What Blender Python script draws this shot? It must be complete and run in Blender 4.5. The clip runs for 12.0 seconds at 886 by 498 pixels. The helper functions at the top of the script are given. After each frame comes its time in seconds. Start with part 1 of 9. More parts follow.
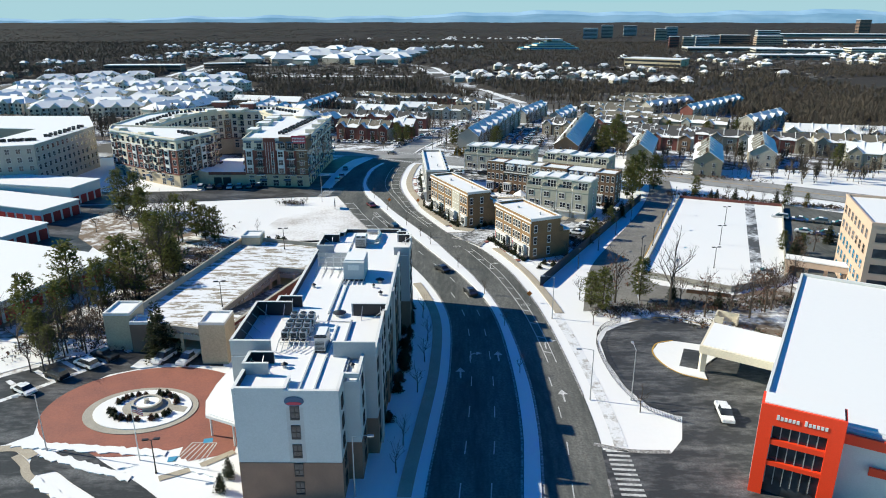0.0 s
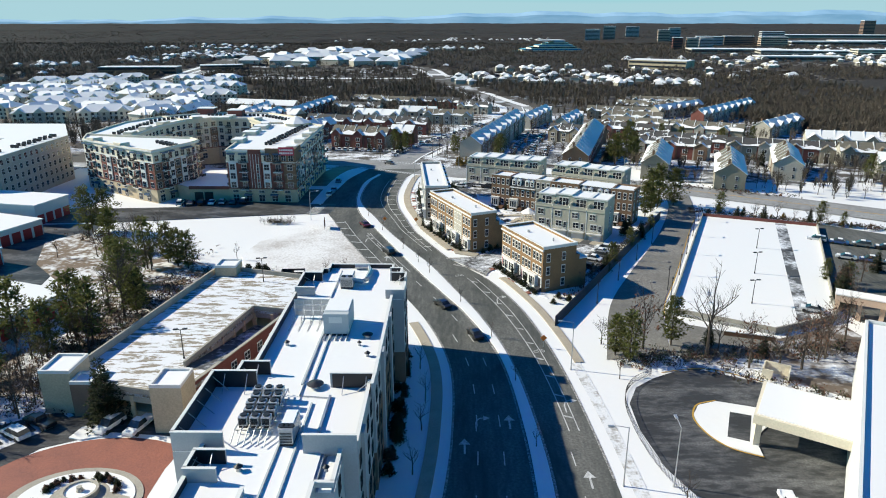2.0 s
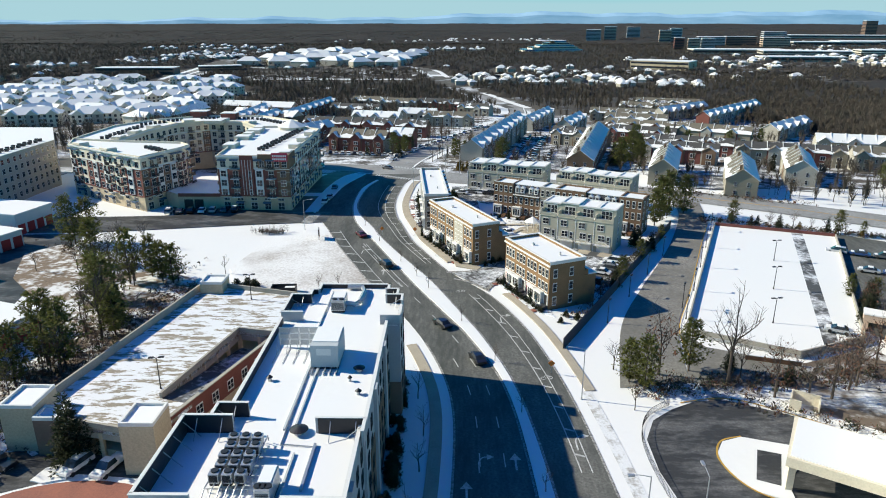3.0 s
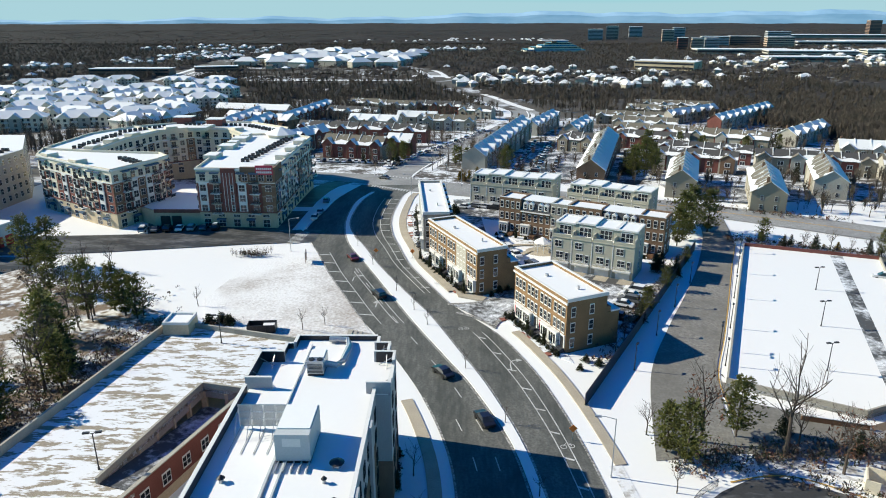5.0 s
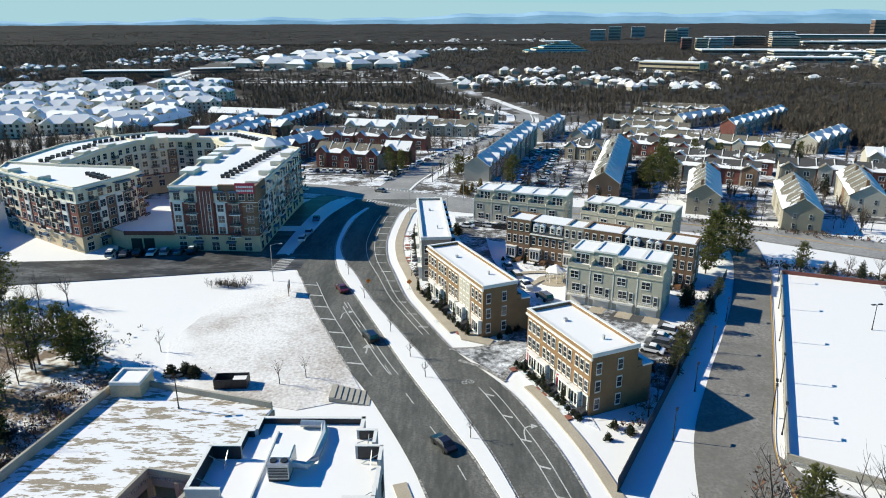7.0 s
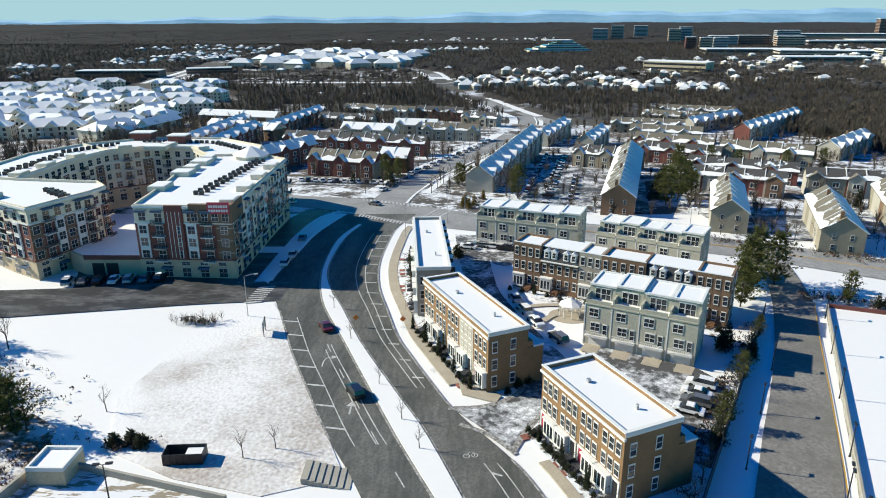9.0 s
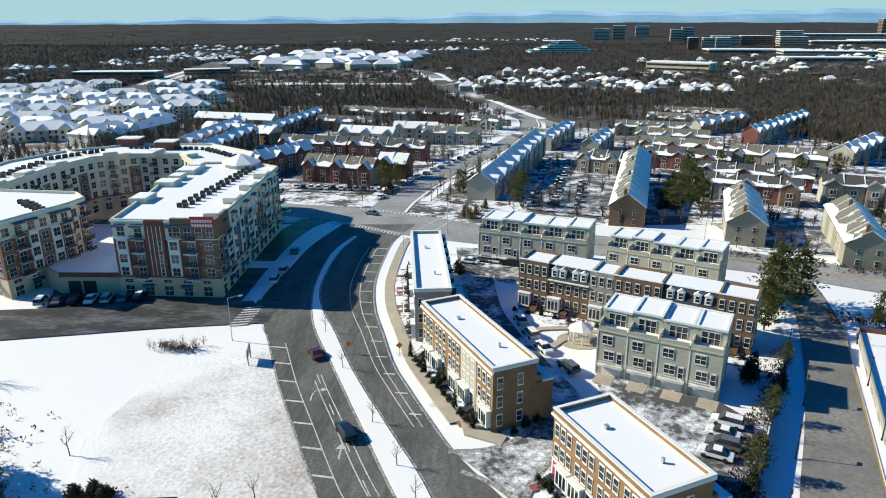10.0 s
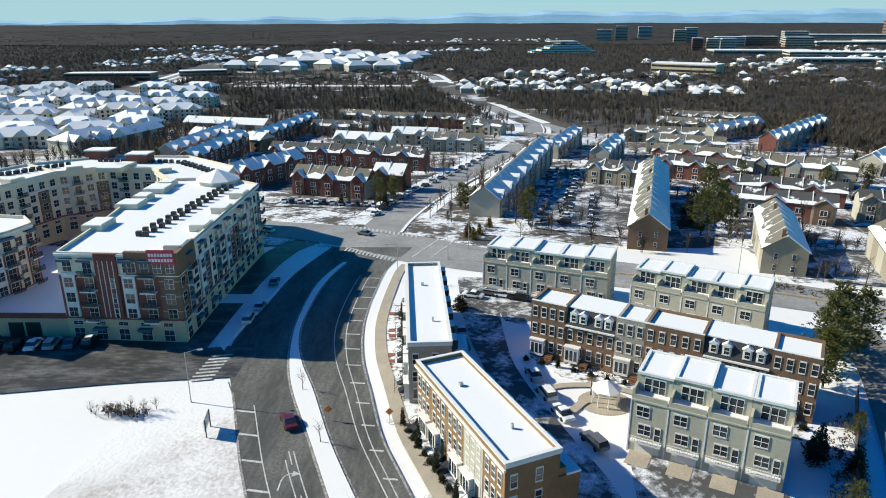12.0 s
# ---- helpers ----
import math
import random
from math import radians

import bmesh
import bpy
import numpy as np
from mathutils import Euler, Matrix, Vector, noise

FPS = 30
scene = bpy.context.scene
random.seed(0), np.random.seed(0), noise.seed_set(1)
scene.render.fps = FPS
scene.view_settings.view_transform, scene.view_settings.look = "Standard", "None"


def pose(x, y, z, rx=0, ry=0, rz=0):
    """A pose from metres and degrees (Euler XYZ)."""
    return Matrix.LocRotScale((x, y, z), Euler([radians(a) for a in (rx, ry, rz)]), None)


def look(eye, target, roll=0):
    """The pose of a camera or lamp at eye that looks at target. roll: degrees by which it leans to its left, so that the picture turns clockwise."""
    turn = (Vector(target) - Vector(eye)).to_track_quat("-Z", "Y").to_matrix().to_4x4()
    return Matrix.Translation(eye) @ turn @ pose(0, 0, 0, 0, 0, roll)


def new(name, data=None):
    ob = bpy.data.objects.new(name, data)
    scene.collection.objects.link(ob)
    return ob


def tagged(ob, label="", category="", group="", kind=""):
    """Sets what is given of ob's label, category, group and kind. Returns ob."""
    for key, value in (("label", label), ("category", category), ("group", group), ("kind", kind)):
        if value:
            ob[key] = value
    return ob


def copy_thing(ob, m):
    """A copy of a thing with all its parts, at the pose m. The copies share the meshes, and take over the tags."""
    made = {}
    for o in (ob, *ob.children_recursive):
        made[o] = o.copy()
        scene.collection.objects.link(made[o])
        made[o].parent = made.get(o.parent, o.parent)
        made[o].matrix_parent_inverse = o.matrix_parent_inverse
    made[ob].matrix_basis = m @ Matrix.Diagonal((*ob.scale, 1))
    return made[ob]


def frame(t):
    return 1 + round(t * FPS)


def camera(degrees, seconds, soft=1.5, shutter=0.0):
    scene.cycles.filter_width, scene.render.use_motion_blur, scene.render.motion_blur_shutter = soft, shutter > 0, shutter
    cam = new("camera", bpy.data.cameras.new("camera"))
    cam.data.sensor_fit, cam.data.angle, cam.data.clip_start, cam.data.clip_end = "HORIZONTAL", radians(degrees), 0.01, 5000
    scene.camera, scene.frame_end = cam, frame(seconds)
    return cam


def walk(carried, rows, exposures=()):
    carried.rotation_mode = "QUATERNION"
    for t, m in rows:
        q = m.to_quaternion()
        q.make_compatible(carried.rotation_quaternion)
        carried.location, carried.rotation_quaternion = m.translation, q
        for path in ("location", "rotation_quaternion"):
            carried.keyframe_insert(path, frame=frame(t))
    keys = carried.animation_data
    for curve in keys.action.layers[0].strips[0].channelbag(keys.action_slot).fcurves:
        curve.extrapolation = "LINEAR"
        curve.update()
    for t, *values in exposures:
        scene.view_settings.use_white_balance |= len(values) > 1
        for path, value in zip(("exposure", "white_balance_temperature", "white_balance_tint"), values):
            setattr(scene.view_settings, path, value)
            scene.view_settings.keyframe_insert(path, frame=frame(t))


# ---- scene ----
# ================= camera =================
cam = camera(66.0, 12.0, soft=1.0)
METRES, EYE, TILT, LEAN, TURN = 119.9, 55.5, 0.0, 0.0, 0.0
ROWS = [
    (0.0, 0.0, 0.0, 0.0, 0.6, -18.68, 0.0),
    (0.5, -0.0004, 0.0439, 0.0009, 0.614, -18.643, -0.01),
    (1.0, -0.001, 0.0857, 0.0004, 0.621, -18.643, -0.01),
    (1.5, -0.0015, 0.1271, -0.0007, 0.635, -18.628, 0.0),
    (2.0, -0.0017, 0.1683, 0.0001, 0.657, -18.613, 0.0),
    (2.5, -0.0017, 0.2073, -0.0004, 0.671, -18.598, 0.02),
    (3.0, -0.0019, 0.2465, -0.0002, 0.685, -18.59, 0.01),
    (5.0, -0.0038, 0.4055, -0.0011, 0.727, -18.613, 0.05),
    (5.5, -0.004, 0.4473, -0.0004, 0.748, -18.582, 0.07),
    (6.0, -0.0043, 0.4878, -0.0005, 0.756, -18.598, 0.12),
    (6.5, -0.0048, 0.5289, -0.0002, 0.77, -18.568, 0.14),
    (7.0, -0.0051, 0.5698, -0.0004, 0.791, -18.568, 0.16),
    (9.0, -0.0036, 0.7364, -0.0016, 0.876, -18.658, 0.16),
    (9.5, -0.004, 0.7813, -0.0012, 0.897, -18.635, 0.17),
    (10.0, -0.0039, 0.8245, -0.0008, 0.925, -18.628, 0.18),
    (10.5, -0.0042, 0.8679, -0.0005, 0.939, -18.635, 0.17),
    (11.0, -0.0041, 0.9114, -0.0004, 0.961, -18.628, 0.19),
    (11.5, -0.0045, 0.9554, -0.0005, 0.982, -18.605, 0.17),
    (12.0, -0.0046, 0.9997, -0.0011, 1.003, -18.605, 0.17),
]
walk(cam, [(t, pose(0, 0, EYE, TILT, LEAN, TURN) @ pose(METRES * x, METRES * y, METRES * z, 90 + pitch, roll, yaw)) for t, x, y, z, yaw, pitch, roll in ROWS])

# ================= light =================
SUN_ELEV, SUN_DIR = 31.0, (1.85, -0.42)  # shadows fall along SUN_DIR
sun_data = bpy.data.lights.new("sun", "SUN")
sun_data.energy, sun_data.angle, sun_data.color = 4.5, radians(0.55), (1.0, 0.945, 0.76)
sun = new("sun", sun_data)
run = math.hypot(*SUN_DIR)
sun.matrix_world = look((0, 0, 300), (SUN_DIR[0] / run * 300 / math.tan(radians(SUN_ELEV)), SUN_DIR[1] / run * 300 / math.tan(radians(SUN_ELEV)), 0))
world = bpy.data.worlds.new("world")
scene.world = world
world.use_nodes = True
wn = world.node_tree
sky = wn.nodes.new("ShaderNodeTexSky")
sky.sky_type, sky.sun_disc = "NISHITA", False
sky.sun_elevation = radians(SUN_ELEV)
sky.sun_rotation = math.atan2(-SUN_DIR[0], -SUN_DIR[1])
sky.air_density, sky.dust_density, sky.ozone_density = 1.0, 0.0, 5.0


def sky_mix(kind_, a, b):
    n = wn.nodes.new("ShaderNodeMix")
    n.data_type, n.blend_type = "RGBA", kind_
    n.inputs[0].default_value = 1.0
    wn.links.new(a, n.inputs[6])
    if hasattr(b, "links"):
        wn.links.new(b, n.inputs[7])
    else:
        n.inputs[7].default_value = (*b, 1)
    return n.outputs[2]


# clear cold winter air: a deep blue vault over a pale horizon
vault = sky_mix("MULTIPLY", sky_mix("MULTIPLY", sky.outputs[0], (0.016, 0.305, 0.33)), sky.outputs[0])
vault = sky_mix("MULTIPLY", vault, sky_mix("ADD", sky_mix("MULTIPLY", sky.outputs[0], (1, 0, 0)), (0, 1, 1)))
wn.links.new(sky_mix("DARKEN", vault, (2.5, 4.0, 4.4)), wn.nodes["Background"].inputs[0])
wn.nodes["Background"].inputs[1].default_value = 0.1
scene.view_settings.exposure = 0.7

# ================= materials =================


def nodes_of(name):
    m = bpy.data.materials.new(name)
    m.use_nodes = True
    t = m.node_tree
    return m, t, t.nodes["Principled BSDF"]


def noise_node(t, scale, detail=4.0, stretch=None):
    pos = t.nodes.new("ShaderNodeNewGeometry")
    n = t.nodes.new("ShaderNodeTexNoise")
    n.inputs["Scale"].default_value, n.inputs["Detail"].default_value = scale, detail
    src = pos.outputs["Position"]
    if stretch:
        mul = t.nodes.new("ShaderNodeVectorMath")
        mul.operation = "MULTIPLY"
        mul.inputs[1].default_value = stretch
        t.links.new(src, mul.inputs[0])
        src = mul.outputs[0]
    t.links.new(src, n.inputs["Vector"])
    return n.outputs["Fac"]


def ramp(t, fac, *stops):
    r = t.nodes.new("ShaderNodeValToRGB")
    while len(r.color_ramp.elements) < len(stops):
        r.color_ramp.elements.new(0.5)
    for e, (p, c) in zip(r.color_ramp.elements, stops):
        e.position, e.color = p, (*c, 1) if len(c) == 3 else c
    t.links.new(fac, r.inputs[0])
    return r.outputs[0]


def mixed(t, fac, a, b):
    m = t.nodes.new("ShaderNodeMix")
    m.data_type = "RGBA"
    for src, i in ((fac, 0), (a, 6), (b, 7)):
        if hasattr(src, "links"):
            t.links.new(src, m.inputs[i])
        else:
            m.inputs[i].default_value = src if i == 0 else (*src, 1)
    return m.outputs[2]


def bumped(t, b, fac, strength, dist=0.05):
    n = t.nodes.new("ShaderNodeBump")
    n.inputs["Strength"].default_value, n.inputs["Distance"].default_value = strength, dist
    t.links.new(fac, n.inputs["Height"])
    t.links.new(n.outputs[0], b.inputs["Normal"])


def shade(c, k):
    return tuple(min(1, v * k) for v in c)


def plain(name, color, rough=0.7, metal=0.0, fine=6.0, coarse=0.35, var=0.16, bump=0.25, stretch=None):
    """A painted or mineral surface with grain and stains at two scales, and a slight change from piece to piece."""
    color = shade(color, 0.86)
    m, t, b = nodes_of(name)
    small = ramp(t, noise_node(t, fine, 5, stretch), (0.3, shade(color, 1 - var)), (0.7, shade(color, 1 + var)))
    big = ramp(t, noise_node(t, coarse, 4), (0.35, (1 - var,) * 3), (0.7, (1.0,) * 3))
    mul = t.nodes.new("ShaderNodeMix")
    mul.data_type, mul.blend_type = "RGBA", "MULTIPLY"
    mul.inputs[0].default_value = 1.0
    t.links.new(small, mul.inputs[6]), t.links.new(big, mul.inputs[7])
    t.links.new(mul.outputs[2], b.inputs["Base Color"])
    b.inputs["Roughness"].default_value, b.inputs["Metallic"].default_value = rough, metal
    if bump:
        bumped(t, b, noise_node(t, fine * 2, 4, stretch), bump)
    return m


def blend_ground(name, a, b_color, scale, lo, hi, rough=0.85, scale2=2.0, bump=0.5, var=0.1, stretch=None, var_b=0.3):
    """Two covers that lie in patches: a where the noise is low, b where it is high."""
    a, b_color = shade(a, 0.84), shade(b_color, 0.84)
    m, t, b = nodes_of(name)
    n1, n2 = noise_node(t, scale, 6, stretch), noise_node(t, scale2, 5, stretch)
    add = t.nodes.new("ShaderNodeMath")
    add.operation = "MULTIPLY_ADD"
    t.links.new(n2, add.inputs[0])
    add.inputs[1].default_value = 0.6
    t.links.new(n1, add.inputs[2])
    mask = ramp(t, add.outputs[0], (lo, (0, 0, 0)), (hi, (1, 1, 1)))
    ca = ramp(t, noise_node(t, scale2 * 3, 4), (0.3, shade(a, 1 - var)), (0.7, shade(a, 1 + var * 0.7)))
    cb = ramp(t, noise_node(t, scale2 * 4, 4), (0.3, shade(b_color, 1 - var_b)), (0.7, shade(b_color, 1 + var_b)))
    t.links.new(mixed(t, mask, ca, cb), b.inputs["Base Color"])
    b.inputs["Roughness"].default_value = rough
    bumped(t, b, n2, bump, 0.15)
    return m


SNOW_C = (0.885, 0.878, 0.862)
snow = blend_ground("snow", SNOW_C, (0.87, 0.868, 0.86), 0.05, 0.7, 1.0, 0.65, 0.35, 0.010, 0.008, None, 0.02)
roof_snow = blend_ground("roof_snow", (0.892, 0.885, 0.87), (0.888, 0.883, 0.87), 0.08, 0.75, 1.0, 0.65, 0.4, 0.003, 0.004, None, 0.015)
meadow = blend_ground("meadow_snow", (0.86, 0.85, 0.835), (0.42, 0.37, 0.33), 0.07, 0.66, 1.0, 0.85, 1.8, 0.6, 0.04)
mt = meadow.node_tree
mp, md, mr = mt.nodes.new("ShaderNodeNewGeometry"), mt.nodes.new("ShaderNodeVectorMath"), mt.nodes.new("ShaderNodeMath")
md.operation, mr.operation = "DOT_PRODUCT", "MULTIPLY_ADD"
md.inputs[1].default_value = (0.83, -0.55, 0)
mt.links.new(mp.outputs["Position"], md.inputs[0])
mt.links.new(noise_node(mt, 0.12, 5), mr.inputs[0])
mr.inputs[1].default_value = 26.0
# the field's second edge, towards the trees
me_, mo_, mn_ = mt.nodes.new("ShaderNodeVectorMath"), mt.nodes.new("ShaderNodeMath"), mt.nodes.new("ShaderNodeMath")
me_.operation, mo_.operation, mn_.operation = "DOT_PRODUCT", "ADD", "MINIMUM"
me_.inputs[1].default_value = (0.928, 0.371, 0)
mt.links.new(mp.outputs["Position"], me_.inputs[0])
mt.links.new(me_.outputs["Value"], mo_.inputs[0])
mo_.inputs[1].default_value = -166.5
mt.links.new(md.outputs["Value"], mn_.inputs[0])
mt.links.new(mo_.outputs[0], mn_.inputs[1])
mt.links.new(mn_.outputs[0], mr.inputs[2])
sc_ = mt.nodes.new("ShaderNodeMapRange")
sc_.inputs["From Min"].default_value, sc_.inputs["From Max"].default_value = -134.0, -125.0
mt.links.new(mr.outputs[0], sc_.inputs["Value"])
mb = mt.nodes["Principled BSDF"].inputs["Base Color"]
mt.links.new(mixed(mt, sc_.outputs[0], (0.735, 0.73, 0.718), mb.links[0].from_socket), mb)
lawn = blend_ground("bed_snow", (0.84, 0.86, 0.88), (0.16, 0.11, 0.07), 0.30, 0.84, 1.02, 0.9, 1.2, 0.6)
forest_floor = blend_ground("forest_floor", (0.13, 0.10, 0.078), (0.72, 0.74, 0.78), 0.05, 0.76, 0.95, 0.95, 0.35, 0.8)
town_ground = blend_ground("town_ground", (0.085, 0.072, 0.06), (0.78, 0.80, 0.83), 0.09, 0.75, 0.89, 0.9, 0.5, 0.4)
scrub = blend_ground("scrub_snow", (0.80, 0.80, 0.79), (0.20, 0.145, 0.10), 0.16, 0.68, 0.84, 0.95, 0.8, 0.5, 0.04)
far_ground = blend_ground("far_ground", (0.075, 0.065, 0.055), (0.6, 0.62, 0.66), 0.012, 0.86, 1.08, 0.95, 0.08, 0.5)
asphalt = blend_ground("asphalt", (0.088, 0.093, 0.087), (0.165, 0.165, 0.153), 0.09, 0.62, 0.98, 0.85, 0.7, 0.25, 0.1, (2.2, 0.45, 1.0))
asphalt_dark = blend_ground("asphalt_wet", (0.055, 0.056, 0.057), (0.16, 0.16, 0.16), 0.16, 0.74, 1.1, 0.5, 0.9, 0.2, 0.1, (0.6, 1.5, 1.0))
asphalt_salt = blend_ground("asphalt_salt", (0.27, 0.265, 0.26), (0.36, 0.36, 0.35), 0.10, 0.6, 1.0, 0.8, 0.6, 0.25)
asphalt_worn = blend_ground("asphalt_worn", (0.185, 0.178, 0.16), (0.25, 0.24, 0.22), 0.10, 0.6, 1.0, 0.85, 0.6, 0.25)
lot_ice = blend_ground("asphalt_icy", (0.10, 0.10, 0.10), (0.8, 0.82, 0.85), 0.16, 0.74, 0.98, 0.6, 0.9, 0.35)
deck_conc = blend_ground("deck_concrete", (0.82, 0.83, 0.85), (0.30, 0.255, 0.19), 0.62, 0.80, 0.88, 0.8, 2.6, 0.2, 0.03, (0.45, 1.6, 1.0))
trodden = blend_ground("trodden_snow", (0.80, 0.81, 0.82), (0.42, 0.40, 0.37), 0.5, 0.78, 1.05, 0.8, 2.2, 0.5, 0.05)
slush = blend_ground("slush", (0.55, 0.54, 0.52), (0.13, 0.12, 0.11), 2.6, 0.6, 0.95, 0.85, 9.0, 0.8)
paver = blend_ground("red_pavers", (0.34, 0.115, 0.075), (0.25, 0.09, 0.065), 0.25, 0.6, 1.0, 0.8, 2.5, 0.3)
for m_ in (asphalt, asphalt_dark, asphalt_salt, asphalt_worn, lot_ice):  # rough dry stone chips hardly mirror the sky
    m_.node_tree.nodes["Principled BSDF"].inputs["Specular IOR Level"].default_value = 0.12
concrete = plain("concrete", (0.42, 0.39, 0.33), 0.85)
tan_walk = plain("sidewalk_concrete", (0.46, 0.40, 0.31), 0.85)
road_paint = plain("road_paint", (0.62, 0.62, 0.60), 0.7, var=0.3, fine=3.0)
yellow_paint = plain("yellow_paint", (0.60, 0.36, 0.06), 0.7, var=0.2)
brick_tan = plain("tan_brick", (0.295, 0.172, 0.080), 0.85, fine=9.0, var=0.22, bump=0.4)
brick_red = plain("red_brick", (0.23, 0.075, 0.058), 0.85, fine=9.0, var=0.22, bump=0.4)
brick_brown = plain("brown_brick", (0.225, 0.135, 0.08), 0.85, fine=9.0, var=0.22, bump=0.4)
brick_grey = plain("grey_stone", (0.42, 0.38, 0.32), 0.85, fine=7.0, var=0.2)
sage = plain("sage_siding", (0.31, 0.275, 0.205), 0.75, fine=2.0, var=0.08, stretch=(0.3, 0.3, 9.0))
sage_light = plain("light_sage_siding", (0.50, 0.475, 0.38), 0.75, fine=2.0, var=0.08, stretch=(0.3, 0.3, 9.0))
cream = plain("cream_stucco", (0.80, 0.72, 0.57), 0.85, fine=4.0, var=0.08)
beige = plain("beige_block", (0.62, 0.50, 0.34), 0.85, fine=4.0, var=0.12)
pale = plain("pale_siding", (0.46, 0.425, 0.36), 0.8, fine=3.0, var=0.08)
white_paint = plain("white_paint", (0.80, 0.79, 0.76), 0.6, var=0.05)
grey_clad = plain("grey_cladding", (0.46, 0.47, 0.48), 0.6, var=0.06)
pale_clad = plain("pale_blue_grey_render", (0.52, 0.555, 0.57), 0.75, var=0.06)
taupe_brick = plain("taupe_brick", (0.27, 0.165, 0.12), 0.85, fine=9.0, var=0.2)
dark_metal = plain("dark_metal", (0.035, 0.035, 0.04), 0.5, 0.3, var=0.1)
galv = plain("galvanised_steel", (0.55, 0.56, 0.57), 0.4, 0.6, var=0.1)
slate = plain("slate_mansard", (0.045, 0.047, 0.055), 0.7, fine=5.0, var=0.25)
shingle = blend_ground("roof_shingles", (0.17, 0.15, 0.115), (0.8, 0.82, 0.85), 0.22, 0.92, 1.0, 0.85, 0.5, 0.4)
shingle_dark = blend_ground("dark_shingles", (0.075, 0.072, 0.07), (0.8, 0.82, 0.85), 0.2, 0.93, 1.02, 0.85, 0.5, 0.4)
store_red = plain("orange_red_panel", (1.0, 0.06, 0.012), 0.5, var=0.04)
door_red = plain("red_roller_door", (0.45, 0.02, 0.025), 0.5, var=0.08, stretch=(0.2, 0.2, 8))
store_white = plain("white_panel", (0.72, 0.72, 0.71), 0.6, var=0.05)
office_tan = plain("peach_concrete", (0.60, 0.44, 0.33), 0.8, var=0.06)
awning_blue = plain("blue_awning", (0.05, 0.11, 0.2), 0.7)
sign_red = plain("red_sign", (0.5, 0.03, 0.07), 0.5, var=0.05)
orange = plain("orange_sign", (0.75, 0.2, 0.02), 0.5, var=0.05)
wood = plain("brown_timber", (0.20, 0.10, 0.05), 0.8, var=0.2)
bark = plain("bark", (0.10, 0.078, 0.062), 0.9, fine=8, var=0.3)
twig = plain("twigs", (0.115, 0.088, 0.070), 0.9, fine=2, var=0.3, bump=0)
wood_haze = blend_ground("woodland_twigs", (0.122, 0.102, 0.082), (0.060, 0.058, 0.050), 0.010, 0.86, 1.04, 0.95, 0.05, 0.0, 0.10)
wood_mass = blend_ground("woodland_crowns", (0.055, 0.051, 0.048), (0.030, 0.031, 0.032), 0.008, 0.84, 1.02, 1.0, 0.30, 1.0, 0.15)
wood_mass.node_tree.nodes["Bump"].inputs["Distance"].default_value = 0.6
for m_ in (wood_haze, wood_mass):
    m_.node_tree.nodes["Principled BSDF"].inputs["Specular IOR Level"].default_value = 0.05
twig_red = plain("russet_leaves", (0.17, 0.08, 0.05), 0.9, fine=2, var=0.3, bump=0)
needle = plain("pine_needles", (0.20, 0.21, 0.06), 0.7, fine=1.5, var=0.45, bump=0)
needle_dark = plain("spruce_needles", (0.065, 0.08, 0.04), 0.7, fine=1.5, var=0.4, bump=0)
for m_ in (needle, needle_dark):  # thin twigs and needles let some light through
    t_ = m_.node_tree
    tl, mx = t_.nodes.new("ShaderNodeBsdfTranslucent"), t_.nodes.new("ShaderNodeMixShader")
    pb = t_.nodes["Principled BSDF"]
    t_.links.new(pb.inputs["Base Color"].links[0].from_socket, tl.inputs["Color"])
    t_.links.new(pb.outputs[0], mx.inputs[1]), t_.links.new(tl.outputs[0], mx.inputs[2])
    t_.links.new(mx.outputs[0], t_.nodes["Material Output"].inputs["Surface"])
shrub_gold = plain("golden_shrub", (0.28, 0.19, 0.03), 0.8, fine=2, var=0.3, bump=0)
tyre = plain("tyre", (0.02, 0.02, 0.02), 0.8, var=0.1)
canopy_cloth = plain("canopy_membrane", (0.78, 0.78, 0.77), 0.6, var=0.05)


def glass_mat(name, color, rough=0.08):
    m, t, b = nodes_of(name)
    tint = ramp(t, noise_node(t, 0.6, 2), (0.35, shade(color, 0.6)), (0.65, shade(color, 1.5)))
    t.links.new(tint, b.inputs["Base Color"])
    b.inputs["Roughness"].default_value = rough
    b.inputs["Specular IOR Level"].default_value = 0.6
    return m


glass = glass_mat("window_glass", (0.03, 0.035, 0.042))
# blue base colour: mirrored sky on the near office, tinted glass far off
glass_blue = glass_mat("blue_glass", (0.02, 0.16, 0.30))


def car_paint(name, c):
    m, t, b = nodes_of(name)
    b.inputs["Base Color"].default_value = (*c, 1)
    b.inputs["Roughness"].default_value, b.inputs["Coat Weight"].default_value = 0.35, 0.6
    t.links.new(ramp(t, noise_node(t, 2.0, 3), (0.3, shade(c, 0.9)), (0.7, shade(c, 1.1))), b.inputs["Base Color"])
    return m


PAINTS = {k: car_paint("paint_" + k, c) for k, c in dict(
    black=(0.012, 0.012, 0.014), white=(0.75, 0.75, 0.74), silver=(0.42, 0.43, 0.45), grey=(0.12, 0.125, 0.13),
    red=(0.10, 0.012, 0.016), blue=(0.03, 0.07, 0.2), snowy=(0.7, 0.72, 0.75)).items()}

# ================= building kit =================


def empty(name, x, y, z, yaw, label, category, group="", kind=""):
    ob = new(name)
    ob.matrix_basis = pose(x, y, z, 0, 0, yaw)
    return tagged(ob, label, category, group, kind)


def mesh_of(name, bm, *mats):
    me = bpy.data.meshes.new(name)
    bm.to_mesh(me)
    bm.free()
    for m in mats:
        me.materials.append(m)
    return me


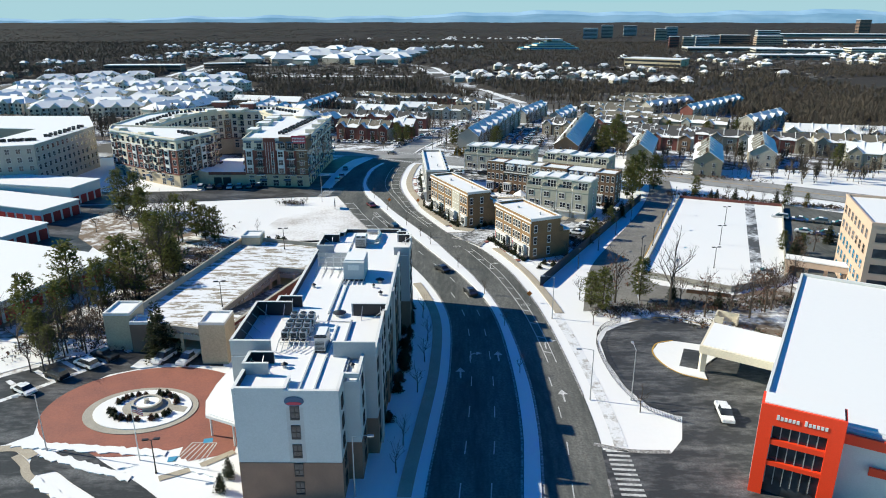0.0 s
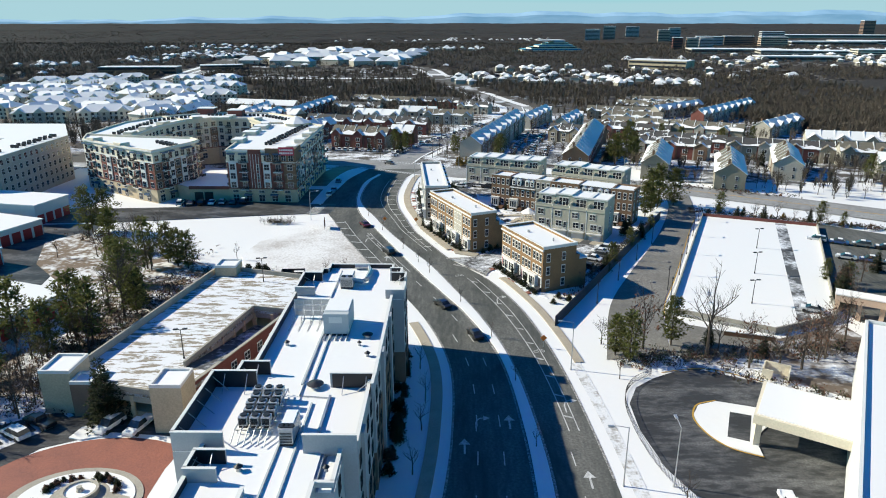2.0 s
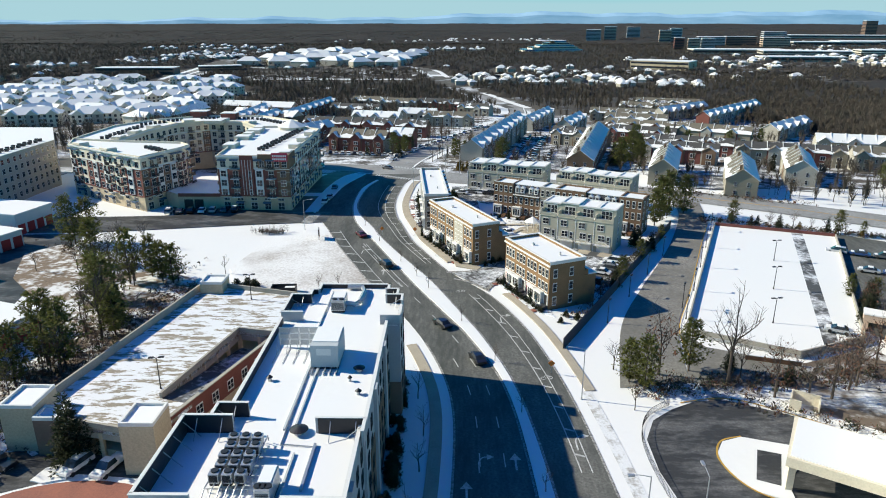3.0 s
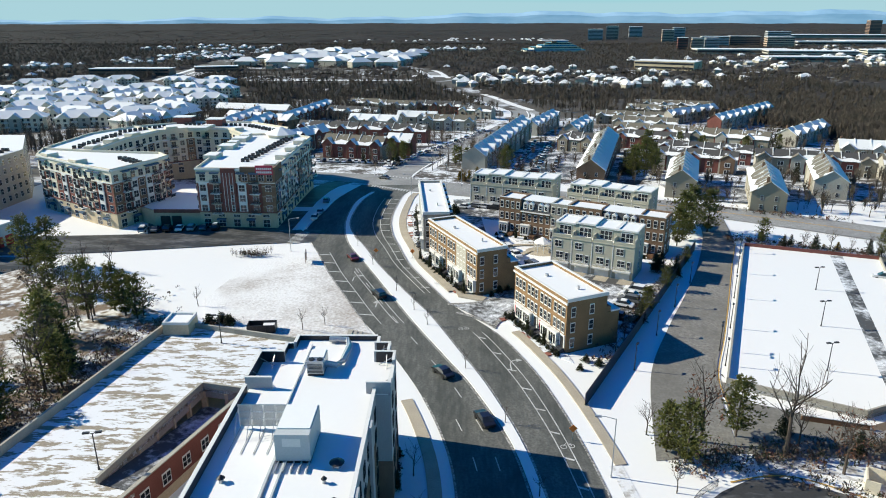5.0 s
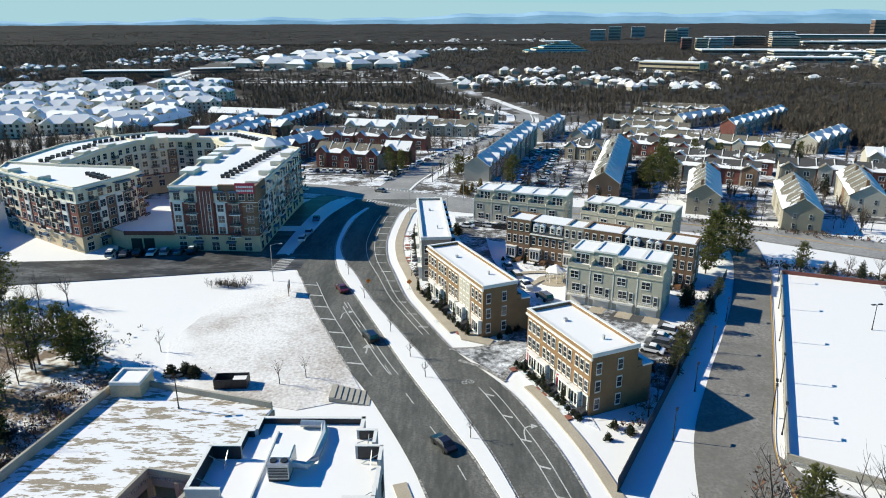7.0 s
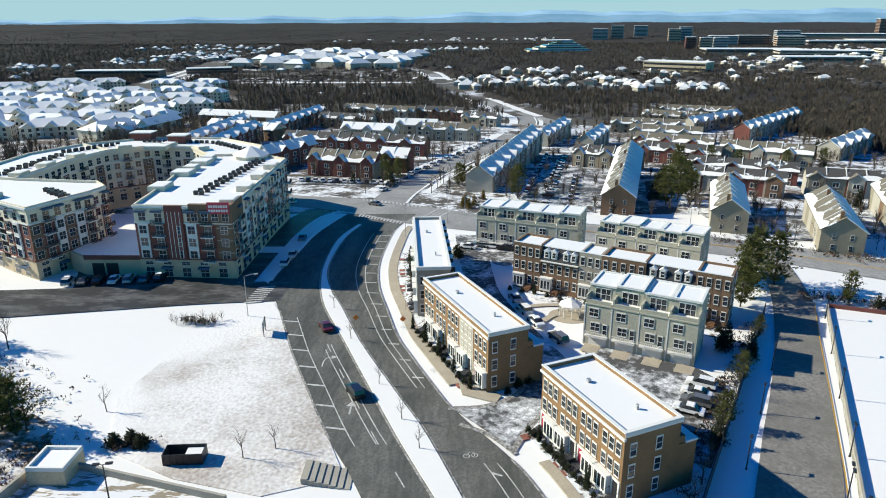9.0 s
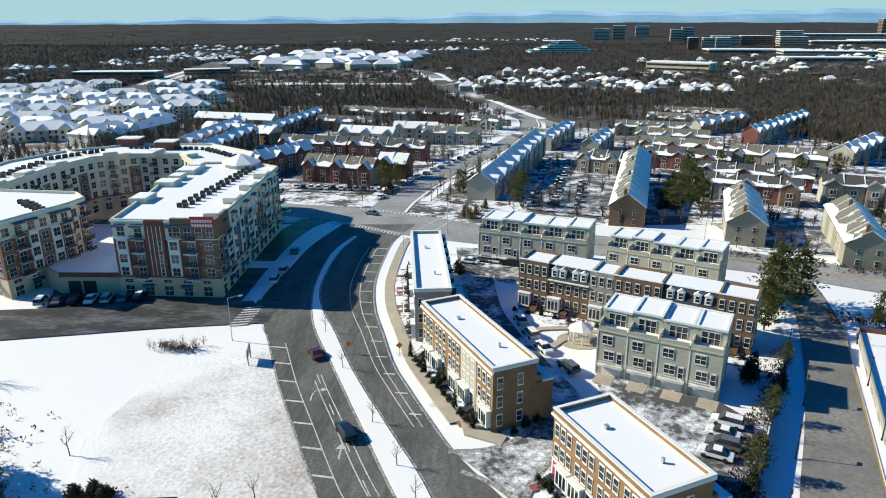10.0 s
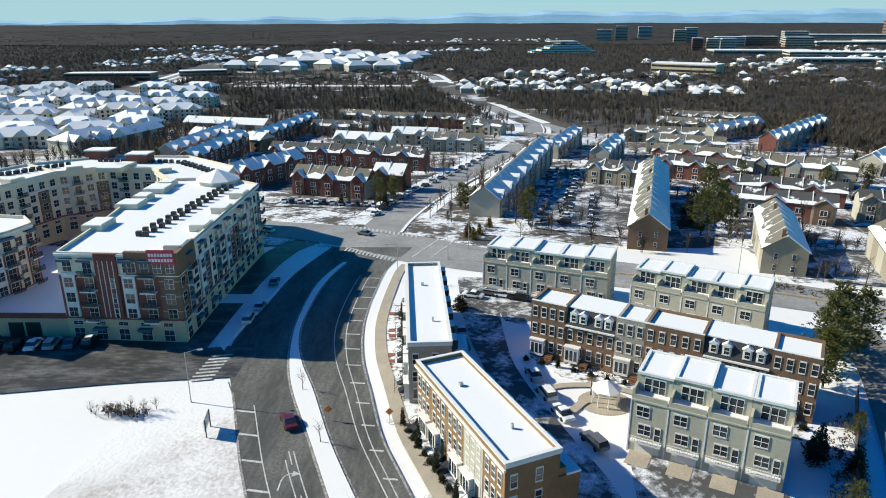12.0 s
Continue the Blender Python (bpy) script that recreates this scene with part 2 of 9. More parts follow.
def part(name, bm, material, parent, label=""):
    mats = material if isinstance(material, (tuple, list)) else (material,)
    ob = new(name, mesh_of(name, bm, *mats))
    ob.parent = parent
    return tagged(ob, label)


def solo(name, bm, material, label, category, group="", kind=""):
    mats = material if isinstance(material, (tuple, list)) else (material,)
    return tagged(new(name, mesh_of(name, bm, *mats)), label, category, group, kind)


def shared(name, me, parent, m, label=""):
    ob = new(name, me)
    ob.parent = parent
    ob.matrix_basis = m
    return tagged(ob, label)


def box(bm, x0, x1, y0, y1, z0, z1, mat=0):
    v = [bm.verts.new(p) for p in ((x0, y0, z0), (x1, y0, z0), (x1, y1, z0), (x0, y1, z0), (x0, y0, z1), (x1, y0, z1), (x1, y1, z1), (x0, y1, z1))]
    for f in ((3, 2, 1, 0), (4, 5, 6, 7), (0, 1, 5, 4), (1, 2, 6, 5), (2, 3, 7, 6), (3, 0, 4, 7)):
        bm.faces.new([v[i] for i in f]).material_index = mat
    return v


def boxes(*rows):
    bm = bmesh.new()
    for r in rows:
        box(bm, *r)
    return bm


def prism(bm, pts, z0, z1, mat=0):
    """A polygon's prism; z0 and z1 are heights or functions of x and y."""
    if sum(a[0] * b[1] - b[0] * a[1] for a, b in zip(pts, pts[1:] + pts[:1])) < 0:
        pts = pts[::-1]
    lo = [bm.verts.new((x, y, z0(x, y) if callable(z0) else z0)) for x, y in pts]
    hi = [bm.verts.new((x, y, z1(x, y) if callable(z1) else z1)) for x, y in pts]
    bm.faces.new(hi).material_index = mat
    bm.faces.new(lo[::-1]).material_index = mat
    n = len(pts)
    for i in range(n):
        j = (i + 1) % n
        bm.faces.new((lo[i], lo[j], hi[j], hi[i])).material_index = mat
    return bm


def tube(bm, pts, radii, sides=5, mat=0):
    """A tapered pipe through points."""
    rings = []
    for i, p in enumerate(pts):
        a, b = Vector(pts[max(i - 1, 0)]), Vector(pts[min(i + 1, len(pts) - 1)])
        d = (b - a).normalized()
        u = d.cross(Vector((0.31, 0.87, 0.38))).normalized()
        w = d.cross(u)
        rings.append([bm.verts.new(Vector(p) + radii[i] * (u * math.cos(k * math.tau / sides) + w * math.sin(k * math.tau / sides))) for k in range(sides)])
    for r, s in zip(rings, rings[1:]):
        for k in range(sides):
            bm.faces.new((r[k], r[(k + 1) % sides], s[(k + 1) % sides], s[k])).material_index = mat
    bm.faces.new(rings[0][::-1]).material_index = mat
    bm.faces.new(rings[-1]).material_index = mat
    return bm


def glide(table, n=0):
    """A smooth function through rows (s, value), by monotone-ish Hermite steps."""
    xs, ys = [r[0] for r in table], [r[1] for r in table]
    ms = [(ys[min(i + 1, len(ys) - 1)] - ys[max(i - 1, 0)]) / (xs[min(i + 1, len(xs) - 1)] - xs[max(i - 1, 0)]) for i in range(len(xs))]

    def f(s):
        if s <= xs[0]:
            return ys[0] + ms[0] * (s - xs[0])
        if s >= xs[-1]:
            return ys[-1] + ms[-1] * (s - xs[-1])
        i = max(k for k in range(len(xs) - 1) if xs[k] <= s)
        h = xs[i + 1] - xs[i]
        u = (s - xs[i]) / h
        return (2 * u**3 - 3 * u**2 + 1) * ys[i] + (u**3 - 2 * u**2 + u) * h * ms[i] + (3 * u**2 - 2 * u**3) * ys[i + 1] + (u**3 - u**2) * h * ms[i + 1]
    return f


LAND = glide([(-300, 0), (100, 0), (250, 0), (290, -1.5), (330, -4), (450, -10), (560, -14), (900, -16), (1500, -13), (3000, 2), (5200, 30)])


def land(x, y, up=0.0):
    return LAND(y) + up


def drape(bm, left, right, up, mat=0):
    """A strip over the land between two lines of the same count of points."""
    a = [bm.verts.new((x, y, land(x, y, up))) for x, y in left]
    b = [bm.verts.new((x, y, land(x, y, up))) for x, y in right]
    for i in range(len(a) - 1):
        bm.faces.new((a[i], b[i], b[i + 1], a[i + 1])).material_index = mat
    return bm


def smooth_line(pts, n=8):
    """A Catmull-Rom line through plan points."""
    out = []
    p = [pts[0]] + list(pts) + [pts[-1]]
    for i in range(1, len(p) - 2):
        for k in range(n):
            u = k / n
            out.append(tuple(0.5 * (2 * p[i][c] + (p[i + 1][c] - p[i - 1][c]) * u + (2 * p[i - 1][c] - 5 * p[i][c] + 4 * p[i + 1][c] - p[i + 2][c]) * u * u + (3 * p[i][c] - p[i - 1][c] - 3 * p[i + 1][c] + p[i + 2][c]) * u**3) for c in (0, 1)))
    out.append(tuple(pts[-1]))
    return out


def offset(line, d):
    """The line moved d metres to its right."""
    out = []
    for i, (x, y) in enumerate(line):
        a, b = line[max(i - 1, 0)], line[min(i + 1, len(line) - 1)]
        dx, dy = b[0] - a[0], b[1] - a[1]
        h = math.hypot(dx, dy) or 1
        out.append((x + dy / h * d, y - dx / h * d))
    return out


def ribbon(bm, line, width, up, mat=0):
    return drape(bm, offset(line, -width / 2), offset(line, width / 2), up, mat)


def raised(bm, left, right, up, height, mat=0):
    """A strip like drape, with its edges going down as real steps."""
    drape(bm, left, right, up + height, mat)
    for line, flip in ((left, 0), (right, 1)):
        for (x, y), (p, q) in zip(line, line[1:]):
            f = [(x, y, land(x, y, up - 0.1)), (p, q, land(p, q, up - 0.1)), (p, q, land(p, q, up + height)), (x, y, land(x, y, up + height))]
            bm.faces.new([bm.verts.new(c) for c in (f[::-1] if flip else f)]).material_index = mat
    return bm


def by_y(f, y0, y1, step=2.0):
    n = max(2, int((y1 - y0) / step))
    return [(f(y0 + (y1 - y0) * i / n), y0 + (y1 - y0) * i / n) for i in range(n + 1)]


def lattice(bm, xs, zs, y0, y1, solid, mat=0):
    """One connected plate in the x-z plane, with holes where solid(i, j) is false."""
    v = {(i, j, k): bm.verts.new((x, y, z)) for i, x in enumerate(xs) for j, z in enumerate(zs) for k, y in enumerate((y0, y1))}
    n, m = len(xs) - 1, len(zs) - 1
    full = lambda i, j: 0 <= i < n and 0 <= j < m and solid(i, j)
    for i in range(n):
        for j in range(m):
            if not solid(i, j):
                continue
            bm.faces.new([v[c] for c in ((i, j, 0), (i + 1, j, 0), (i + 1, j + 1, 0), (i, j + 1, 0))])
            bm.faces.new([v[c] for c in ((i, j + 1, 1), (i + 1, j + 1, 1), (i + 1, j, 1), (i, j, 1))])
            for di, dj, p, q in ((-1, 0, (i, j + 1), (i, j)), (1, 0, (i + 1, j), (i + 1, j + 1)), (0, -1, (i, j), (i + 1, j)), (0, 1, (i + 1, j + 1), (i, j + 1))):
                if not full(i + di, j + dj):
                    bm.faces.new([v[c] for c in ((*p, 0), (*p, 1), (*q, 1), (*q, 0))])
    for f in bm.faces:
        f.material_index = mat
    for x in [x for x in bm.verts if not x.link_faces]:
        bm.verts.remove(x)
    return bm


# ---- windows: a frame with its pane, shared between alike ones ----
WINDOWS = {}


def window_mesh(w, h, bars, frame_mat, pane_mat, sill=True):
    key = (w, h, bars, frame_mat.name, pane_mat.name, sill)
    if key not in WINDOWS:
        bm = bmesh.new()
        t = 0.055
        bar = [(-w / 2 + w * (i + 1) / (bars + 1) - 0.035, -w / 2 + w * (i + 1) / (bars + 1) + 0.035) for i in range(bars)]
        xs = [-w / 2, -w / 2 + t] + [v for p in bar for v in p] + [w / 2 - t, w / 2]
        zs = [0, t, h * 0.5 - 0.03, h * 0.5 + 0.03, h - t, h]
        if sill:
            zs = [-0.14] + zs + [h + 0.15]
        k = 1 if sill else 0
        lattice(bm, xs, zs, -0.09, 0, lambda i, j: j < k or j - k in (0, 2, 4, 5) or i % 2 == 0)
        f = mesh_of("window", bm, frame_mat)
        bm = bmesh.new()
        box(bm, -w / 2 + t, w / 2 - t, -0.035, 0, t, h - t)
        WINDOWS[key] = f, mesh_of("pane", bm, pane_mat)
    return WINDOWS[key]


def side(x0, y0, angle):
    """The local frame of a facade: x along it, -y out of it."""
    return pose(x0, y0, 0, 0, 0, angle)


def window(parent, face, x, z, w, h, bars=0, frame_mat=None, pane_mat=None, sill=True, name="window"):
    f, p = window_mesh(w, h, bars, frame_mat or white_paint, pane_mat or glass, sill)
    ob = shared(name, f, parent, face @ pose(x, 0, z))
    shared("pane", p, ob, Matrix())
    return ob


def crown_snow(parent, x0, x1, y0, y1, z, rim=0.5, rim_mat=None, name="roof", thick=0.3):
    """A flat snow-covered roof behind a parapet."""
    part("parapet", boxes((x0 - 0.12, x1 + 0.12, y0 - 0.12, y0 + thick, z, z + rim), (x0 - 0.12, x1 + 0.12, y1 - thick, y1 + 0.12, z, z + rim),
                          (x0 - 0.12, x0 + thick, y0 + thick, y1 - thick, z, z + rim), (x1 - thick, x1 + 0.12, y0 + thick, y1 - thick, z, z + rim)), rim_mat or white_paint, parent)
    part(name, boxes((x0 + thick, x1 - thick, y0 + thick, y1 - thick, z, z + 0.12)), roof_snow, parent, "snow on a flat roof")

# ================= ground and roads =================
bm = bmesh.new()
xs = [-4900, -3000, -1800, -1000, -600, -400, -250, -150, -75, 0, 75, 150, 250, 400, 600, 1000, 1800, 3000, 4800]
ys = [-400, -100, 0, 120, 250, 262, 275, 290, 310, 330, 360, 400, 450, 500, 560, 700, 1000, 1500, 2200, 3000, 4000, 4900]
grid = [[bm.verts.new((x, y, land(x, y))) for x in xs] for y in ys]
for r, s, y in zip(grid, grid[1:], ys):
    for i in range(len(xs) - 1):
        f = bm.faces.new((r[i], r[i + 1], s[i + 1], s[i]))
        f.material_index = 1 if y >= 560 or xs[i] < -150 or xs[i] >= 250 else (2 if y >= 290 or (y >= 262 and xs[i] >= 75) else 0)
solo("ground", bm, (snow, far_ground, town_ground), "snow-covered ground running out to bare winter woods", "ground", kind="structure")

EDGE_L = glide([(19.0, -4.7), (45.5, -3.9), (69.3, -3.0), (83.8, -1.6), (102.2, -0.0), (122.9, -0.3), (141.1, -4.9), (160.3, -13.1), (170.0, -18.1), (183.8, -24.0), (195.5, -28.9), (208.5, -33.6), (219.5, -37.7), (229.1, -40.5), (235.7, -40.4), (247.8, -39.1), (265.3, -37.8), (281.2, -34.9), (293.1, -32.3)])
MED_L = glide([(18.9, 3.7), (45.1, 7.2), (69.5, 9.2), (84.0, 10.5), (104.2, 10.5), (126.8, 8.4), (144.5, 2.9), (153.4, -1.0), (167.9, -7.4), (178.9, -11.9), (199.5, -20.1), (217.3, -27.1), (233.6, -30.4), (249.8, -31.2), (263.2, -30.6), (279.1, -27.1)])
MED_R = glide([(18.9, 6.0), (45.1, 9.4), (69.6, 11.4), (84.1, 12.6), (100.1, 12.6), (125.3, 10.1), (143.3, 5.6), (155.9, 1.1), (171.3, -4.6), (179.9, -8.6), (199.2, -17.3), (214.3, -22.9), (223.3, -26.6), (233.5, -29.3), (244.3, -30.1), (263.1, -29.3), (279.0, -26.3)])
EDGE_R = glide([(18.7, 17.5), (44.8, 19.1), (69.6, 20.1), (82.6, 21.0), (102.2, 20.4), (124.7, 18.4), (144.2, 14.9), (156.2, 11.2), (164.0, 7.9), (176.6, -0.1), (186.3, -4.5), (193.1, -7.3), (201.3, -10.5), (213.6, -13.6), (224.4, -16.2), (236.1, -17.7), (245.9, -17.9), (261.9, -17.2), (271.2, -16.4), (284.2, -13.2)])

bm = bmesh.new()
drape(bm, by_y(EDGE_L, -21, 290), by_y(EDGE_R, -21, 290), 0.04)
solo("road", bm, asphalt, "curving dual carriageway of worn grey asphalt", "road", kind="structure")
bm = bmesh.new()
raised(bm, by_y(MED_L, -21, 276), by_y(MED_R, -21, 276), 0.04, 0.16)
solo("median", bm, snow, "raised road median covered with snow", "median", kind="structure")
# dirty edges of the ploughed snow
bm = bmesh.new()
for f, y0, y1, off in ((MED_L, -21, 275, -0.25), (MED_R, -21, 275, 0.25), (EDGE_L, -21, 141, 0.1), (EDGE_L, 169, 213, 0.1), (EDGE_R, -21, 73, -0.1), (EDGE_R, 93, 165, -0.1), (EDGE_R, 178, 270, -0.1)):
    ribbon(bm, offset(by_y(f, y0, y1), off), 0.34, 0.055)
for pts, w_ in (([(-1.2, 177.2), (4.6, 178.0), (9.6, 181.6), (11.4, 187.6)], 0.9), ([(7.6, 166.6), (10.4, 172.3), (15.0, 178.6), (19.5, 184.2)], 0.9), ([(0.5, 173.0), (4.5, 170.5), (8.0, 166.0)], 0.8), ([(19.9, 80.5), (24.4, 79.0), (29.9, 78.8)], 0.8)):
    ribbon(bm, smooth_line(pts), w_, 0.062)
solo("gutter_slush", bm, slush, "dirty slush left along the road edges", "slush", kind="stuff")
bm = bmesh.new()
ribbon(bm, offset(by_y(EDGE_R, 80, 124), 2.6), 1.8, 0.05)
solo("footway", bm, trodden, "footway under trodden grey snow", "footway", kind="structure")

# cross street and avenue beyond
bm = bmesh.new()
near = smooth_line([(-201.8, 354.6), (-122.6, 327.9), (-80.4, 311.9), (-54.7, 301.9), (-33.3, 292.6), (-16.0, 278.7), (13.9, 265.5), (39.1, 257.7), (67.9, 246.7), (82.3, 239.0), (111.1, 220.6), (165.6, 181.9), (250.3, 119.0)])
away = smooth_line([(-201.9, 377.0), (-122.6, 349.3), (-80.3, 330.7), (-59.0, 321.7), (-31.4, 314.0), (-9.3, 301.2), (7.5, 289.9), (36.5, 278.7), (66.2, 265.2), (89.0, 252.8), (119.1, 233.9), (173.1, 197.0), (256.9, 134.2)])
drape(bm, near, away, 0.05)
solo("cross_street", bm, asphalt_salt, "salt-stained grey cross street", "road", kind="structure")
bm = bmesh.new()
for q in (-0.28, 0.28):
    ribbon(bm, offset([((a[0] + b[0]) / 2, (a[1] + b[1]) / 2) for a, b in zip(near, away)][54:], q), 0.22, 0.06)
solo("centre_line", bm, yellow_paint, "double yellow line along the cross street", "road markings", kind="structure")
AVE = [(-22.0, 306.0), (-19.3, 326.8), (-12.0, 358.0), (-1.0, 392.0), (11.5, 428.0), (28.0, 478.0), (41.0, 526.0), (51.0, 566.0), (53.5, 604.0), (42.3, 647.6), (26.3, 720.0), (9.7, 777.2), (-4.0, 842.6), (-14.2, 926.5), (-31.2, 1047.3), (-53.5, 1115.7)]
bm = bmesh.new()
ribbon(bm, smooth_line(AVE), 13, 0.10)
solo("avenue", bm, asphalt_salt, "avenue receding between townhouse rows", "road", kind="structure")
bm = bmesh.new()
ribbon(bm, smooth_line([(53.0, 632.0), (61.8, 597.0), (67.3, 580.0), (72.0, 548.0), (74.0, 505.0)]), 12, 0.12)
ribbon(bm, smooth_line([(-319.0, 756.0), (-323.0, 775.0), (-342.0, 859.0), (-355.0, 946.0), (-366.0, 1045.0), (-382.0, 1178.0), (-398.0, 1305.0), (-440.0, 1600.0)]), 22, 0.25)
solo("far_road", bm, asphalt_salt, "pale far road through winter woods", "road", kind="structure")
bm = bmesh.new()
ribbon(bm, [(x + 6, y) for x, y in smooth_line(AVE[:9])], 0.9, 0.16)
ribbon(bm, offset(smooth_line(AVE[1:9]), -10), 6, 0.12)
ribbon(bm, offset(smooth_line(AVE[8:]), -12), 9, 0.2)
ribbon(bm, offset(smooth_line(AVE[8:]), 11), 7, 0.2)
ribbon(bm, offset(smooth_line(AVE[1:9]), 9.2), 3.0, 0.12)
ribbon(bm, offset(smooth_line([(-319.0, 756.0), (-323.0, 775.0), (-342.0, 859.0), (-355.0, 946.0), (-366.0, 1045.0), (-382.0, 1178.0), (-398.0, 1305.0), (-440.0, 1600.0)]), 17), 12, 0.3)
ribbon(bm, smooth_line([(-319.0, 756.0), (-323.0, 775.0), (-342.0, 859.0), (-355.0, 946.0), (-366.0, 1045.0), (-382.0, 1178.0), (-398.0, 1305.0), (-440.0, 1600.0)]), 5, 0.34)
ribbon(bm, offset(smooth_line([(-319.0, 756.0), (-323.0, 775.0), (-342.0, 859.0), (-355.0, 946.0), (-366.0, 1045.0), (-382.0, 1178.0), (-398.0, 1305.0), (-440.0, 1600.0)]), -16), 8, 0.3)
for x0, x1, y0, y1 in ((-256, -44, 878, 918), (-186, -66, 780, 802), (-60, 60, 960, 985), (120, 260, 1010, 1040), (480, 720, 1180, 1230), (820, 1150, 1650, 1780)):
    drape(bm, [(x0, y0), (x0 + 6, y1)], [(x1, y0 - 6), (x1 - 8, y1)], 0.3)
solo("verge_snow", bm, snow, "snow lying along the far road verges", "snow", kind="stuff")

# side street before the apartments
bm = bmesh.new()
drape(bm, smooth_line([(-201.6, 199.2), (-127.9, 205.4), (-98.0, 207.7), (-72.1, 212.3), (-54.0, 215.8), (-36.3, 218.1)]), smooth_line([(-201.6, 215.4), (-127.9, 221.5), (-98.0, 223.1), (-72.1, 225.7), (-54.0, 226.8), (-36.3, 230.1)]), 0.045)
prism(bm, [(-82.4, 223.2), (-60.0, 224.0), (-48.0, 226.0), (-48.1, 235.0), (-88.6, 238.4)], lambda x, y: land(x, y, -0.3), lambda x, y: land(x, y, 0.03))
drape(bm, [(-50.2, 228), (-50.2, 244), (-50.2, 262), (-50.2, 276), (-49.0, 286), (-46.0, 297)], [(-44.6, 228), (-44.2, 244), (-43.6, 262), (-42.6, 276), (-41.0, 286), (-37.5, 294)], 0.035)
solo("side_street", bm, asphalt_dark, "dark side street in the apartment block's shade", "road", kind="structure")
# street and lot behind the brick rows
bm = bmesh.new()
drape(bm, smooth_line([(-0.9, 177.5), (4.7, 178.2), (9.8, 181.8), (11.6, 187.6), (11.1, 194.3), (7.2, 206.5), (3.9, 224.1), (1.4, 238.9), (-0.0, 265.5)]), smooth_line([(7.8, 167.0), (10.2, 172.5), (14.8, 178.8), (19.4, 184.4), (19.4, 191.0), (15.3, 203.2), (10.9, 216.9), (8.8, 230.3), (7.9, 264.7)]), 0.05)
solo("court_street", bm, lot_ice, "narrow street curving behind the brick rows", "road", kind="structure")
bm = bmesh.new()
prism(bm, [(21.2, 185.5), (26.7, 167.9), (33.0, 163.4), (40.1, 176.1), (42.7, 185.2), (40.0, 190.0), (23.0, 199.3)], lambda x, y: land(x, y, -0.2), lambda x, y: land(x, y, 0.045))
prism(bm, [(9.2, 240.9), (31.9, 229.7), (31.1, 244.2), (5.6, 255.7)], lambda x, y: land(x, y, -0.2), lambda x, y: land(x, y, 0.06))
solo("rear_lot", bm, lot_ice, "icy parking court behind the townhouses", "parking lot", kind="structure")
# access road beside the snowy lot
bm = bmesh.new()
drape(bm, smooth_line([(26.7, 125.4), (32.5, 148.9), (41.4, 168.1), (49.3, 183.3), (58.4, 202.4), (67.8, 226.8), (71.3, 245.7)]), smooth_line([(38.3, 127.2), (43.0, 148.0), (49.8, 163.4), (55.9, 177.5), (64.5, 197.9), (73.0, 217.8), (78.9, 241.2)]), 0.05)
prism(bm, [(38.3, 127.2), (43.0, 146.7), (45.4, 139.9), (59.4, 132.9), (57.6, 125.7)], lambda x, y: land(x, y, -0.2), lambda x, y: land(x, y, 0.042))
solo("access_road", bm, asphalt_worn, "access road striped with tree shadows", "road", kind="structure")
bm = bmesh.new()
prism(bm, [(104.6, 207.9), (127.1, 191.6), (127.2, 141.6), (79.9, 139.9), (77.3, 149.4)], lambda x, y: land(x, y, -0.2), lambda x, y: land(x, y, 0.045))
solo("office_lot", bm, asphalt, "office car park cleared of snow", "parking lot", kind="structure")

# storage yard loop and forecourt
bm = bmesh.new()
prism(bm, [(26.9, 104.4), (27.2, 111.5), (29.4, 116.3), (33.0, 119.3), (37.4, 121.7), (42.3, 122.0), (49.8, 118.1), (62.8, 107.7), (61.1, 91.9), (37.8, 77.8), (35.6, 87.0), (33.2, 87.9), (30.2, 90.2), (28.0, 95.8)], -0.2, 0.045)
prism(bm, [(19.7, 65.7), (20.7, 79.2), (24.4, 78.7), (29.9, 78.5), (33.2, 82.7), (34.4, 87.3), (37.8, 77.8), (36.0, 65.0), (34.6, 44.3), (18.9, 44.8)], -0.2, 0.041)
prism(bm, [(32.0, 80.5), (34.3, 87.6), (37.0, 89.0), (41.0, 82.0), (36.0, 66.0)], -0.2, 0.039)
prism(bm, [(34.6, 44.3), (36.0, 65.0), (37.8, 77.8), (61.1, 91.9), (46.0, 46.0)], -0.2, 0.037)
solo("loop_drive", bm, asphalt_dark, "dark wet asphalt loop drive of the storage yard", "driveway", kind="structure")
bm = bmesh.new()
prism(bm, [(35.6, 105.7), (35.8, 108.3), (37.4, 110.9), (40.4, 112.0), (46.3, 110.1), (46.3, 106.3), (42.3, 102.3), (41.7, 98.2), (38.3, 100.0), (36.5, 102.4)], -0.1, 0.25)
isl_bm = bmesh.new()
prism(isl_bm, [(41.4, 109.0), (44.2, 108.0), (41.2, 101.4), (38.6, 102.6)], 0.1, 0.256)
solo("island_bay", isl_bm, asphalt_dark, "cleared dark bay on the snowy island", "bay", kind="structure")
isl = solo("traffic_island", bm, snow, "snow-topped traffic island with a yellow kerb", "traffic island", kind="structure")
bm = bmesh.new()
ribbon(bm, smooth_line([(40.4, 112.1), (37.3, 111.0), (35.7, 108.3), (35.5, 105.7), (36.4, 102.3), (38.3, 99.7), (41.7, 97.9)]), 0.25, 0.27)
ribbon(bm, smooth_line([(34.8, 121.1), (42.3, 122.4), (49.8, 118.5), (62.8, 108.3), (73.1, 98.7)]), 0.25, 0.1)
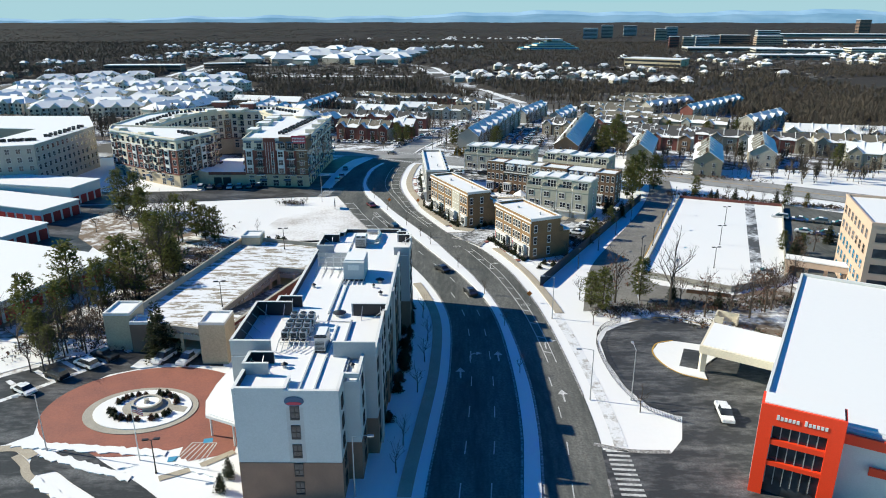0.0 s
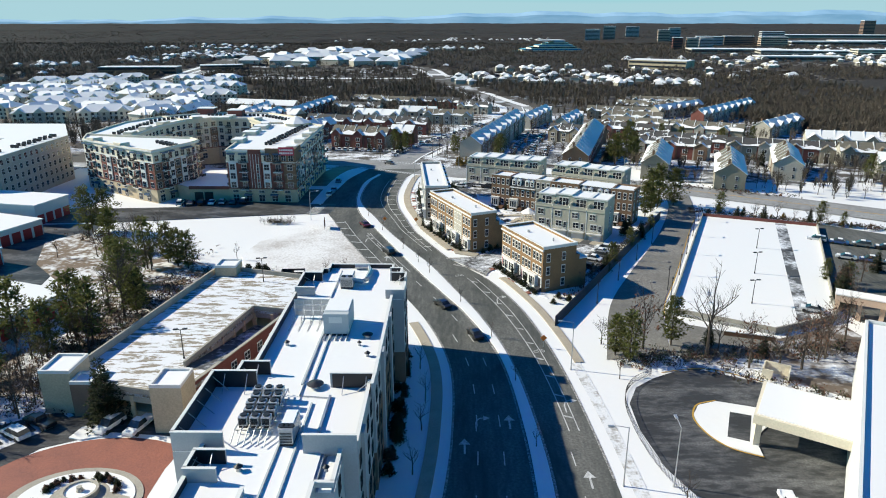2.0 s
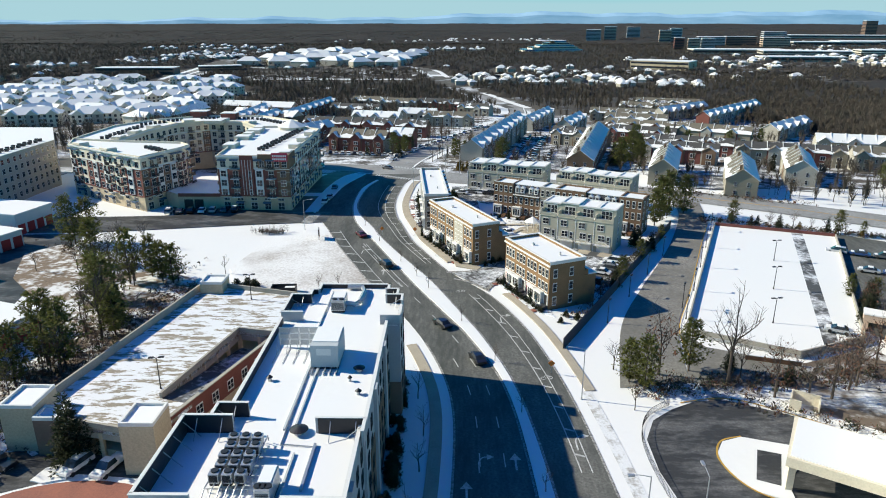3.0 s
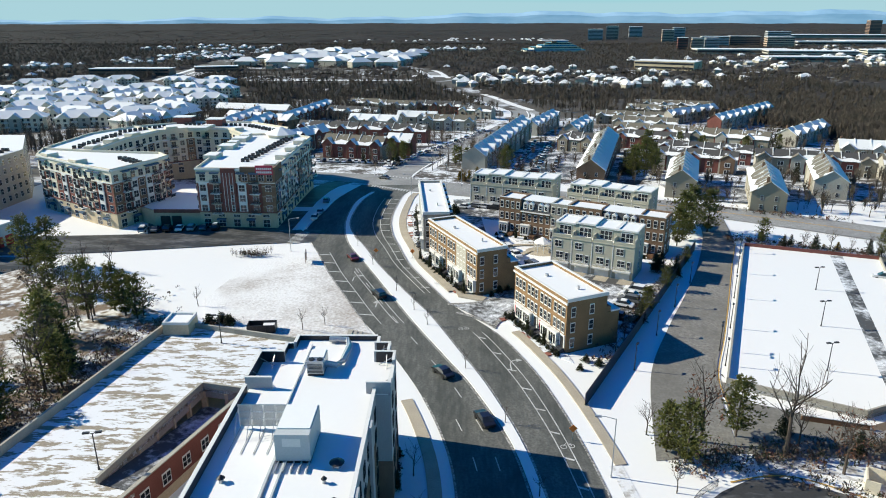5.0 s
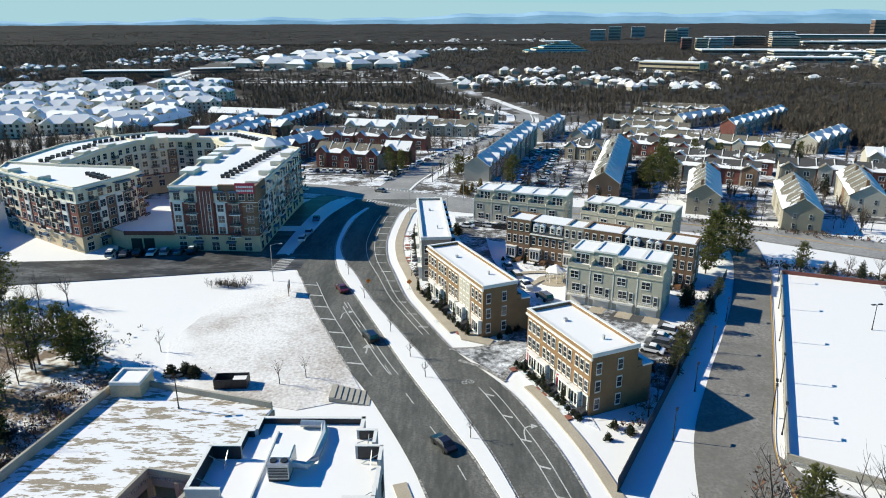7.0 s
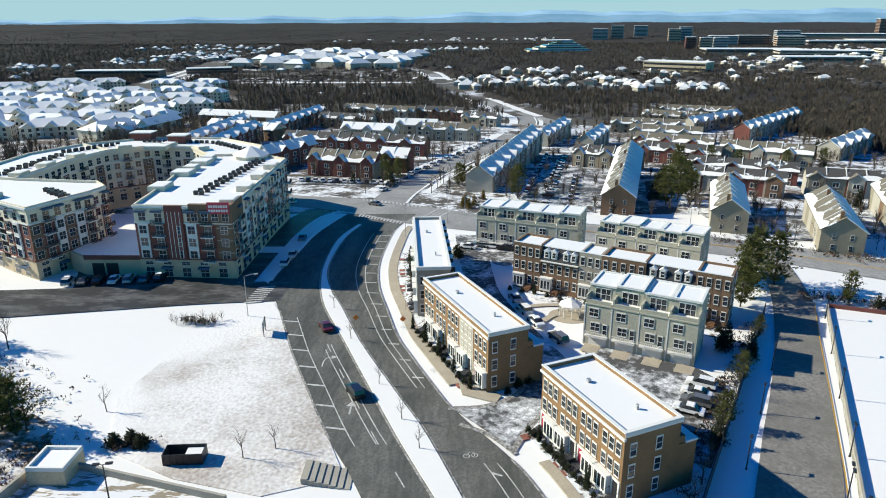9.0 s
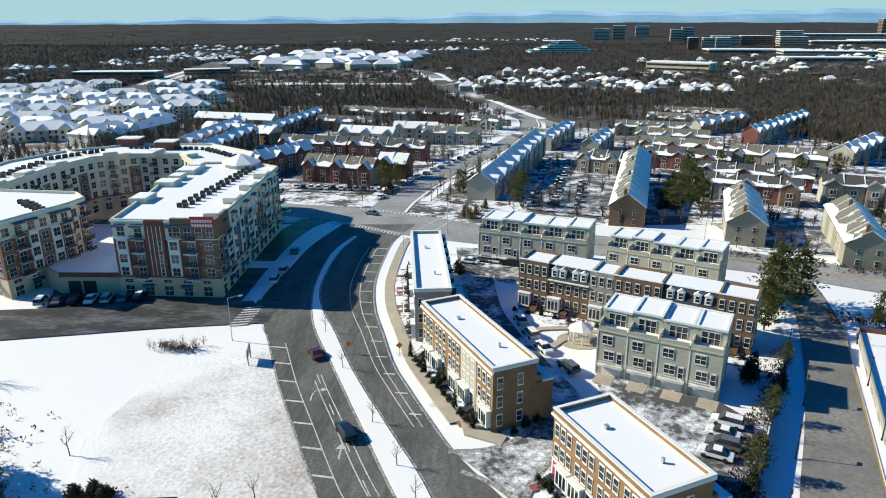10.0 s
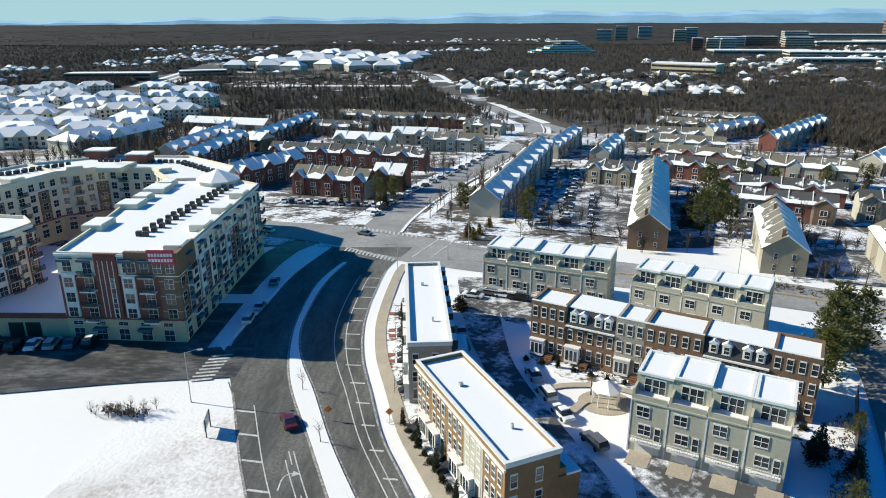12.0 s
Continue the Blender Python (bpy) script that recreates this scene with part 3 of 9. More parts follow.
ribbon(bm, smooth_line([(41.2, 136.2), (43.0, 147.4), (49.8, 162.9), (57.6, 181.3), (66.2, 201.8), (73.3, 217.9)]), 0.18, 0.12)
solo("yellow_kerb", bm, yellow_paint, "kerbs painted yellow", "kerb", kind="structure")

# pavements
bm = bmesh.new()
raised(bm, offset(by_y(EDGE_R, 183, 275), 2.2), offset(by_y(EDGE_R, 183, 275), 4.3), 0.02, 0.12)
raised(bm, offset(by_y(EDGE_R, 124, 163), 2.6), offset(by_y(EDGE_R, 124, 163), 4.2), 0.02, 0.12)
raised(bm, offset(by_y(EDGE_L, 69, 141), -3.4), offset(by_y(EDGE_L, 69, 141), -1.6), 0.02, 0.1)
prism(bm, [(1.0, 181.2), (6.1, 178.8), (7.0, 180.8), (0.2, 185.6)], lambda x, y: land(x, y, -0.2), lambda x, y: land(x, y, 0.13))
solo("pavement", bm, tan_walk, "tan concrete pavement cleared of snow", "pavement", kind="structure")
bm = bmesh.new()
raised(bm, smooth_line([(-44.3, 231.5), (-43.6, 246.8), (-43.0, 267.2), (-41.0, 282.0), (-37.2, 292.4)]), smooth_line([(-41.2, 227.3), (-40.8, 235.8), (-39.5, 247.8), (-38.2, 265.3), (-35.3, 281.3)] )[:33], 0.03, 0.12)
solo("verge", bm, snow, "snow-covered verge beside the apartments", "verge", kind="structure")

# the vacant field and planting beds
bm = bmesh.new()
prism(bm, [(-14.2, 161.0), (-17.0, 167.6), (-20.3, 176.2), (-28.0, 194.8), (-33.3, 208.9), (-37.2, 216.8), (-46.1, 214.2), (-49.0, 197.8), (-52.0, 179.3), (-47.0, 166.1), (-36.0, 160.4), (-24.0, 157.2)], lambda x, y: land(x, y, -0.2), lambda x, y: land(x, y, 0.008))
solo("meadow", bm, meadow, "snowy field with dry grass showing through", "field", kind="structure")
bm = bmesh.new()
for a, b in (((-14.2, 172), (-9.3, 172)), ):
    prism(bm, [(-13.2, 249.5), (-10.4, 248.6), (-7.7, 214.4), (-6.0, 209.6), (4.7, 185.5), (6.5, 181.4), (1.4, 185.1), (-7.5, 206.4), (-12.2, 218.8), (-13.8, 234.9)], lambda x, y: land(x, y, -0.2), lambda x, y: land(x, y, 0.06))
prism(bm, [(11.7, 175.7), (19.1, 159.7), (20.3, 152.4), (15.8, 156.1), (10.1, 169.8)], lambda x, y: land(x, y, -0.2), lambda x, y: land(x, y, 0.06))
prism(bm, [(12.5, 226.0), (49.7, 205.1), (49.7, 200.4), (25.7, 214.3), (16.6, 219.1)], lambda x, y: land(x, y, -0.2), lambda x, y: land(x, y, 0.06))
solo("planting_beds", bm, lawn, "snowy front gardens with brown mulch", "garden", kind="structure")
# woodland floors
bm = bmesh.new()
for pts in ([(-61.9, 110.4), (-54.5, 160.9), (-57.0, 171.7), (-72.1, 180.9), (-88.6, 187.6), (-101.1, 196.6), (-106.4, 189.0), (-99.1, 172.4), (-80.3, 153.5), (-70.0, 135.4), (-90.6, 112.3), (-72.1, 97.2)],):
    prism(bm, pts, lambda x, y: land(x, y, -0.4), lambda x, y: land(x, y, 0.02))
solo("scrub_floor", bm, scrub, "snow and brown scrub beside the garage", "scrub", kind="structure")
bm = bmesh.new()
for pts in ([(39.2, 120.5), (44.5, 124.0), (50.7, 121.6), (74.8, 103.6), (79.8, 116.1), (74.8, 140.3), (60.2, 134.1), (45.4, 139.9), (40.1, 127.0)], [(-201.8, 333.6), (-276.2, 517.7), (-276.5, 658.7), (-155.9, 623.1), (-144.6, 488.8), (-122.6, 369.3)],
            [(111.2, 271.6), (127.6, 392.1), (103.8, 546.5), (203.3, 517.1), (202.2, 162.0), (150.4, 198.9)], [(-144.6, 488.8), (-155.9, 623.1), (128.0, 539.3), (127.9, 487.7), (70.2, 495.1), (26.2, 532.6), (-59.9, 528.3)]):
    prism(bm, pts, lambda x, y: land(x, y, -0.4), lambda x, y: land(x, y, 0.02))
solo("woodland_floor", bm, forest_floor, "leaf litter and old snow under bare trees", "woodland floor", kind="structure")

# ---- painted lines ----
bm = bmesh.new()
for y in range(42, 196, 9):  # dashed lane lines
    for u in (0.35, 0.67):
        if not (138 < y < 168 and u < 0.5) and not (y > 166 and u < 0.5):
            ribbon(bm, [(EDGE_L(t) * (1 - u) + MED_L(t) * u, t) for t in (y, y + 1.5, y + 3)], 0.16, 0.052)
for y in range(42, 100, 9):
    ribbon(bm, [(MED_R(t) * 0.55 + EDGE_R(t) * 0.45, t) for t in (y, y + 1.5, y + 3)], 0.16, 0.052)
for u in (0.56, 0.74):  # solid lines of the cycle lane
    for y0, y1 in ((104, 164), (183, 266)):
        ribbon(bm, [(MED_R(t[1]) * (1 - u) + EDGE_R(t[1]) * u, t[1]) for t in by_y(EDGE_R, y0, y1)], 0.17, 0.052)
for y in list(range(108, 163, 6)) + list(range(187, 266, 6)):
    c = (MED_R(y) * 0.44 + EDGE_R(y) * 0.56, y)
    d = (MED_R(y + 1) * 0.26 + EDGE_R(y + 1) * 0.74, y - 0.6)
    if y > 180:
        c, d = d, (EDGE_R(y) - 0.4, y - 0.8)
    ribbon(bm, [c, d], 0.34, 0.053)
for y in range(172, 209, 6):  # parking bays on the field side
    ribbon(bm, [(EDGE_L(y) + 0.4, y), (EDGE_L(y) + 3.3, y - 0.5)], 0.4, 0.053)
ribbon(bm, [(EDGE_L(y) + 3.3, y - 0.5) for y in range(168, 211, 2)], 0.17, 0.052)
ribbon(bm, [(EDGE_L(y) + 6.2, y) for y in range(168, 198, 2)], 0.17, 0.052)
ribbon(bm, [(EDGE_L(y) + 7.6, y) for y in range(168, 199, 2)], 0.17, 0.052)
for k in range(14):  # crossings
    ribbon(bm, [(21.2, 66.0 + k * 1.0), (24.2, 65.8 + k * 1.0)], 0.45, 0.062)
for k in range(14):
    x = -29.0 + k
    ribbon(bm, [(x, 288.8 - (x + 29) * 0.70 - 2.6), (x + 0.3, 288.8 - (x + 29) * 0.70 + 0.4)], 0.5, 0.08)
for k in range(16):
    x = -31 + k * 1.3
    ribbon(bm, [(x, 314.5 - (x + 31) * 0.58), (x + 0.3, 311 - (x + 31) * 0.58)], 0.55, 0.12)
for k in range(8):
    ribbon(bm, [(-43.4 + k * 0.1, 216.8 + k * 1.2), (-39.9 + k * 0.1, 217.5 + k * 1.2)], 0.5, 0.06)
for dx in (-2.2, 2.6):
    ribbon(bm, [(-9 + dx, 281), (-3 + dx, 298)], 0.4, 0.09)
for y0, x0 in ((99, EDGE_L(99) + 2), (105, MED_L(105) - 2), (92, EDGE_R(92) - 3.2), (176, EDGE_L(176) + 5)):  # turn arrows
    prism(bm, [(x0 - 0.8, y0 + 1.6), (x0, y0 + 3.0), (x0 + 0.8, y0 + 1.6)], 0.04, lambda x, y: land(x, y, 0.054))
    ribbon(bm, [(x0, y0 - 0.6), (x0, y0 + 1.6)], 0.28, 0.053)
for x0, y0, a0 in ((1.9, 165.6, 22), (15.5, 128.5, 8), (-9.4, 205.5, 20), (-3.2, 189.0, 24)):  # cycle marks
    for dx in (-0.55, 0.55):
        ribbon(bm, [(x0 + dx + 0.42 * math.cos(k * math.tau / 14), y0 + 0.2 * dx + 0.42 * math.sin(k * math.tau / 14)) for k in range(15)], 0.12, 0.054)
    ribbon(bm, [(x0 - 0.55, y0), (x0 - 0.1, y0 + 0.8), (x0 + 0.45, y0 + 0.75), (x0 + 0.55, y0)], 0.12, 0.055)
for x0, y0 in ((9.6, 152.0), (17.2, 111.0), (-22.4, 192.0), (3.6, 106.0)):  # hooked arrows
    ribbon(bm, smooth_line([(x0, y0 - 2.2), (x0, y0), (x0 + 0.5, y0 + 1.0), (x0 + 1.2, y0 + 1.2)]), 0.2, 0.054)
    prism(bm, [(x0 + 1.1, y0 + 0.6), (x0 + 2.1, y0 + 1.2), (x0 + 1.1, y0 + 1.8)], 0.04, lambda x, y: land(x, y, 0.055))
solo("road_markings", bm, road_paint, "worn white lane lines, bays and crossings", "road markings", kind="structure")

# ================= near buildings =================


def rowhouse(x, y, z, yaw, length, depth, height, units, brick, label, group="rowhouses by the road", painted=()):
    """A flat-roofed brick row; local y=0 is its street front."""
    ob = empty("rowhouse", x, y, z, yaw, label, "rowhouse", group)
    part("wall", boxes((0, length, 0, depth, -2.5, height)), brick, ob)
    crown_snow(ob, 0, length, 0, depth, height, 0.62, brick)
    for r_ in ((-0.16, length + 0.16, -0.18, 0.34), (-0.16, length + 0.16, depth - 0.34, depth + 0.16), (-0.16, 0.34, 0.34, depth - 0.34), (length - 0.34, length + 0.16, 0.34, depth - 0.34)):
        part("coping", boxes((*r_, height + 0.62, height + 0.74)), white_paint, ob, "thin white coping")
    part("cornice", boxes((-0.25, length + 0.25, -0.3, 0.0, height - 0.35, height - 0.02)), white_paint, ob, "white cornice")
    front, left, right, back = side(0, 0, 0), side(0, depth, -90), side(length, 0, 90), side(length, depth, 180)
    u = length / units
    for i in painted:
        part("painted_front", boxes((i * u + 0.02, (i + 1) * u - 0.02, -0.05, -0.003, -0.5, height - 0.36)), pale, ob, "cream-painted brick front")
    for i in range(units):
        cx = (i + 0.5) * u
        for k in range(3):
            window(ob, front, cx + (k - 1) * u * 0.29, 6.6, 0.95, 1.75)
            window(ob, front, cx + (k - 1) * u * 0.29, 3.7, 0.95, 1.75)
        s = -1 if i % 2 else 1
        bay = part("bay_window", boxes((cx + s * 0.9 - 1.25, cx + s * 0.9 + 1.25, -0.75, 0, 0.6, 3.15), (cx + s * 0.9 - 1.4, cx + s * 0.9 + 1.4, -0.9, 0, 3.15, 3.35)), white_paint, ob, "white bay window")
        for k in (-0.75, 0, 0.75):
            f, p = window_mesh(0.62, 1.9, 0, white_paint, glass, False)
            shared("pane", p, bay, pose(cx + s * 0.9 + k, -0.75, 0.95))
        door = part("door", boxes((cx - s * 1.3 - 0.5, cx - s * 1.3 + 0.5, -0.08, 0, 0.9, 3.0)), dark_metal if i % 2 else sign_red, ob, "front door")
        part("door_surround", boxes((cx - s * 1.3 - 0.75, cx - s * 1.3 - 0.5, -0.14, 0, 0.9, 3.3), (cx - s * 1.3 + 0.5, cx - s * 1.3 + 0.75, -0.14, 0, 0.9, 3.3), (cx - s * 1.3 - 0.5, cx - s * 1.3 + 0.5, -0.14, 0, 3.0, 3.3)), white_paint, door)
        steps = bmesh.new()
        for k in range(5):
            box(steps, cx - s * 1.3 - 0.7, cx - s * 1.3 + 0.7, -0.6 - 0.34 * (k + 1), -0.6 - 0.34 * k, -1.0, 0.9 - 0.18 * (k + 1))
        box(steps, cx - s * 1.3 - 0.7, cx - s * 1.3 + 0.7, -0.6, -0.02, -1.0, 0.9)
        part("stoop", steps, slate, ob, "dark front steps")
        for k in (-0.75, 0.75):
            rail = bmesh.new()
            tube(rail, [(cx - s * 1.3 + k, -0.1, 1.8), (cx - s * 1.3 + k, -0.6, 1.8), (cx - s * 1.3 + k, -2.3, 0.95), (cx - s * 1.3 + k, -2.3, 0)], [0.035] * 4, 4)
            part("handrail", rail, dark_metal, ob)
        part("front_path", boxes((cx - s * 1.3 - 0.6, cx - s * 1.3 + 0.6, -3.5, -2.3, -0.1, 0.11)), paver, ob, "red brick garden path")
        # rear deck and bays
        part("deck", boxes((i * u + 0.3, i * u + u * 0.62, depth, depth + 1.5, 2.6, 2.8), (i * u + 0.3, i * u + 0.4, depth + 1.4, depth + 1.5, -1, 3.7), (i * u + u * 0.62 - 0.1, i * u + u * 0.62, depth + 1.4, depth + 1.5, -1, 3.7), (i * u + 0.4, i * u + u * 0.62 - 0.1, depth + 1.43, depth + 1.5, 3.6, 3.7)), white_paint, ob, "rear balcony deck")
        part("rear_bay", boxes((i * u + u * 0.66, i * u + u * 0.97, depth, depth + 1.0, -1, height - 2.2)), brick, ob)
        for k in range(3):
            window(ob, back, length - (i + 0.35) * u, 1.0 + 2.9 * k, 1.4, 1.6, 1)
    for f, d in ((left, depth), (right, depth)):
        for k in range(3):
            for q in (0.16, 0.62):
                window(ob, f, d * q, 0.9 + 2.9 * k, 0.95, 1.7)
    part("rear_extension", boxes((length * 0.72, length, depth, depth + 2.8, -2.5, height - 3.2)), brick, ob)
    part("extension_snow", boxes((length * 0.72 - 0.1, length + 0.1, depth + 1.02, depth + 2.9, height - 3.2, height - 2.9)), roof_snow, ob)
    part("end_fascia", boxes((length + 0.003, length + 0.2, -0.1, depth + 0.1, height + 0.1, height + 0.61)), white_paint, ob, "white fascia")
    for i in range(units):
        part("rear_deck_wall", boxes((i * u + u * 0.12, i * u + u * 0.6, depth + 0.17, depth + 1.1, height - 1.6, height - 0.2)), slate, ob, "dark top deck wall")
        part("deck_snow", boxes((i * u + u * 0.14, i * u + u * 0.58, depth + 0.2, depth + 1.05, height - 0.196, height - 0.05)), roof_snow, ob)
    part("roof_vent", boxes((length * 0.3, length * 0.3 + 0.5, depth * 0.4, depth * 0.4 + 0.5, height + 0.1, height + 0.6), (length * 0.75, length * 0.75 + 0.3, depth * 0.6, depth * 0.6 + 0.3, height + 0.1, height + 0.8)), galv, ob)
    return ob


rowhouse(11.9, 172.0, land(0, 165), -65.3, 17.8, 8.3, 9.5, 4, brick_tan, "three-storey tan brick rowhouse with white bays and snowy flat roof")
rowhouse(-5.8, 204.9, land(0, 190), -65.2, 25.5, 7.0, 9.5, 5, brick_tan, "long tan brick rowhouse with white cornice beside the avenue", painted=(3,))
rowhouse(-10.05, 245.0, land(0, 230), -85.6, 34.8, 6.4, 9.6, 7, brick_grey, "pale grey rowhouse with snowy flat roof and rear decks")

# the long row with mansard stretches
LX, LY, LYAW, LL, LD, LH = 12.5, 227.0, -29.0, 43.8, 7.0, 9.6
ob = empty("mansard_rowhouse", LX, LY, land(0, 215), LYAW, "long brown brick rowhouse with two dark mansard roofs", "rowhouse", "rowhouses by the road")
spans = [(0, 6.2, 0), (6.2, 14.6, 1), (14.6, 19.2, 2), (19.2, 28.0, 0), (28.0, 37.4, 1), (37.4, 43.8, 0)]
front = side(0, 0, 0)
for a, b, kind_ in spans:
    brick = (brick_brown, brick_brown, brick_grey)[kind_]
    part("wall", boxes((a, b, 0 if kind_ != 1 else 0.25, LD, -2.5, LH if kind_ != 1 else LH - 2.6)), brick, ob)
    if kind_ == 1:
        bm = bmesh.new()
        v = [bm.verts.new(p) for p in ((a, 0.0, LH - 2.6), (b, 0.0, LH - 2.6), (b, LD, LH - 2.6), (a, LD, LH - 2.6), (a, 1.1, LH + 0.1), (b, 1.1, LH + 0.1), (b, LD, LH + 0.1), (a, LD, LH + 0.1))]
        for f in ((4, 5, 6, 7), (0, 1, 5, 4), (1, 2, 6, 5), (2, 3, 7, 6), (3, 0, 4, 7)):
            bm.faces.new([v[i] for i in f])
        part("mansard_roof", bm, slate, ob, "dark slate mansard")
        part("roof", boxes((a, b, 1.0, LD, LH + 0.104, LH + 0.3)), roof_snow, ob, "snow on a flat roof")
        part("eaves_balcony", boxes((a + 0.1, b - 0.1, -0.35, 0.25, LH - 2.85, LH - 2.62)), white_paint, ob)
        n = 4
        for i in range(n):
            cx = a + (b - a) * (i + 0.5) / n + (-0.25 if i % 2 else 0.25)
            d = part("dormer", boxes((cx - 0.65, cx + 0.65, 0.15, 1.6, LH - 2.1, LH - 0.5)), white_paint, ob, "white dormer")
            bm = bmesh.new()
            prism(bm, [(cx - 0.8, LH - 0.5), (cx + 0.8, LH - 0.5), (cx, LH + 0.05)], 0, 1.6)
            bmesh.ops.rotate(bm, verts=bm.verts, cent=(0, 0, 0), matrix=Matrix.Rotation(radians(90), 3, "X"))
            bmesh.ops.translate(bm, verts=bm.verts, vec=(0, 1.65, 0))
            part("dormer_roof", bm, roof_snow, d)
            window(d, side(0, 0.15, 0), cx, LH - 1.9, 0.8, 1.2)
    else:
        crown_snow(ob, a + 0.13, b - 0.13, 0.1, LD - 0.1, LH, 0.5, brick)
        part("coping", boxes((a, b, -0.06, 0.42, LH + 0.5, LH + 0.6)), white_paint, ob, "thin white coping")
    n = max(2, round((b - a) / 1.75))
    for i in range(n):
        cx = a + (b - a) * (i + 0.5) / n
        y0 = 0.25 if kind_ == 1 else 0
        for k in ((0, 1) if kind_ == 1 else (0, 1, 2)):
            window(ob, side(0, y0, 0), cx, 1.2 + k * 3.1, 0.9, 1.75)
    for i in range(max(1, round((b - a) / 6))):
        cx = a + 1.5 + 6 * i
        bay = part("bay_window", boxes((cx - 1.2, cx + 1.2, -0.8, 0.25, 0.5, 3.2), (cx - 1.35, cx + 1.35, -0.95, 0.25, 3.2, 3.4)), white_paint, ob, "white bay window")
        for k in (-0.72, 0, 0.72):
            shared("pane", window_mesh(0.6, 1.9, 0, white_paint, glass, False)[1], bay, pose(cx + k, -0.8, 0.9))
        steps = bmesh.new()
        for k in range(5):
            box(steps, cx + 1.6, cx + 2.9, -0.6 - 0.34 * (k + 1), -0.6 - 0.34 * k, -1.5, 0.9 - 0.18 * (k + 1))
        box(steps, cx + 1.6, cx + 2.9, -0.6, 0.0, -1.5, 0.9)
        part("stoop", steps, wood, ob, "brown front steps")
for k in range(3):
    for q in (1.6, 5.2):
        window(ob, side(LL, 0, 90), q, 1.2 + 3.1 * k, 0.95, 1.7)


def terrace_house(x, y, z, yaw, length, depth, units, h1, h2, label):
    """Sage townhouses: three lower levels with garages and a set-back top storey behind roof terraces."""
    ob = empty("townhouse_row", x, y, z, yaw, label, "townhouses", "sage townhouse rows")
    part("wall", boxes((0, length, 0, depth, -2.5, h1)), sage_light, ob)
    u = length / units
    front, right = side(0, 0, 0), side(length, 0, 90)
    for i in range(units):
        a, b, lift = i * u, (i + 1) * u, (0.35 if i % 3 == 1 else 0.0)
        part("top_storey", boxes((a + 0.02, b - 0.02, 2.2, depth, h1, h2 + lift)), sage_light, ob)
        part("party_wall", boxes((a, a + 0.3, 0.0, 2.2, h1, h1 + 1.5)), sage_light, ob)
        if i == units - 1:
            part("party_wall", boxes((b - 0.22, b, 0.0, 2.2, h1, h1 + 1.5)), sage_light, ob)
        part("terrace_parapet", boxes((a + 0.22, b - 0.22, 0.0, 0.22, h1, h1 + 0.75), (a + 0.1, b - 0.1, -0.12, 0.0, h1 - 0.2, h1 + 0.05)), sage_light, ob)
        part("terrace_snow", boxes((a + 0.22, b - 0.22, 0.22, 2.2, h1, h1 + 0.18)), roof_snow, ob)
        crown_snow(ob, a + 0.14, b - 0.14, 2.1, depth - 0.05, h2 + lift, 0.35, name="roof")
        top = side(0, 2.2, 0)
        window(ob, top, a + u * 0.32, h1 + 0.3, 0.95, 2.0)
        window(ob, top, a + u * 0.62, h1 + 0.2, 1.7, 2.1, 1)
        part("corner_trim", boxes((a - 0.09, a + 0.09, -0.06, 0.0, -1.0, h1)), white_paint, ob)
        for k, zz in enumerate((h1 - 2.3, h1 - 5.0)):
            window(ob, front, a + u * (0.34 if k == 0 else 0.42), zz, 1.7, 1.5, 1)
        window(ob, front, a + u * 0.78, h1 - 5.6, 0.8, 2.0)
        part("balcony", boxes((a + u * 0.08, b - u * 0.08, -0.9, 0, h1 - 6.0, h1 - 5.8), (a + u * 0.08, b - u * 0.08, -0.9, -0.84, h1 - 5.05, h1 - 4.98)) , white_paint, ob, "white balcony")
        rails = bmesh.new()
        for k in range(13):
            xx = a + u * 0.08 + (u * 0.84 - 0.06) * k / 12
            box(rails, xx, xx + 0.06, -0.9, -0.85, h1 - 5.8, h1 - 5.05)
        part("railing", rails, white_paint, ob)
        part("garage_door", boxes((a + u * 0.2, b - u * 0.14, -0.06, 0, -0.2, 2.2)), white_paint, ob, "white garage door")
    for k in range(3):
        window(ob, right, depth * 0.55, 1.6 + 2.7 * k, 0.95, 1.6)
        window(ob, side(0, depth, -90), depth * 0.5, 1.6 + 2.7 * k, 0.95, 1.6)
    return ob


terrace_house(22.8, 199.2, 0, -27.6, 19.0, 9.2, 4, 8.0, 10.7, "sage-sided townhouse row with roof terraces above garages")
terrace_house(5.4, 254.6, 0, -21.9, 25.8, 10.0, 5, 7.4, 9.9, "sage-sided townhouse row with snowy terraces by the cross street")
terrace_house(33.0, 241.4, 0, -31.3, 23.6, 9.0, 5, 7.4, 9.9, "sage townhouse row with stepped snowy roofs above a dark court")

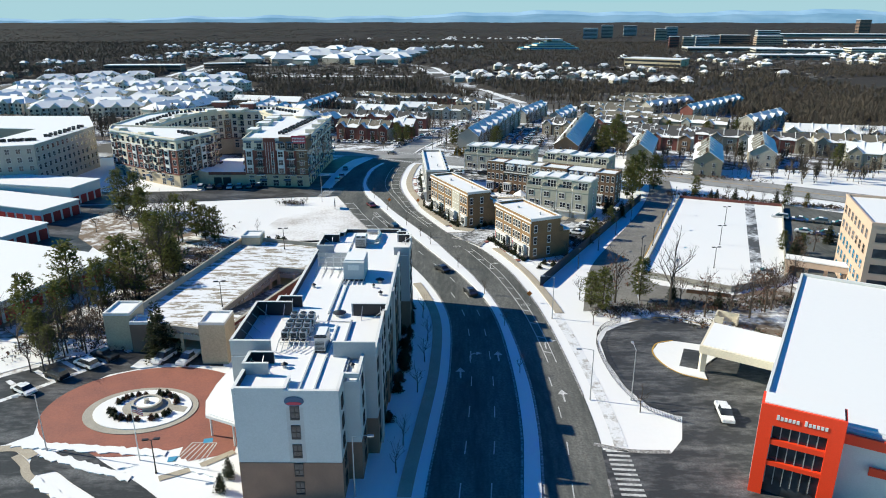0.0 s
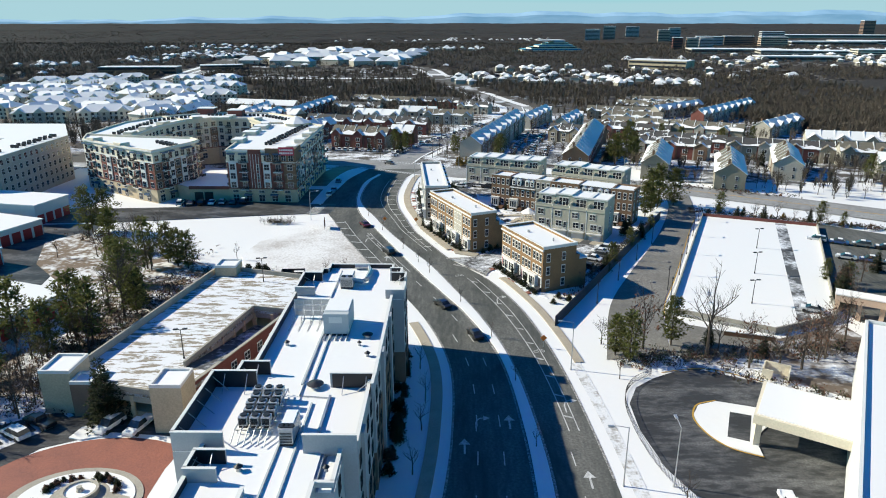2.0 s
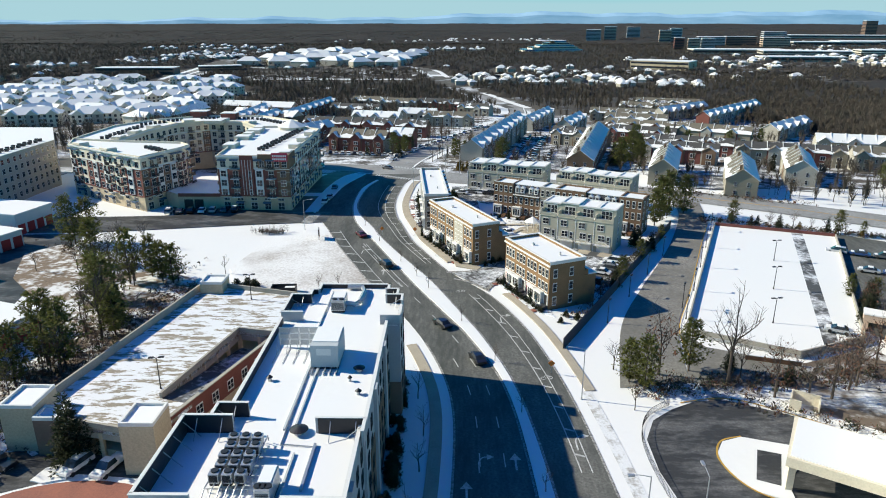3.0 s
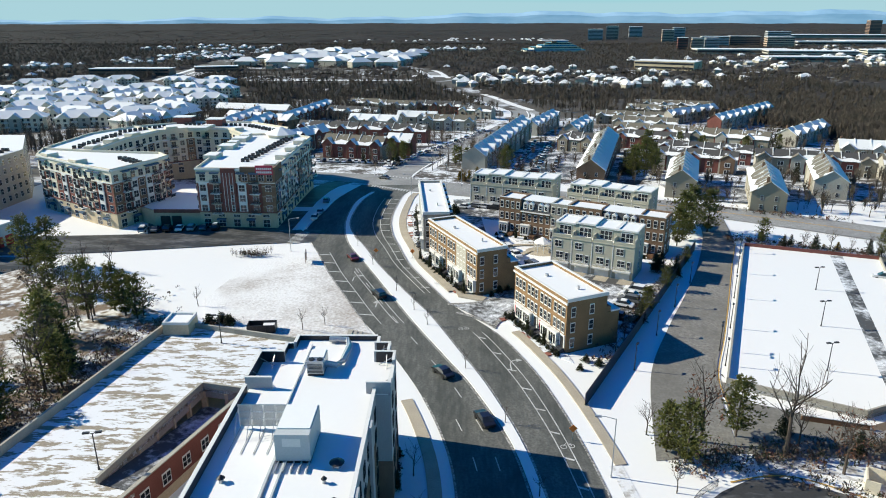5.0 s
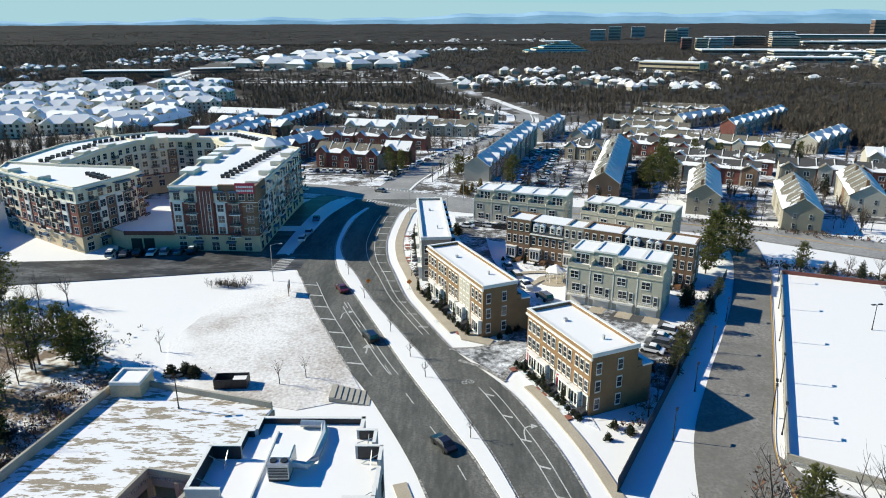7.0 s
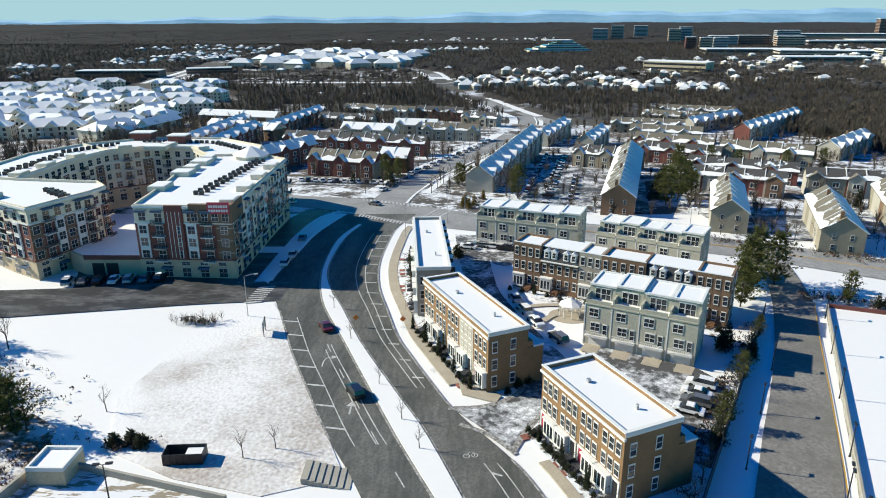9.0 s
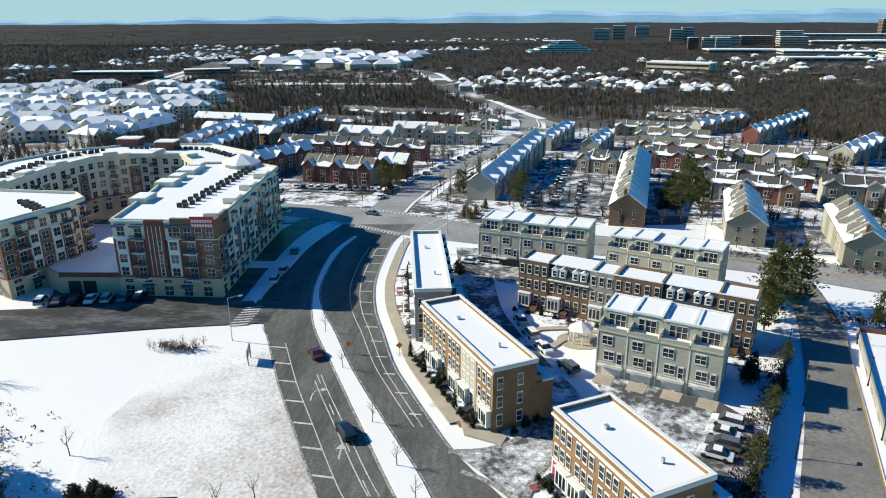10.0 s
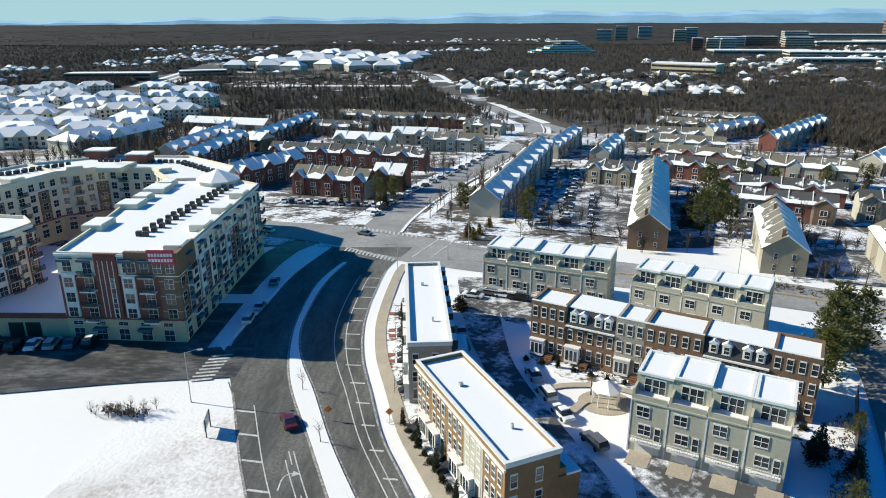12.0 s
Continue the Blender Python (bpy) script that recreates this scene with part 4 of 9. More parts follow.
# ---- the hotel ----
HX, HY = -25.0, 68.6
hotel = empty("hotel", HX, HY, 0, 0, "five-storey hotel with pale render, taupe brick base and snowy roof", "hotel")
H = 14.4
blocks = [(0, 12.3, 0, 9.6), (12.3, 14.1, 4.2, 9.6), (-3.0, 15.6, 9.6, 22.4), (0.7, 15.9, 22.4, 49.0), (0.7, 17.6, 49.0, 57.0), (3.0, 16.7, 57.0, 60.5), (4.0, 15.1, 60.5, 63.0)]
for i, (a, b, c, d) in enumerate(blocks):
    top = H - 0.5 if i == 1 else H
    part("wall", boxes((a, b, c, d, 5.4, top)), pale_clad if i in (0, 1) else grey_clad, hotel)
    part("brick_base", boxes((a + 0.02, b + 0.06, c - 0.06, d, -0.3, 5.4)), taupe_brick, hotel, "taupe brick base")
    part("roof", boxes((a + 0.3, b - 0.3, c + (0.3 if i < 1 else 0.0), d, top, top + 0.15)), roof_snow, hotel, "snow-covered flat roof")
part("brick_panel", boxes((15.9, 15.98, 26.0, 47.0, 5.4, 9.6)), brick_brown, hotel, "brown brick bay beside the windows")
# parapets: a white coping; the inner lining's dark joins membrane and painted shade
for a, b, c, d, h, inner in (
        (0, 0.3, 0, 9.6, 0.9, "r"), (0.3, 6.0, 0, 0.3, 1.0, ""), (6.0, 12.3, 0, 0.3, 0.7, ""), (12.0, 12.3, 0.3, 4.2, 0.7, "l"), (5.8, 6.1, 0.3, 3.2, 0.8, ""), (12.3, 14.1, 4.2, 4.5, 0.6, ""), (13.8, 14.1, 4.5, 9.6, 0.6, "l"),
        (15.3, 15.6, 9.9, 22.2, 1.2, "l"), (0.7, 1.0, 25.6, 49.2, 1.1, "r"), (15.6, 15.9, 22.4, 49.0, 0.8, "l"),
        (17.3, 17.6, 49.3, 56.7, 0.9, "l"), (16.4, 16.7, 57.0, 60.5, 0.8, "l"), (15.1, 16.4, 60.2, 60.5, 0.8, "n"), (14.8, 15.1, 60.5, 63.0, 0.8, "l"),
        (4.0, 15.1, 62.7, 63.0, 0.8, "n"), (4.0, 4.3, 60.5, 62.7, 0.9, "r"), (3.0, 4.0, 60.2, 60.5, 0.9, "n"), (3.0, 3.3, 57.0, 60.2, 0.9, "r")):
    pp = part("parapet", boxes((a, b, c, d, H, H + h)), pale_clad, hotel)
    part("coping", boxes((a - 0.06, b + 0.06, c - 0.06, d + 0.06, H + h, H + h + 0.07)), white_paint, pp, "white metal coping")
    if inner:
        r_ = {"r": (b, b + 0.05, c, d), "l": (a - 0.05, a, c, d), "n": (a, b, c - 0.05, c)}[inner]
        part("parapet_lining", boxes((*r_, H + 0.16, H + h - 0.02)), dark_metal, pp, "black membrane with the inner side's shade in its colour")


def screen(a, b, c, d, h, sides):
    """A tall screen round a roof well, grey outside and black within; sides: n, f, l, r for near, far, left, right."""
    t, w = 0.26, 0.07
    walls = {"n": (a, b, c, c + t), "f": (a, b, d - t, d), "l": (a, a + t, c + t, d - t), "r": (b - t, b, c + t, d - t)}
    lining = {"n": (a + t, b - 0.02, c + t, c + t + w), "f": (a + t, b - 0.02, d - t - w, d - t), "l": (a + t, a + t + w, c + t + w, d - t - w), "r": (b - t - w, b - t, c + t + w, d - t - w)}
    for k in sides:
        sw = part("screen_wall", boxes((*walls[k], H + 0.1, H + h)), grey_clad, hotel, "grey panelled screen wall")
        part("coping", boxes((walls[k][0] - 0.05, walls[k][1] + 0.05, walls[k][2] - 0.05, walls[k][3] + 0.05, H + h, H + h + 0.06)), white_paint, sw)
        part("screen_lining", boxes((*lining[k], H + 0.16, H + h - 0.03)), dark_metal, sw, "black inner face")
        along = max(1, int((d - c if k in "lr" else b - a) / 2.4))
        for i in range(along):
            u = (i + 0.6) / along
            p, q = {"n": ((a + (b - a) * u, c + t + w, 0), (0, 1.7)), "f": ((a + (b - a) * u, d - t - w, 0), (0, -1.7)), "l": ((a + t + w, c + (d - c) * u, 0), (1.7, 0)), "r": ((b - t - w, c + (d - c) * u, 0), (-1.7, 0))}[k]
            bm = bmesh.new()
            tube(bm, [(p[0], p[1], H + h - 0.35), (p[0] + q[0], p[1] + q[1], H + 0.2)], [0.055, 0.055], 4)
            part("brace", bm, galv, sw)


screen(-3.0, 2.2, 9.6, 22.4, 2.25, "nlf")
screen(0.0, 3.1, 4.6, 7.8, 1.7, "nlf")
screen(-0.4, 3.0, 22.6, 25.4, 1.9, "lf")
screen(10.2, 15.6, 9.3, 12.0, 2.25, "n")
screen(10.8, 16.1, 19.6, 22.4, 2.0, "fr")
screen(0.6, 3.7, 50.0, 56.8, 1.6, "nlf")
screen(14.8, 17.62, 49.0, 51.2, 1.6, "nr")
screen(14.9, 17.62, 54.2, 56.9, 1.6, "fr")
screen(14.6, 16.72, 57.6, 60.2, 1.2, "fr")
part("braced_post", boxes((11.0, 11.25, 12.8, 20.0, H + 0.16, H + 0.45)), galv, hotel, "cable tray on sleepers")
# raised walk pads swept on the roof
for a, b, c, d in ((7.2, 7.45, 22.6, 46.0), (8.3, 8.5, 22.6, 46.0), (9.2, 9.4, 0.6, 18.5), (7.4, 7.6, 0.6, 14.0), (6.2, 6.35, 46.0, 61.0)):
    part("walk_pad", boxes((a, b, c, d, H + 0.15, H + 0.36)), pale_clad, hotel, "long kerb under snow")
# windows of the two visible fronts
for k in range(5):
    window(hotel, side(0, 0 if k > 1 else -0.06, 0), 7.1, 1.0 + k * 2.6, 1.1, 1.6, 1, dark_metal)
part("window_strip", boxes((6.1, 8.1, -0.02, -0.004, 5.5, 12.9)), grey_clad, hotel, "grey recessed window strip")
for i, (a, b, c, d) in enumerate(blocks[:5]):
    if i == 0:
        d = 4.0
    n = max(1, int((d - c) / 3.1))
    for j in range(n):
        for k in range(5):
            window(hotel, side(b + (0.06 if k < 2 else (0.08 if i == 3 and k == 2 else 0.0)), c, 90), (j + 0.5) * (d - c) / n, 1.0 + k * 2.7, 1.3, 1.7, 1, dark_metal, sill=False)
for a, b, c, d in ((15.9, 16.3, 30.0, 31.6), (15.6, 16.0, 12.0, 13.6), (15.9, 16.3, 41.0, 42.6)):
    part("pilaster", boxes((a, b, c, d, -0.3, H + 0.8)), grey_clad, hotel)

# rooftop plant
def rooftop_unit(x, y, z, yaw, sx, sy, sz, fans, label):
    ob = empty("rooftop_unit", x, y, z, yaw, label, "air conditioner", "rooftop plant")
    bm = boxes((-sx / 2, sx / 2, -sy / 2, sy / 2, 0.3, 0.3 + sz))
    bmesh.ops.bevel(bm, geom=list(bm.edges), offset=0.04, segments=1)
    part("casing", bm, galv if fans else pale_clad, ob)
    bm = bmesh.new()
    if not fans:
        part("access_panel", boxes((-sx * 0.28, sx * 0.24, -sy / 2 - 0.03, -sy / 2, 0.3 + sz * 0.55, 0.3 + sz * 0.85)), white_paint, ob, "white access panel")
        for k in range(5):
            part("leg", boxes((-sx / 2 + 0.2 + k * sx * 0.22, -sx / 2 + 0.32 + k * sx * 0.22, -sy / 2 - 1.6, -sy / 2, 0.02, 0.28)), galv, ob)
    for k in range(7 if fans else 0):
        box(bm, -sx / 2 + 0.1, sx / 2 - 0.1, -sy / 2 - 0.05, -sy / 2, 0.45 + sz * 0.75 * k / 7, 0.45 + sz * 0.75 * k / 7 + 0.06)
    if fans:
        part("louvre", bm, dark_metal, ob)
    part("curb", boxes((-sx / 2 + 0.05, sx / 2 - 0.05, -sy / 2 + 0.05, sy / 2 - 0.05, 0, 0.3)), dark_metal, ob)
    for k in range(fans):
        bm = bmesh.new()
        bmesh.ops.create_cone(bm, cap_ends=True, segments=14, radius1=0.38, radius2=0.34, depth=0.12, matrix=pose(-sx / 2 + sx * (k + 0.5) / fans, -sy / 2 + 0.6, 0.36 + sz))
        part("fan", bm, dark_metal, ob)
    part("snow_cap", boxes((-sx / 2 + 0.1, sx / 2 - 0.1, -sy / 2 + 1.0, sy / 2 - 0.1, 0.3 + sz, 0.42 + sz)) if sy > 1.6 else boxes((-0.2, 0.2, -0.1, 0.2, 0.3 + sz, 0.36 + sz)), roof_snow, ob)
    return ob


ZR = H + 0.15
rooftop_unit(HX + 8.2, HY + 54.6, ZR, 0, 2.0, 3.2, 1.6, 2, "steel rooftop air conditioner with two fans and duct")
rooftop_unit(HX + 9.3, HY + 38.6, ZR, 0, 3.4, 5.4, 2.9, 0, "large white rooftop air handler on a snowy roof")
rooftop_unit(HX + 8.3, HY + 12.2, ZR, 0, 1.4, 3.6, 1.7, 3, "long steel rooftop unit dusted with snow")
cond = rooftop_unit(HX + 3.2, HY + 13.4, ZR + 0.45, 0, 0.95, 0.95, 0.95, 1, "small condenser on a steel rooftop rack")
for i in range(3):
    for j in range(5):
        if i + j:
            copy_thing(cond, pose(HX + 3.2 + i * 1.2 + 0.15 * (j % 2), HY + 13.4 + j * 1.45, ZR + 0.45))
rack = empty("equipment_rack", HX + 2.7, HY + 12.6, ZR, 0, "steel pipe rack under the condensers", "rack", "rooftop plant")
for i in range(4):
    for j in range(5):
        bm = bmesh.new()
        tube(bm, [(i * 1.2, j * 1.55, 0), (i * 1.2, j * 1.55, 0.46)], [0.05, 0.05], 4)
        part("post", bm, galv, rack)
for j in range(5):
    bm = bmesh.new()
    tube(bm, [(-0.2, j * 1.55, 0.43), (3.9, j * 1.55, 0.43)], [0.06, 0.06], 4)
    part("beam", bm, galv, rack)
for i in range(6):
    bm = bmesh.new()
    tube(bm, [(i * 0.7 - 0.1, -2.2 - 0.2 * (i % 3), 0.25), (i * 0.7 - 0.1, -0.6, 0.85), (i * 0.7, 0.4, 0.95), (i * 0.7 + 0.1, 7.6, 0.95), (i * 0.7 + 0.1, 7.8, 0.3)], [0.07] * 5, 5)
    part("pipework", bm, galv, rack)
duct = empty("roof_duct", HX + 10.0, HY + 56.5, ZR, 0, "flat galvanised duct curving over the snow", "duct", "rooftop plant")
bm = bmesh.new()
tube(bm, [(-0.9, -2.0, 0.9), (0.5, -2.0, 0.7), (1.1, -0.6, 0.55), (1.3, 3.5, 0.5), (0.8, 5.4, 0.5), (-1.6, 5.5, 0.5)], [0.4] * 6, 6)
part("duct", bm, galv, duct)
frame_ = empty("screen_frame", HX + 2.4, HY + 41.8, ZR, 0, "open steel screen frame standing on the roof", "screen frame", "rooftop plant")
for i in range(5):
    bm = bmesh.new()
    tube(bm, [(i * 1.3, 0, 0), (i * 1.3, 0, 2.9)], [0.06, 0.06], 4)
    part("post", bm, galv, frame_)
    bm = bmesh.new()
    tube(bm, [(i * 1.3, 0, 2.6), (i * 1.3, -2.4, 0.05)], [0.04, 0.04], 4)
    part("brace", bm, galv, frame_)
    bm = bmesh.new()
    tube(bm, [(i * 1.3, 0, 0.08), (i * 1.3, -4.6, 0.08)], [0.04, 0.04], 4)
    part("sleeper", bm, galv, frame_)
for z in (0.35, 1.2, 2.05, 2.88):
    bm = bmesh.new()
    tube(bm, [(0, 0, z), (5.2, 0, z)], [0.05, 0.05], 4)
    part("rail", bm, galv, frame_)
for i in range(4):
    for z0 in (0.42, 1.27, 2.12):
        part("panel", boxes((i * 1.3 + 0.08, i * 1.3 + 1.22, -0.02, 0.02, z0, z0 + 0.7)), galv, frame_, "grey mesh panel")
pipe = empty("roof_pipe", HX + 11.0, HY + 13.0, ZR, 0, "long pipe run lying on the snowy roof", "pipe", "rooftop plant")
bm = bmesh.new()
tube(bm, [(0, 0, 0.12), (0, 6.6, 0.12), (-3.4, 7.0, 0.12), (-3.6, 26, 0.12)], [0.09] * 4, 5)
part("pipe", bm, galv, pipe)
for px, py, pr in ((13.6, 35.5, 0.75), (14.2, 30.0, 0.4), (9.0, 22.2, 1.0), (3.2, 33.0, 0.4), (4.6, 6.5, 0.45), (13.0, 6.5, 0.35), (12.8, 33.0, 0.3)):
    ob = empty("roof_vent", HX + px, HY + py, ZR, 0, "round dark roof vent melted free of snow", "vent", "rooftop plant")
    bm = bmesh.new()
    bmesh.ops.create_cone(bm, cap_ends=True, segments=12, radius1=pr * 0.6, radius2=pr * 0.5, depth=0.5, matrix=pose(0, 0, 0.25))
    part("pipe", bm, galv, ob)
    bm = bmesh.new()
    bmesh.ops.create_cone(bm, cap_ends=True, segments=14, radius1=pr, radius2=pr * 0.2, depth=0.3, matrix=pose(0, 0, 0.62))
    part("cap", bm, dark_metal, ob)

# entrance canopy of the hotel
can = empty("entrance_canopy", -29.6, 85.0, 0, 0, "white curved entrance canopy on slim posts", "canopy")
bm = bmesh.new()
prism(bm, [(4.6, -8.5), (0.0, -6.2), (-3.6, -4.6), (-4.8, -1.0), (-4.8, 4.0), (-4.0, 9.5), (4.6, 11.8)], 3.9, 4.3)
part("deck", bm, canopy_cloth, can)
bm = bmesh.new()
prism(bm, [(4.5, -8.2), (0.0, -5.9), (-3.3, -4.3), (-4.5, -1.0), (-4.5, 4.0), (-3.8, 9.2), (4.5, 11.4)], 4.304, 4.45)
part("snow", bm, roof_snow, can)
for px, py in ((0.3, -5.4), (-3.6, -3.0), (-4.0, 3.5), (-3.0, 8.5)):
    bm = bmesh.new()
    tube(bm, [(px, py, 0), (px, py, 3.9)], [0.16, 0.14], 8)
    part("post", bm, white_paint, can)

# ---- the parking garage ----
gar = empty("parking_garage", -60.5, 107.0, 0, 0, "two-level concrete parking garage with patchy snow on its deck", "parking garage")
GO = Vector((-60.5, 107.0))
gl = lambda pts: [(x - GO.x, y - GO.y) for x, y in pts]
deck = [(-58.0, 109.2), (-42.4, 105.4), (-41.2, 114.2), (-36.6, 136.0), (-29.6, 134.4), (-25.6, 151.0), (-49.6, 158.0)]
bm = bmesh.new()
prism(bm, gl(deck), 3.9, 4.4)
prism(bm, gl([(-42.4, 105.4), (-38.2, 106.6), (-36.4, 112.8), (-41.2, 114.2)]), 3.9, 4.396)
part("deck", bm, deck_conc, gar, "concrete deck under melting snow")
bm = bmesh.new()
prism(bm, gl([(-57.6, 109.6), (-42.9, 106.0), (-41.7, 114.2), (-37.1, 136.4), (-29.8, 135.0), (-26.2, 150.6), (-49.4, 157.6)]), -0.3, 1.2)
part("lower_wall", bm, beige, gar)
for a, b in ((deck[6], deck[0]), (deck[0], deck[1]), (deck[5], deck[6]), (deck[2], deck[3]), (deck[3], deck[4])):
    d = Vector(b) - Vector(a)
    n = Vector((d.y, -d.x)).normalized() * 0.35
    bm = bmesh.new()
    p = [tuple(a), tuple(b), (b[0] - n.x, b[1] - n.y), (a[0] - n.x, a[1] - n.y)]
    prism(bm, gl(p), 3.0, 5.7 if a is deck[6] else 5.3)
    part("parapet", bm, concrete, gar)
    k = max(1, int(d.length / 3.4))
    for i in range(k + 1):
        q = Vector(a) + d * i / k - n * 0.5
        bm = boxes((q.x - GO.x - 0.25, q.x - GO.x + 0.25, q.y - GO.y - 0.25, q.y - GO.y + 0.25, -0.2, 3.9))
        part("column", bm, beige, gar)
for (x, y, sx, sy, h) in ((-57.9, 110.6, 4.6, 5.6, 6.6), (-47.2, 155.6, 4.4, 4.4, 6.3), (-39.6, 105.4, 4.4, 5.0, 7.2), (-53.6, 108.6, 3.6, 3.2, 5.3)):
    t_ = part("stair_tower", boxes((x - GO.x - sx / 2, x - GO.x + sx / 2, y - GO.y - sy / 2, y - GO.y + sy / 2, -0.3, h)), beige if h > 6 else taupe_brick, gar)
    part("tower_parapet", boxes((x - GO.x - sx / 2, x - GO.x + sx / 2, y - GO.y - sy / 2, y - GO.y - sy / 2 + 0.3, h, h + 0.5), (x - GO.x - sx / 2, x - GO.x + sx / 2, y - GO.y + sy / 2 - 0.3, y - GO.y + sy / 2, h, h + 0.5), (x - GO.x - sx / 2, x - GO.x - sx / 2 + 0.3, y - GO.y - sy / 2 + 0.3, y - GO.y + sy / 2 - 0.3, h, h + 0.5), (x - GO.x + sx / 2 - 0.3, x - GO.x + sx / 2, y - GO.y - sy / 2 + 0.3, y - GO.y + sy / 2 - 0.3, h, h + 0.5)), white_paint, t_)
    part("tower_snow", boxes((x - GO.x - sx / 2 + 0.3, x - GO.x + sx / 2 - 0.3, y - GO.y - sy / 2 + 0.3, y - GO.y + sy / 2 - 0.3, h, h + 0.15)), roof_snow, t_)
# ramp and red brick wing by the hotel
wing = empty("brick_wing", -37.9, 108.2, 0, 72.5, "low red brick wall with white windows holding the garage ramp", "building")
part("wall", boxes((-1.4, 28.0, 0, 0.4, -0.3, 4.9)), brick_red, wing)
part("coping", boxes((-1.5, 28.1, -0.08, 0.48, 4.9, 5.05)), concrete, wing)
part("plinth", boxes((-1.4, 28.0, -0.07, -0.003, -0.3, 1.3)), beige, wing, "tan stone plinth")
for i in range(7):
    window(wing, Matrix(), 2.6 + i * 3.7, 2.0, 1.5, 1.5, 1)
ramp_ = bmesh.new()
v = [ramp_.verts.new(p) for p in ((-41.3, 114.4, 4.38), (-36.6, 112.9, 4.38), (-29.9, 134.4, 1.4), (-36.5, 136.0, 1.4))]
ramp_.faces.new(v[::-1] if False else v)
r_ = bmesh.ops.extrude_face_region(ramp_, geom=list(ramp_.faces))
bmesh.ops.translate(ramp_, verts=[e for e in r_["geom"] if isinstance(e, bmesh.types.BMVert)], vec=(0, 0, -0.3))
bmesh.ops.recalc_face_normals(ramp_, faces=ramp_.faces)
solo("garage_ramp", ramp_, lot_ice, "icy ramp sinking from the garage deck", "ramp", kind="structure")
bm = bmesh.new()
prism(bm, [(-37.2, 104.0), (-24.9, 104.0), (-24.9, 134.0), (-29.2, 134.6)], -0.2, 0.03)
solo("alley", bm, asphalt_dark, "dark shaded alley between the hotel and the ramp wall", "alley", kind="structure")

# ---- the round plaza ----
def oval(cx, cy, rx, ry, n=40, a0=0.0, a1=math.tau):
    return [(cx + rx * math.cos(a0 + (a1 - a0) * i / n), cy + ry * math.sin(a0 + (a1 - a0) * i / n)) for i in range(n if a1 - a0 > 6.2 else n + 1)]


for k_, (rx_, rz_, dy_) in enumerate(((1.15, 0.62, 0.1), (0.9, 0.2, 0.13))):
    bm = bmesh.new()
    prism(bm, oval(0, 0, rx_, rz_, 22), 0, dy_)
    bmesh.ops.transform(bm, matrix=pose(7.1, 0, 13.75 - 0.25 * k_, 90), verts=bm.verts)
    part("emblem", bm, awning_blue if k_ == 0 else sign_red, hotel, "dark blue oval emblem" if k_ == 0 else "red band on the emblem")
bm = bmesh.new()
prism(bm, oval(-45.4, 89.3, 15.2, 12.4), -0.2, 0.05)
prism(bm, [(-38, 98), (-30.5, 99.5), (-29, 78), (-36, 75.6)], -0.2, 0.046)
solo("plaza", bm, paver, "red paved forecourt round an oval fountain bed", "plaza", kind="structure")
bm = bmesh.new()
prism(bm, oval(-46.0, 88.4, 8.3, 6.4), -0.1, 0.14)
solo("plaza_kerb", bm, concrete, "tan concrete ring round the fountain bed", "kerb", kind="structure")
bm = bmesh.new()
prism(bm, oval(-45.8, 88.5, 7.1, 5.4), 0, 0.24)
solo("fountain_bed", bm, snow, "snowy planting bed round the fountain", "planting bed", kind="structure")
bm = bmesh.new()
prism(bm, oval(-45.5, 89.2, 3.5, 2.9, 32), 0.1, 0.26)
prism(bm, [(-42.4, 88.4), (-39.3, 87.6), (-39.2, 89.0), (-42.3, 90.0)], 0.1, 0.256)
solo("fountain_paving", bm, concrete, "tan paving round the fountain", "paving", kind="structure")
fo = empty("fountain", -45.6, 89.6, 0.24, 0, "pale round stone fountain filled with snow", "fountain")
bm = bmesh.new()
outer, inner = oval(0, 0, 2.2, 2.0, 24), oval(0, 0, 1.85, 1.65, 24)
for (a, b), (c, d) in zip(zip(outer, outer[1:] + outer[:1]), zip(inner, inner[1:] + inner[:1])):
    q = [bm.verts.new((*p, z)) for p, z in ((a, 0), (b, 0), (b, 0.6), (a, 0.6))]
    bm.faces.new(q)
    q = [bm.verts.new((*p, 0.6)) for p in (a, b, d, c)]
    bm.faces.new(q)
    q = [bm.verts.new((*p, z)) for p, z in ((c, 0.6), (d, 0.6), (d, 0.3), (c, 0.3))]
    bm.faces.new(q)
part("basin", bm, pale, fo)
bm = bmesh.new()
prism(bm, oval(0, 0, 1.86, 1.66, 24), 0.1, 0.4)
part("snow", bm, roof_snow, fo)
bm = bmesh.new()
tube(bm, [(0, 0, 0.3), (0, 0, 0.8), (0, 0, 1.0)], [0.5, 0.3, 0.35], 10)
part("pedestal", bm, pale, fo)
bm = bmesh.new()
prism(bm, [(-66, 78), (-61, 79.5), (-58.5, 82), (-60.4, 87), (-60, 92), (-56, 99), (-48, 103), (-38, 102), (-40, 108), (-54, 110), (-61, 107), (-66, 104), (-80, 92), (-95, 80), (-110, 60), (-110, 40), (-72, 50), (-66, 68)], -0.2, 0.035)
ribbon(bm, smooth_line([(-54.8, 74.6), (-50.6, 76.0), (-46.0, 73.2), (-38.6, 68.2), (-32.0, 62.0), (-28.0, 54.0)]), 4.6, 0.07)
ribbon(bm, smooth_line([(-75, 74.0), (-62.0, 75.6), (-57.5, 72.4), (-50.0, 66.2), (-44.0, 58.0), (-40.0, 48.0)]), 6.5, 0.06)
solo("hotel_drive", bm, asphalt_dark, "dark drive and parking beside the plaza", "driveway", kind="structure")
bm = bmesh.new()
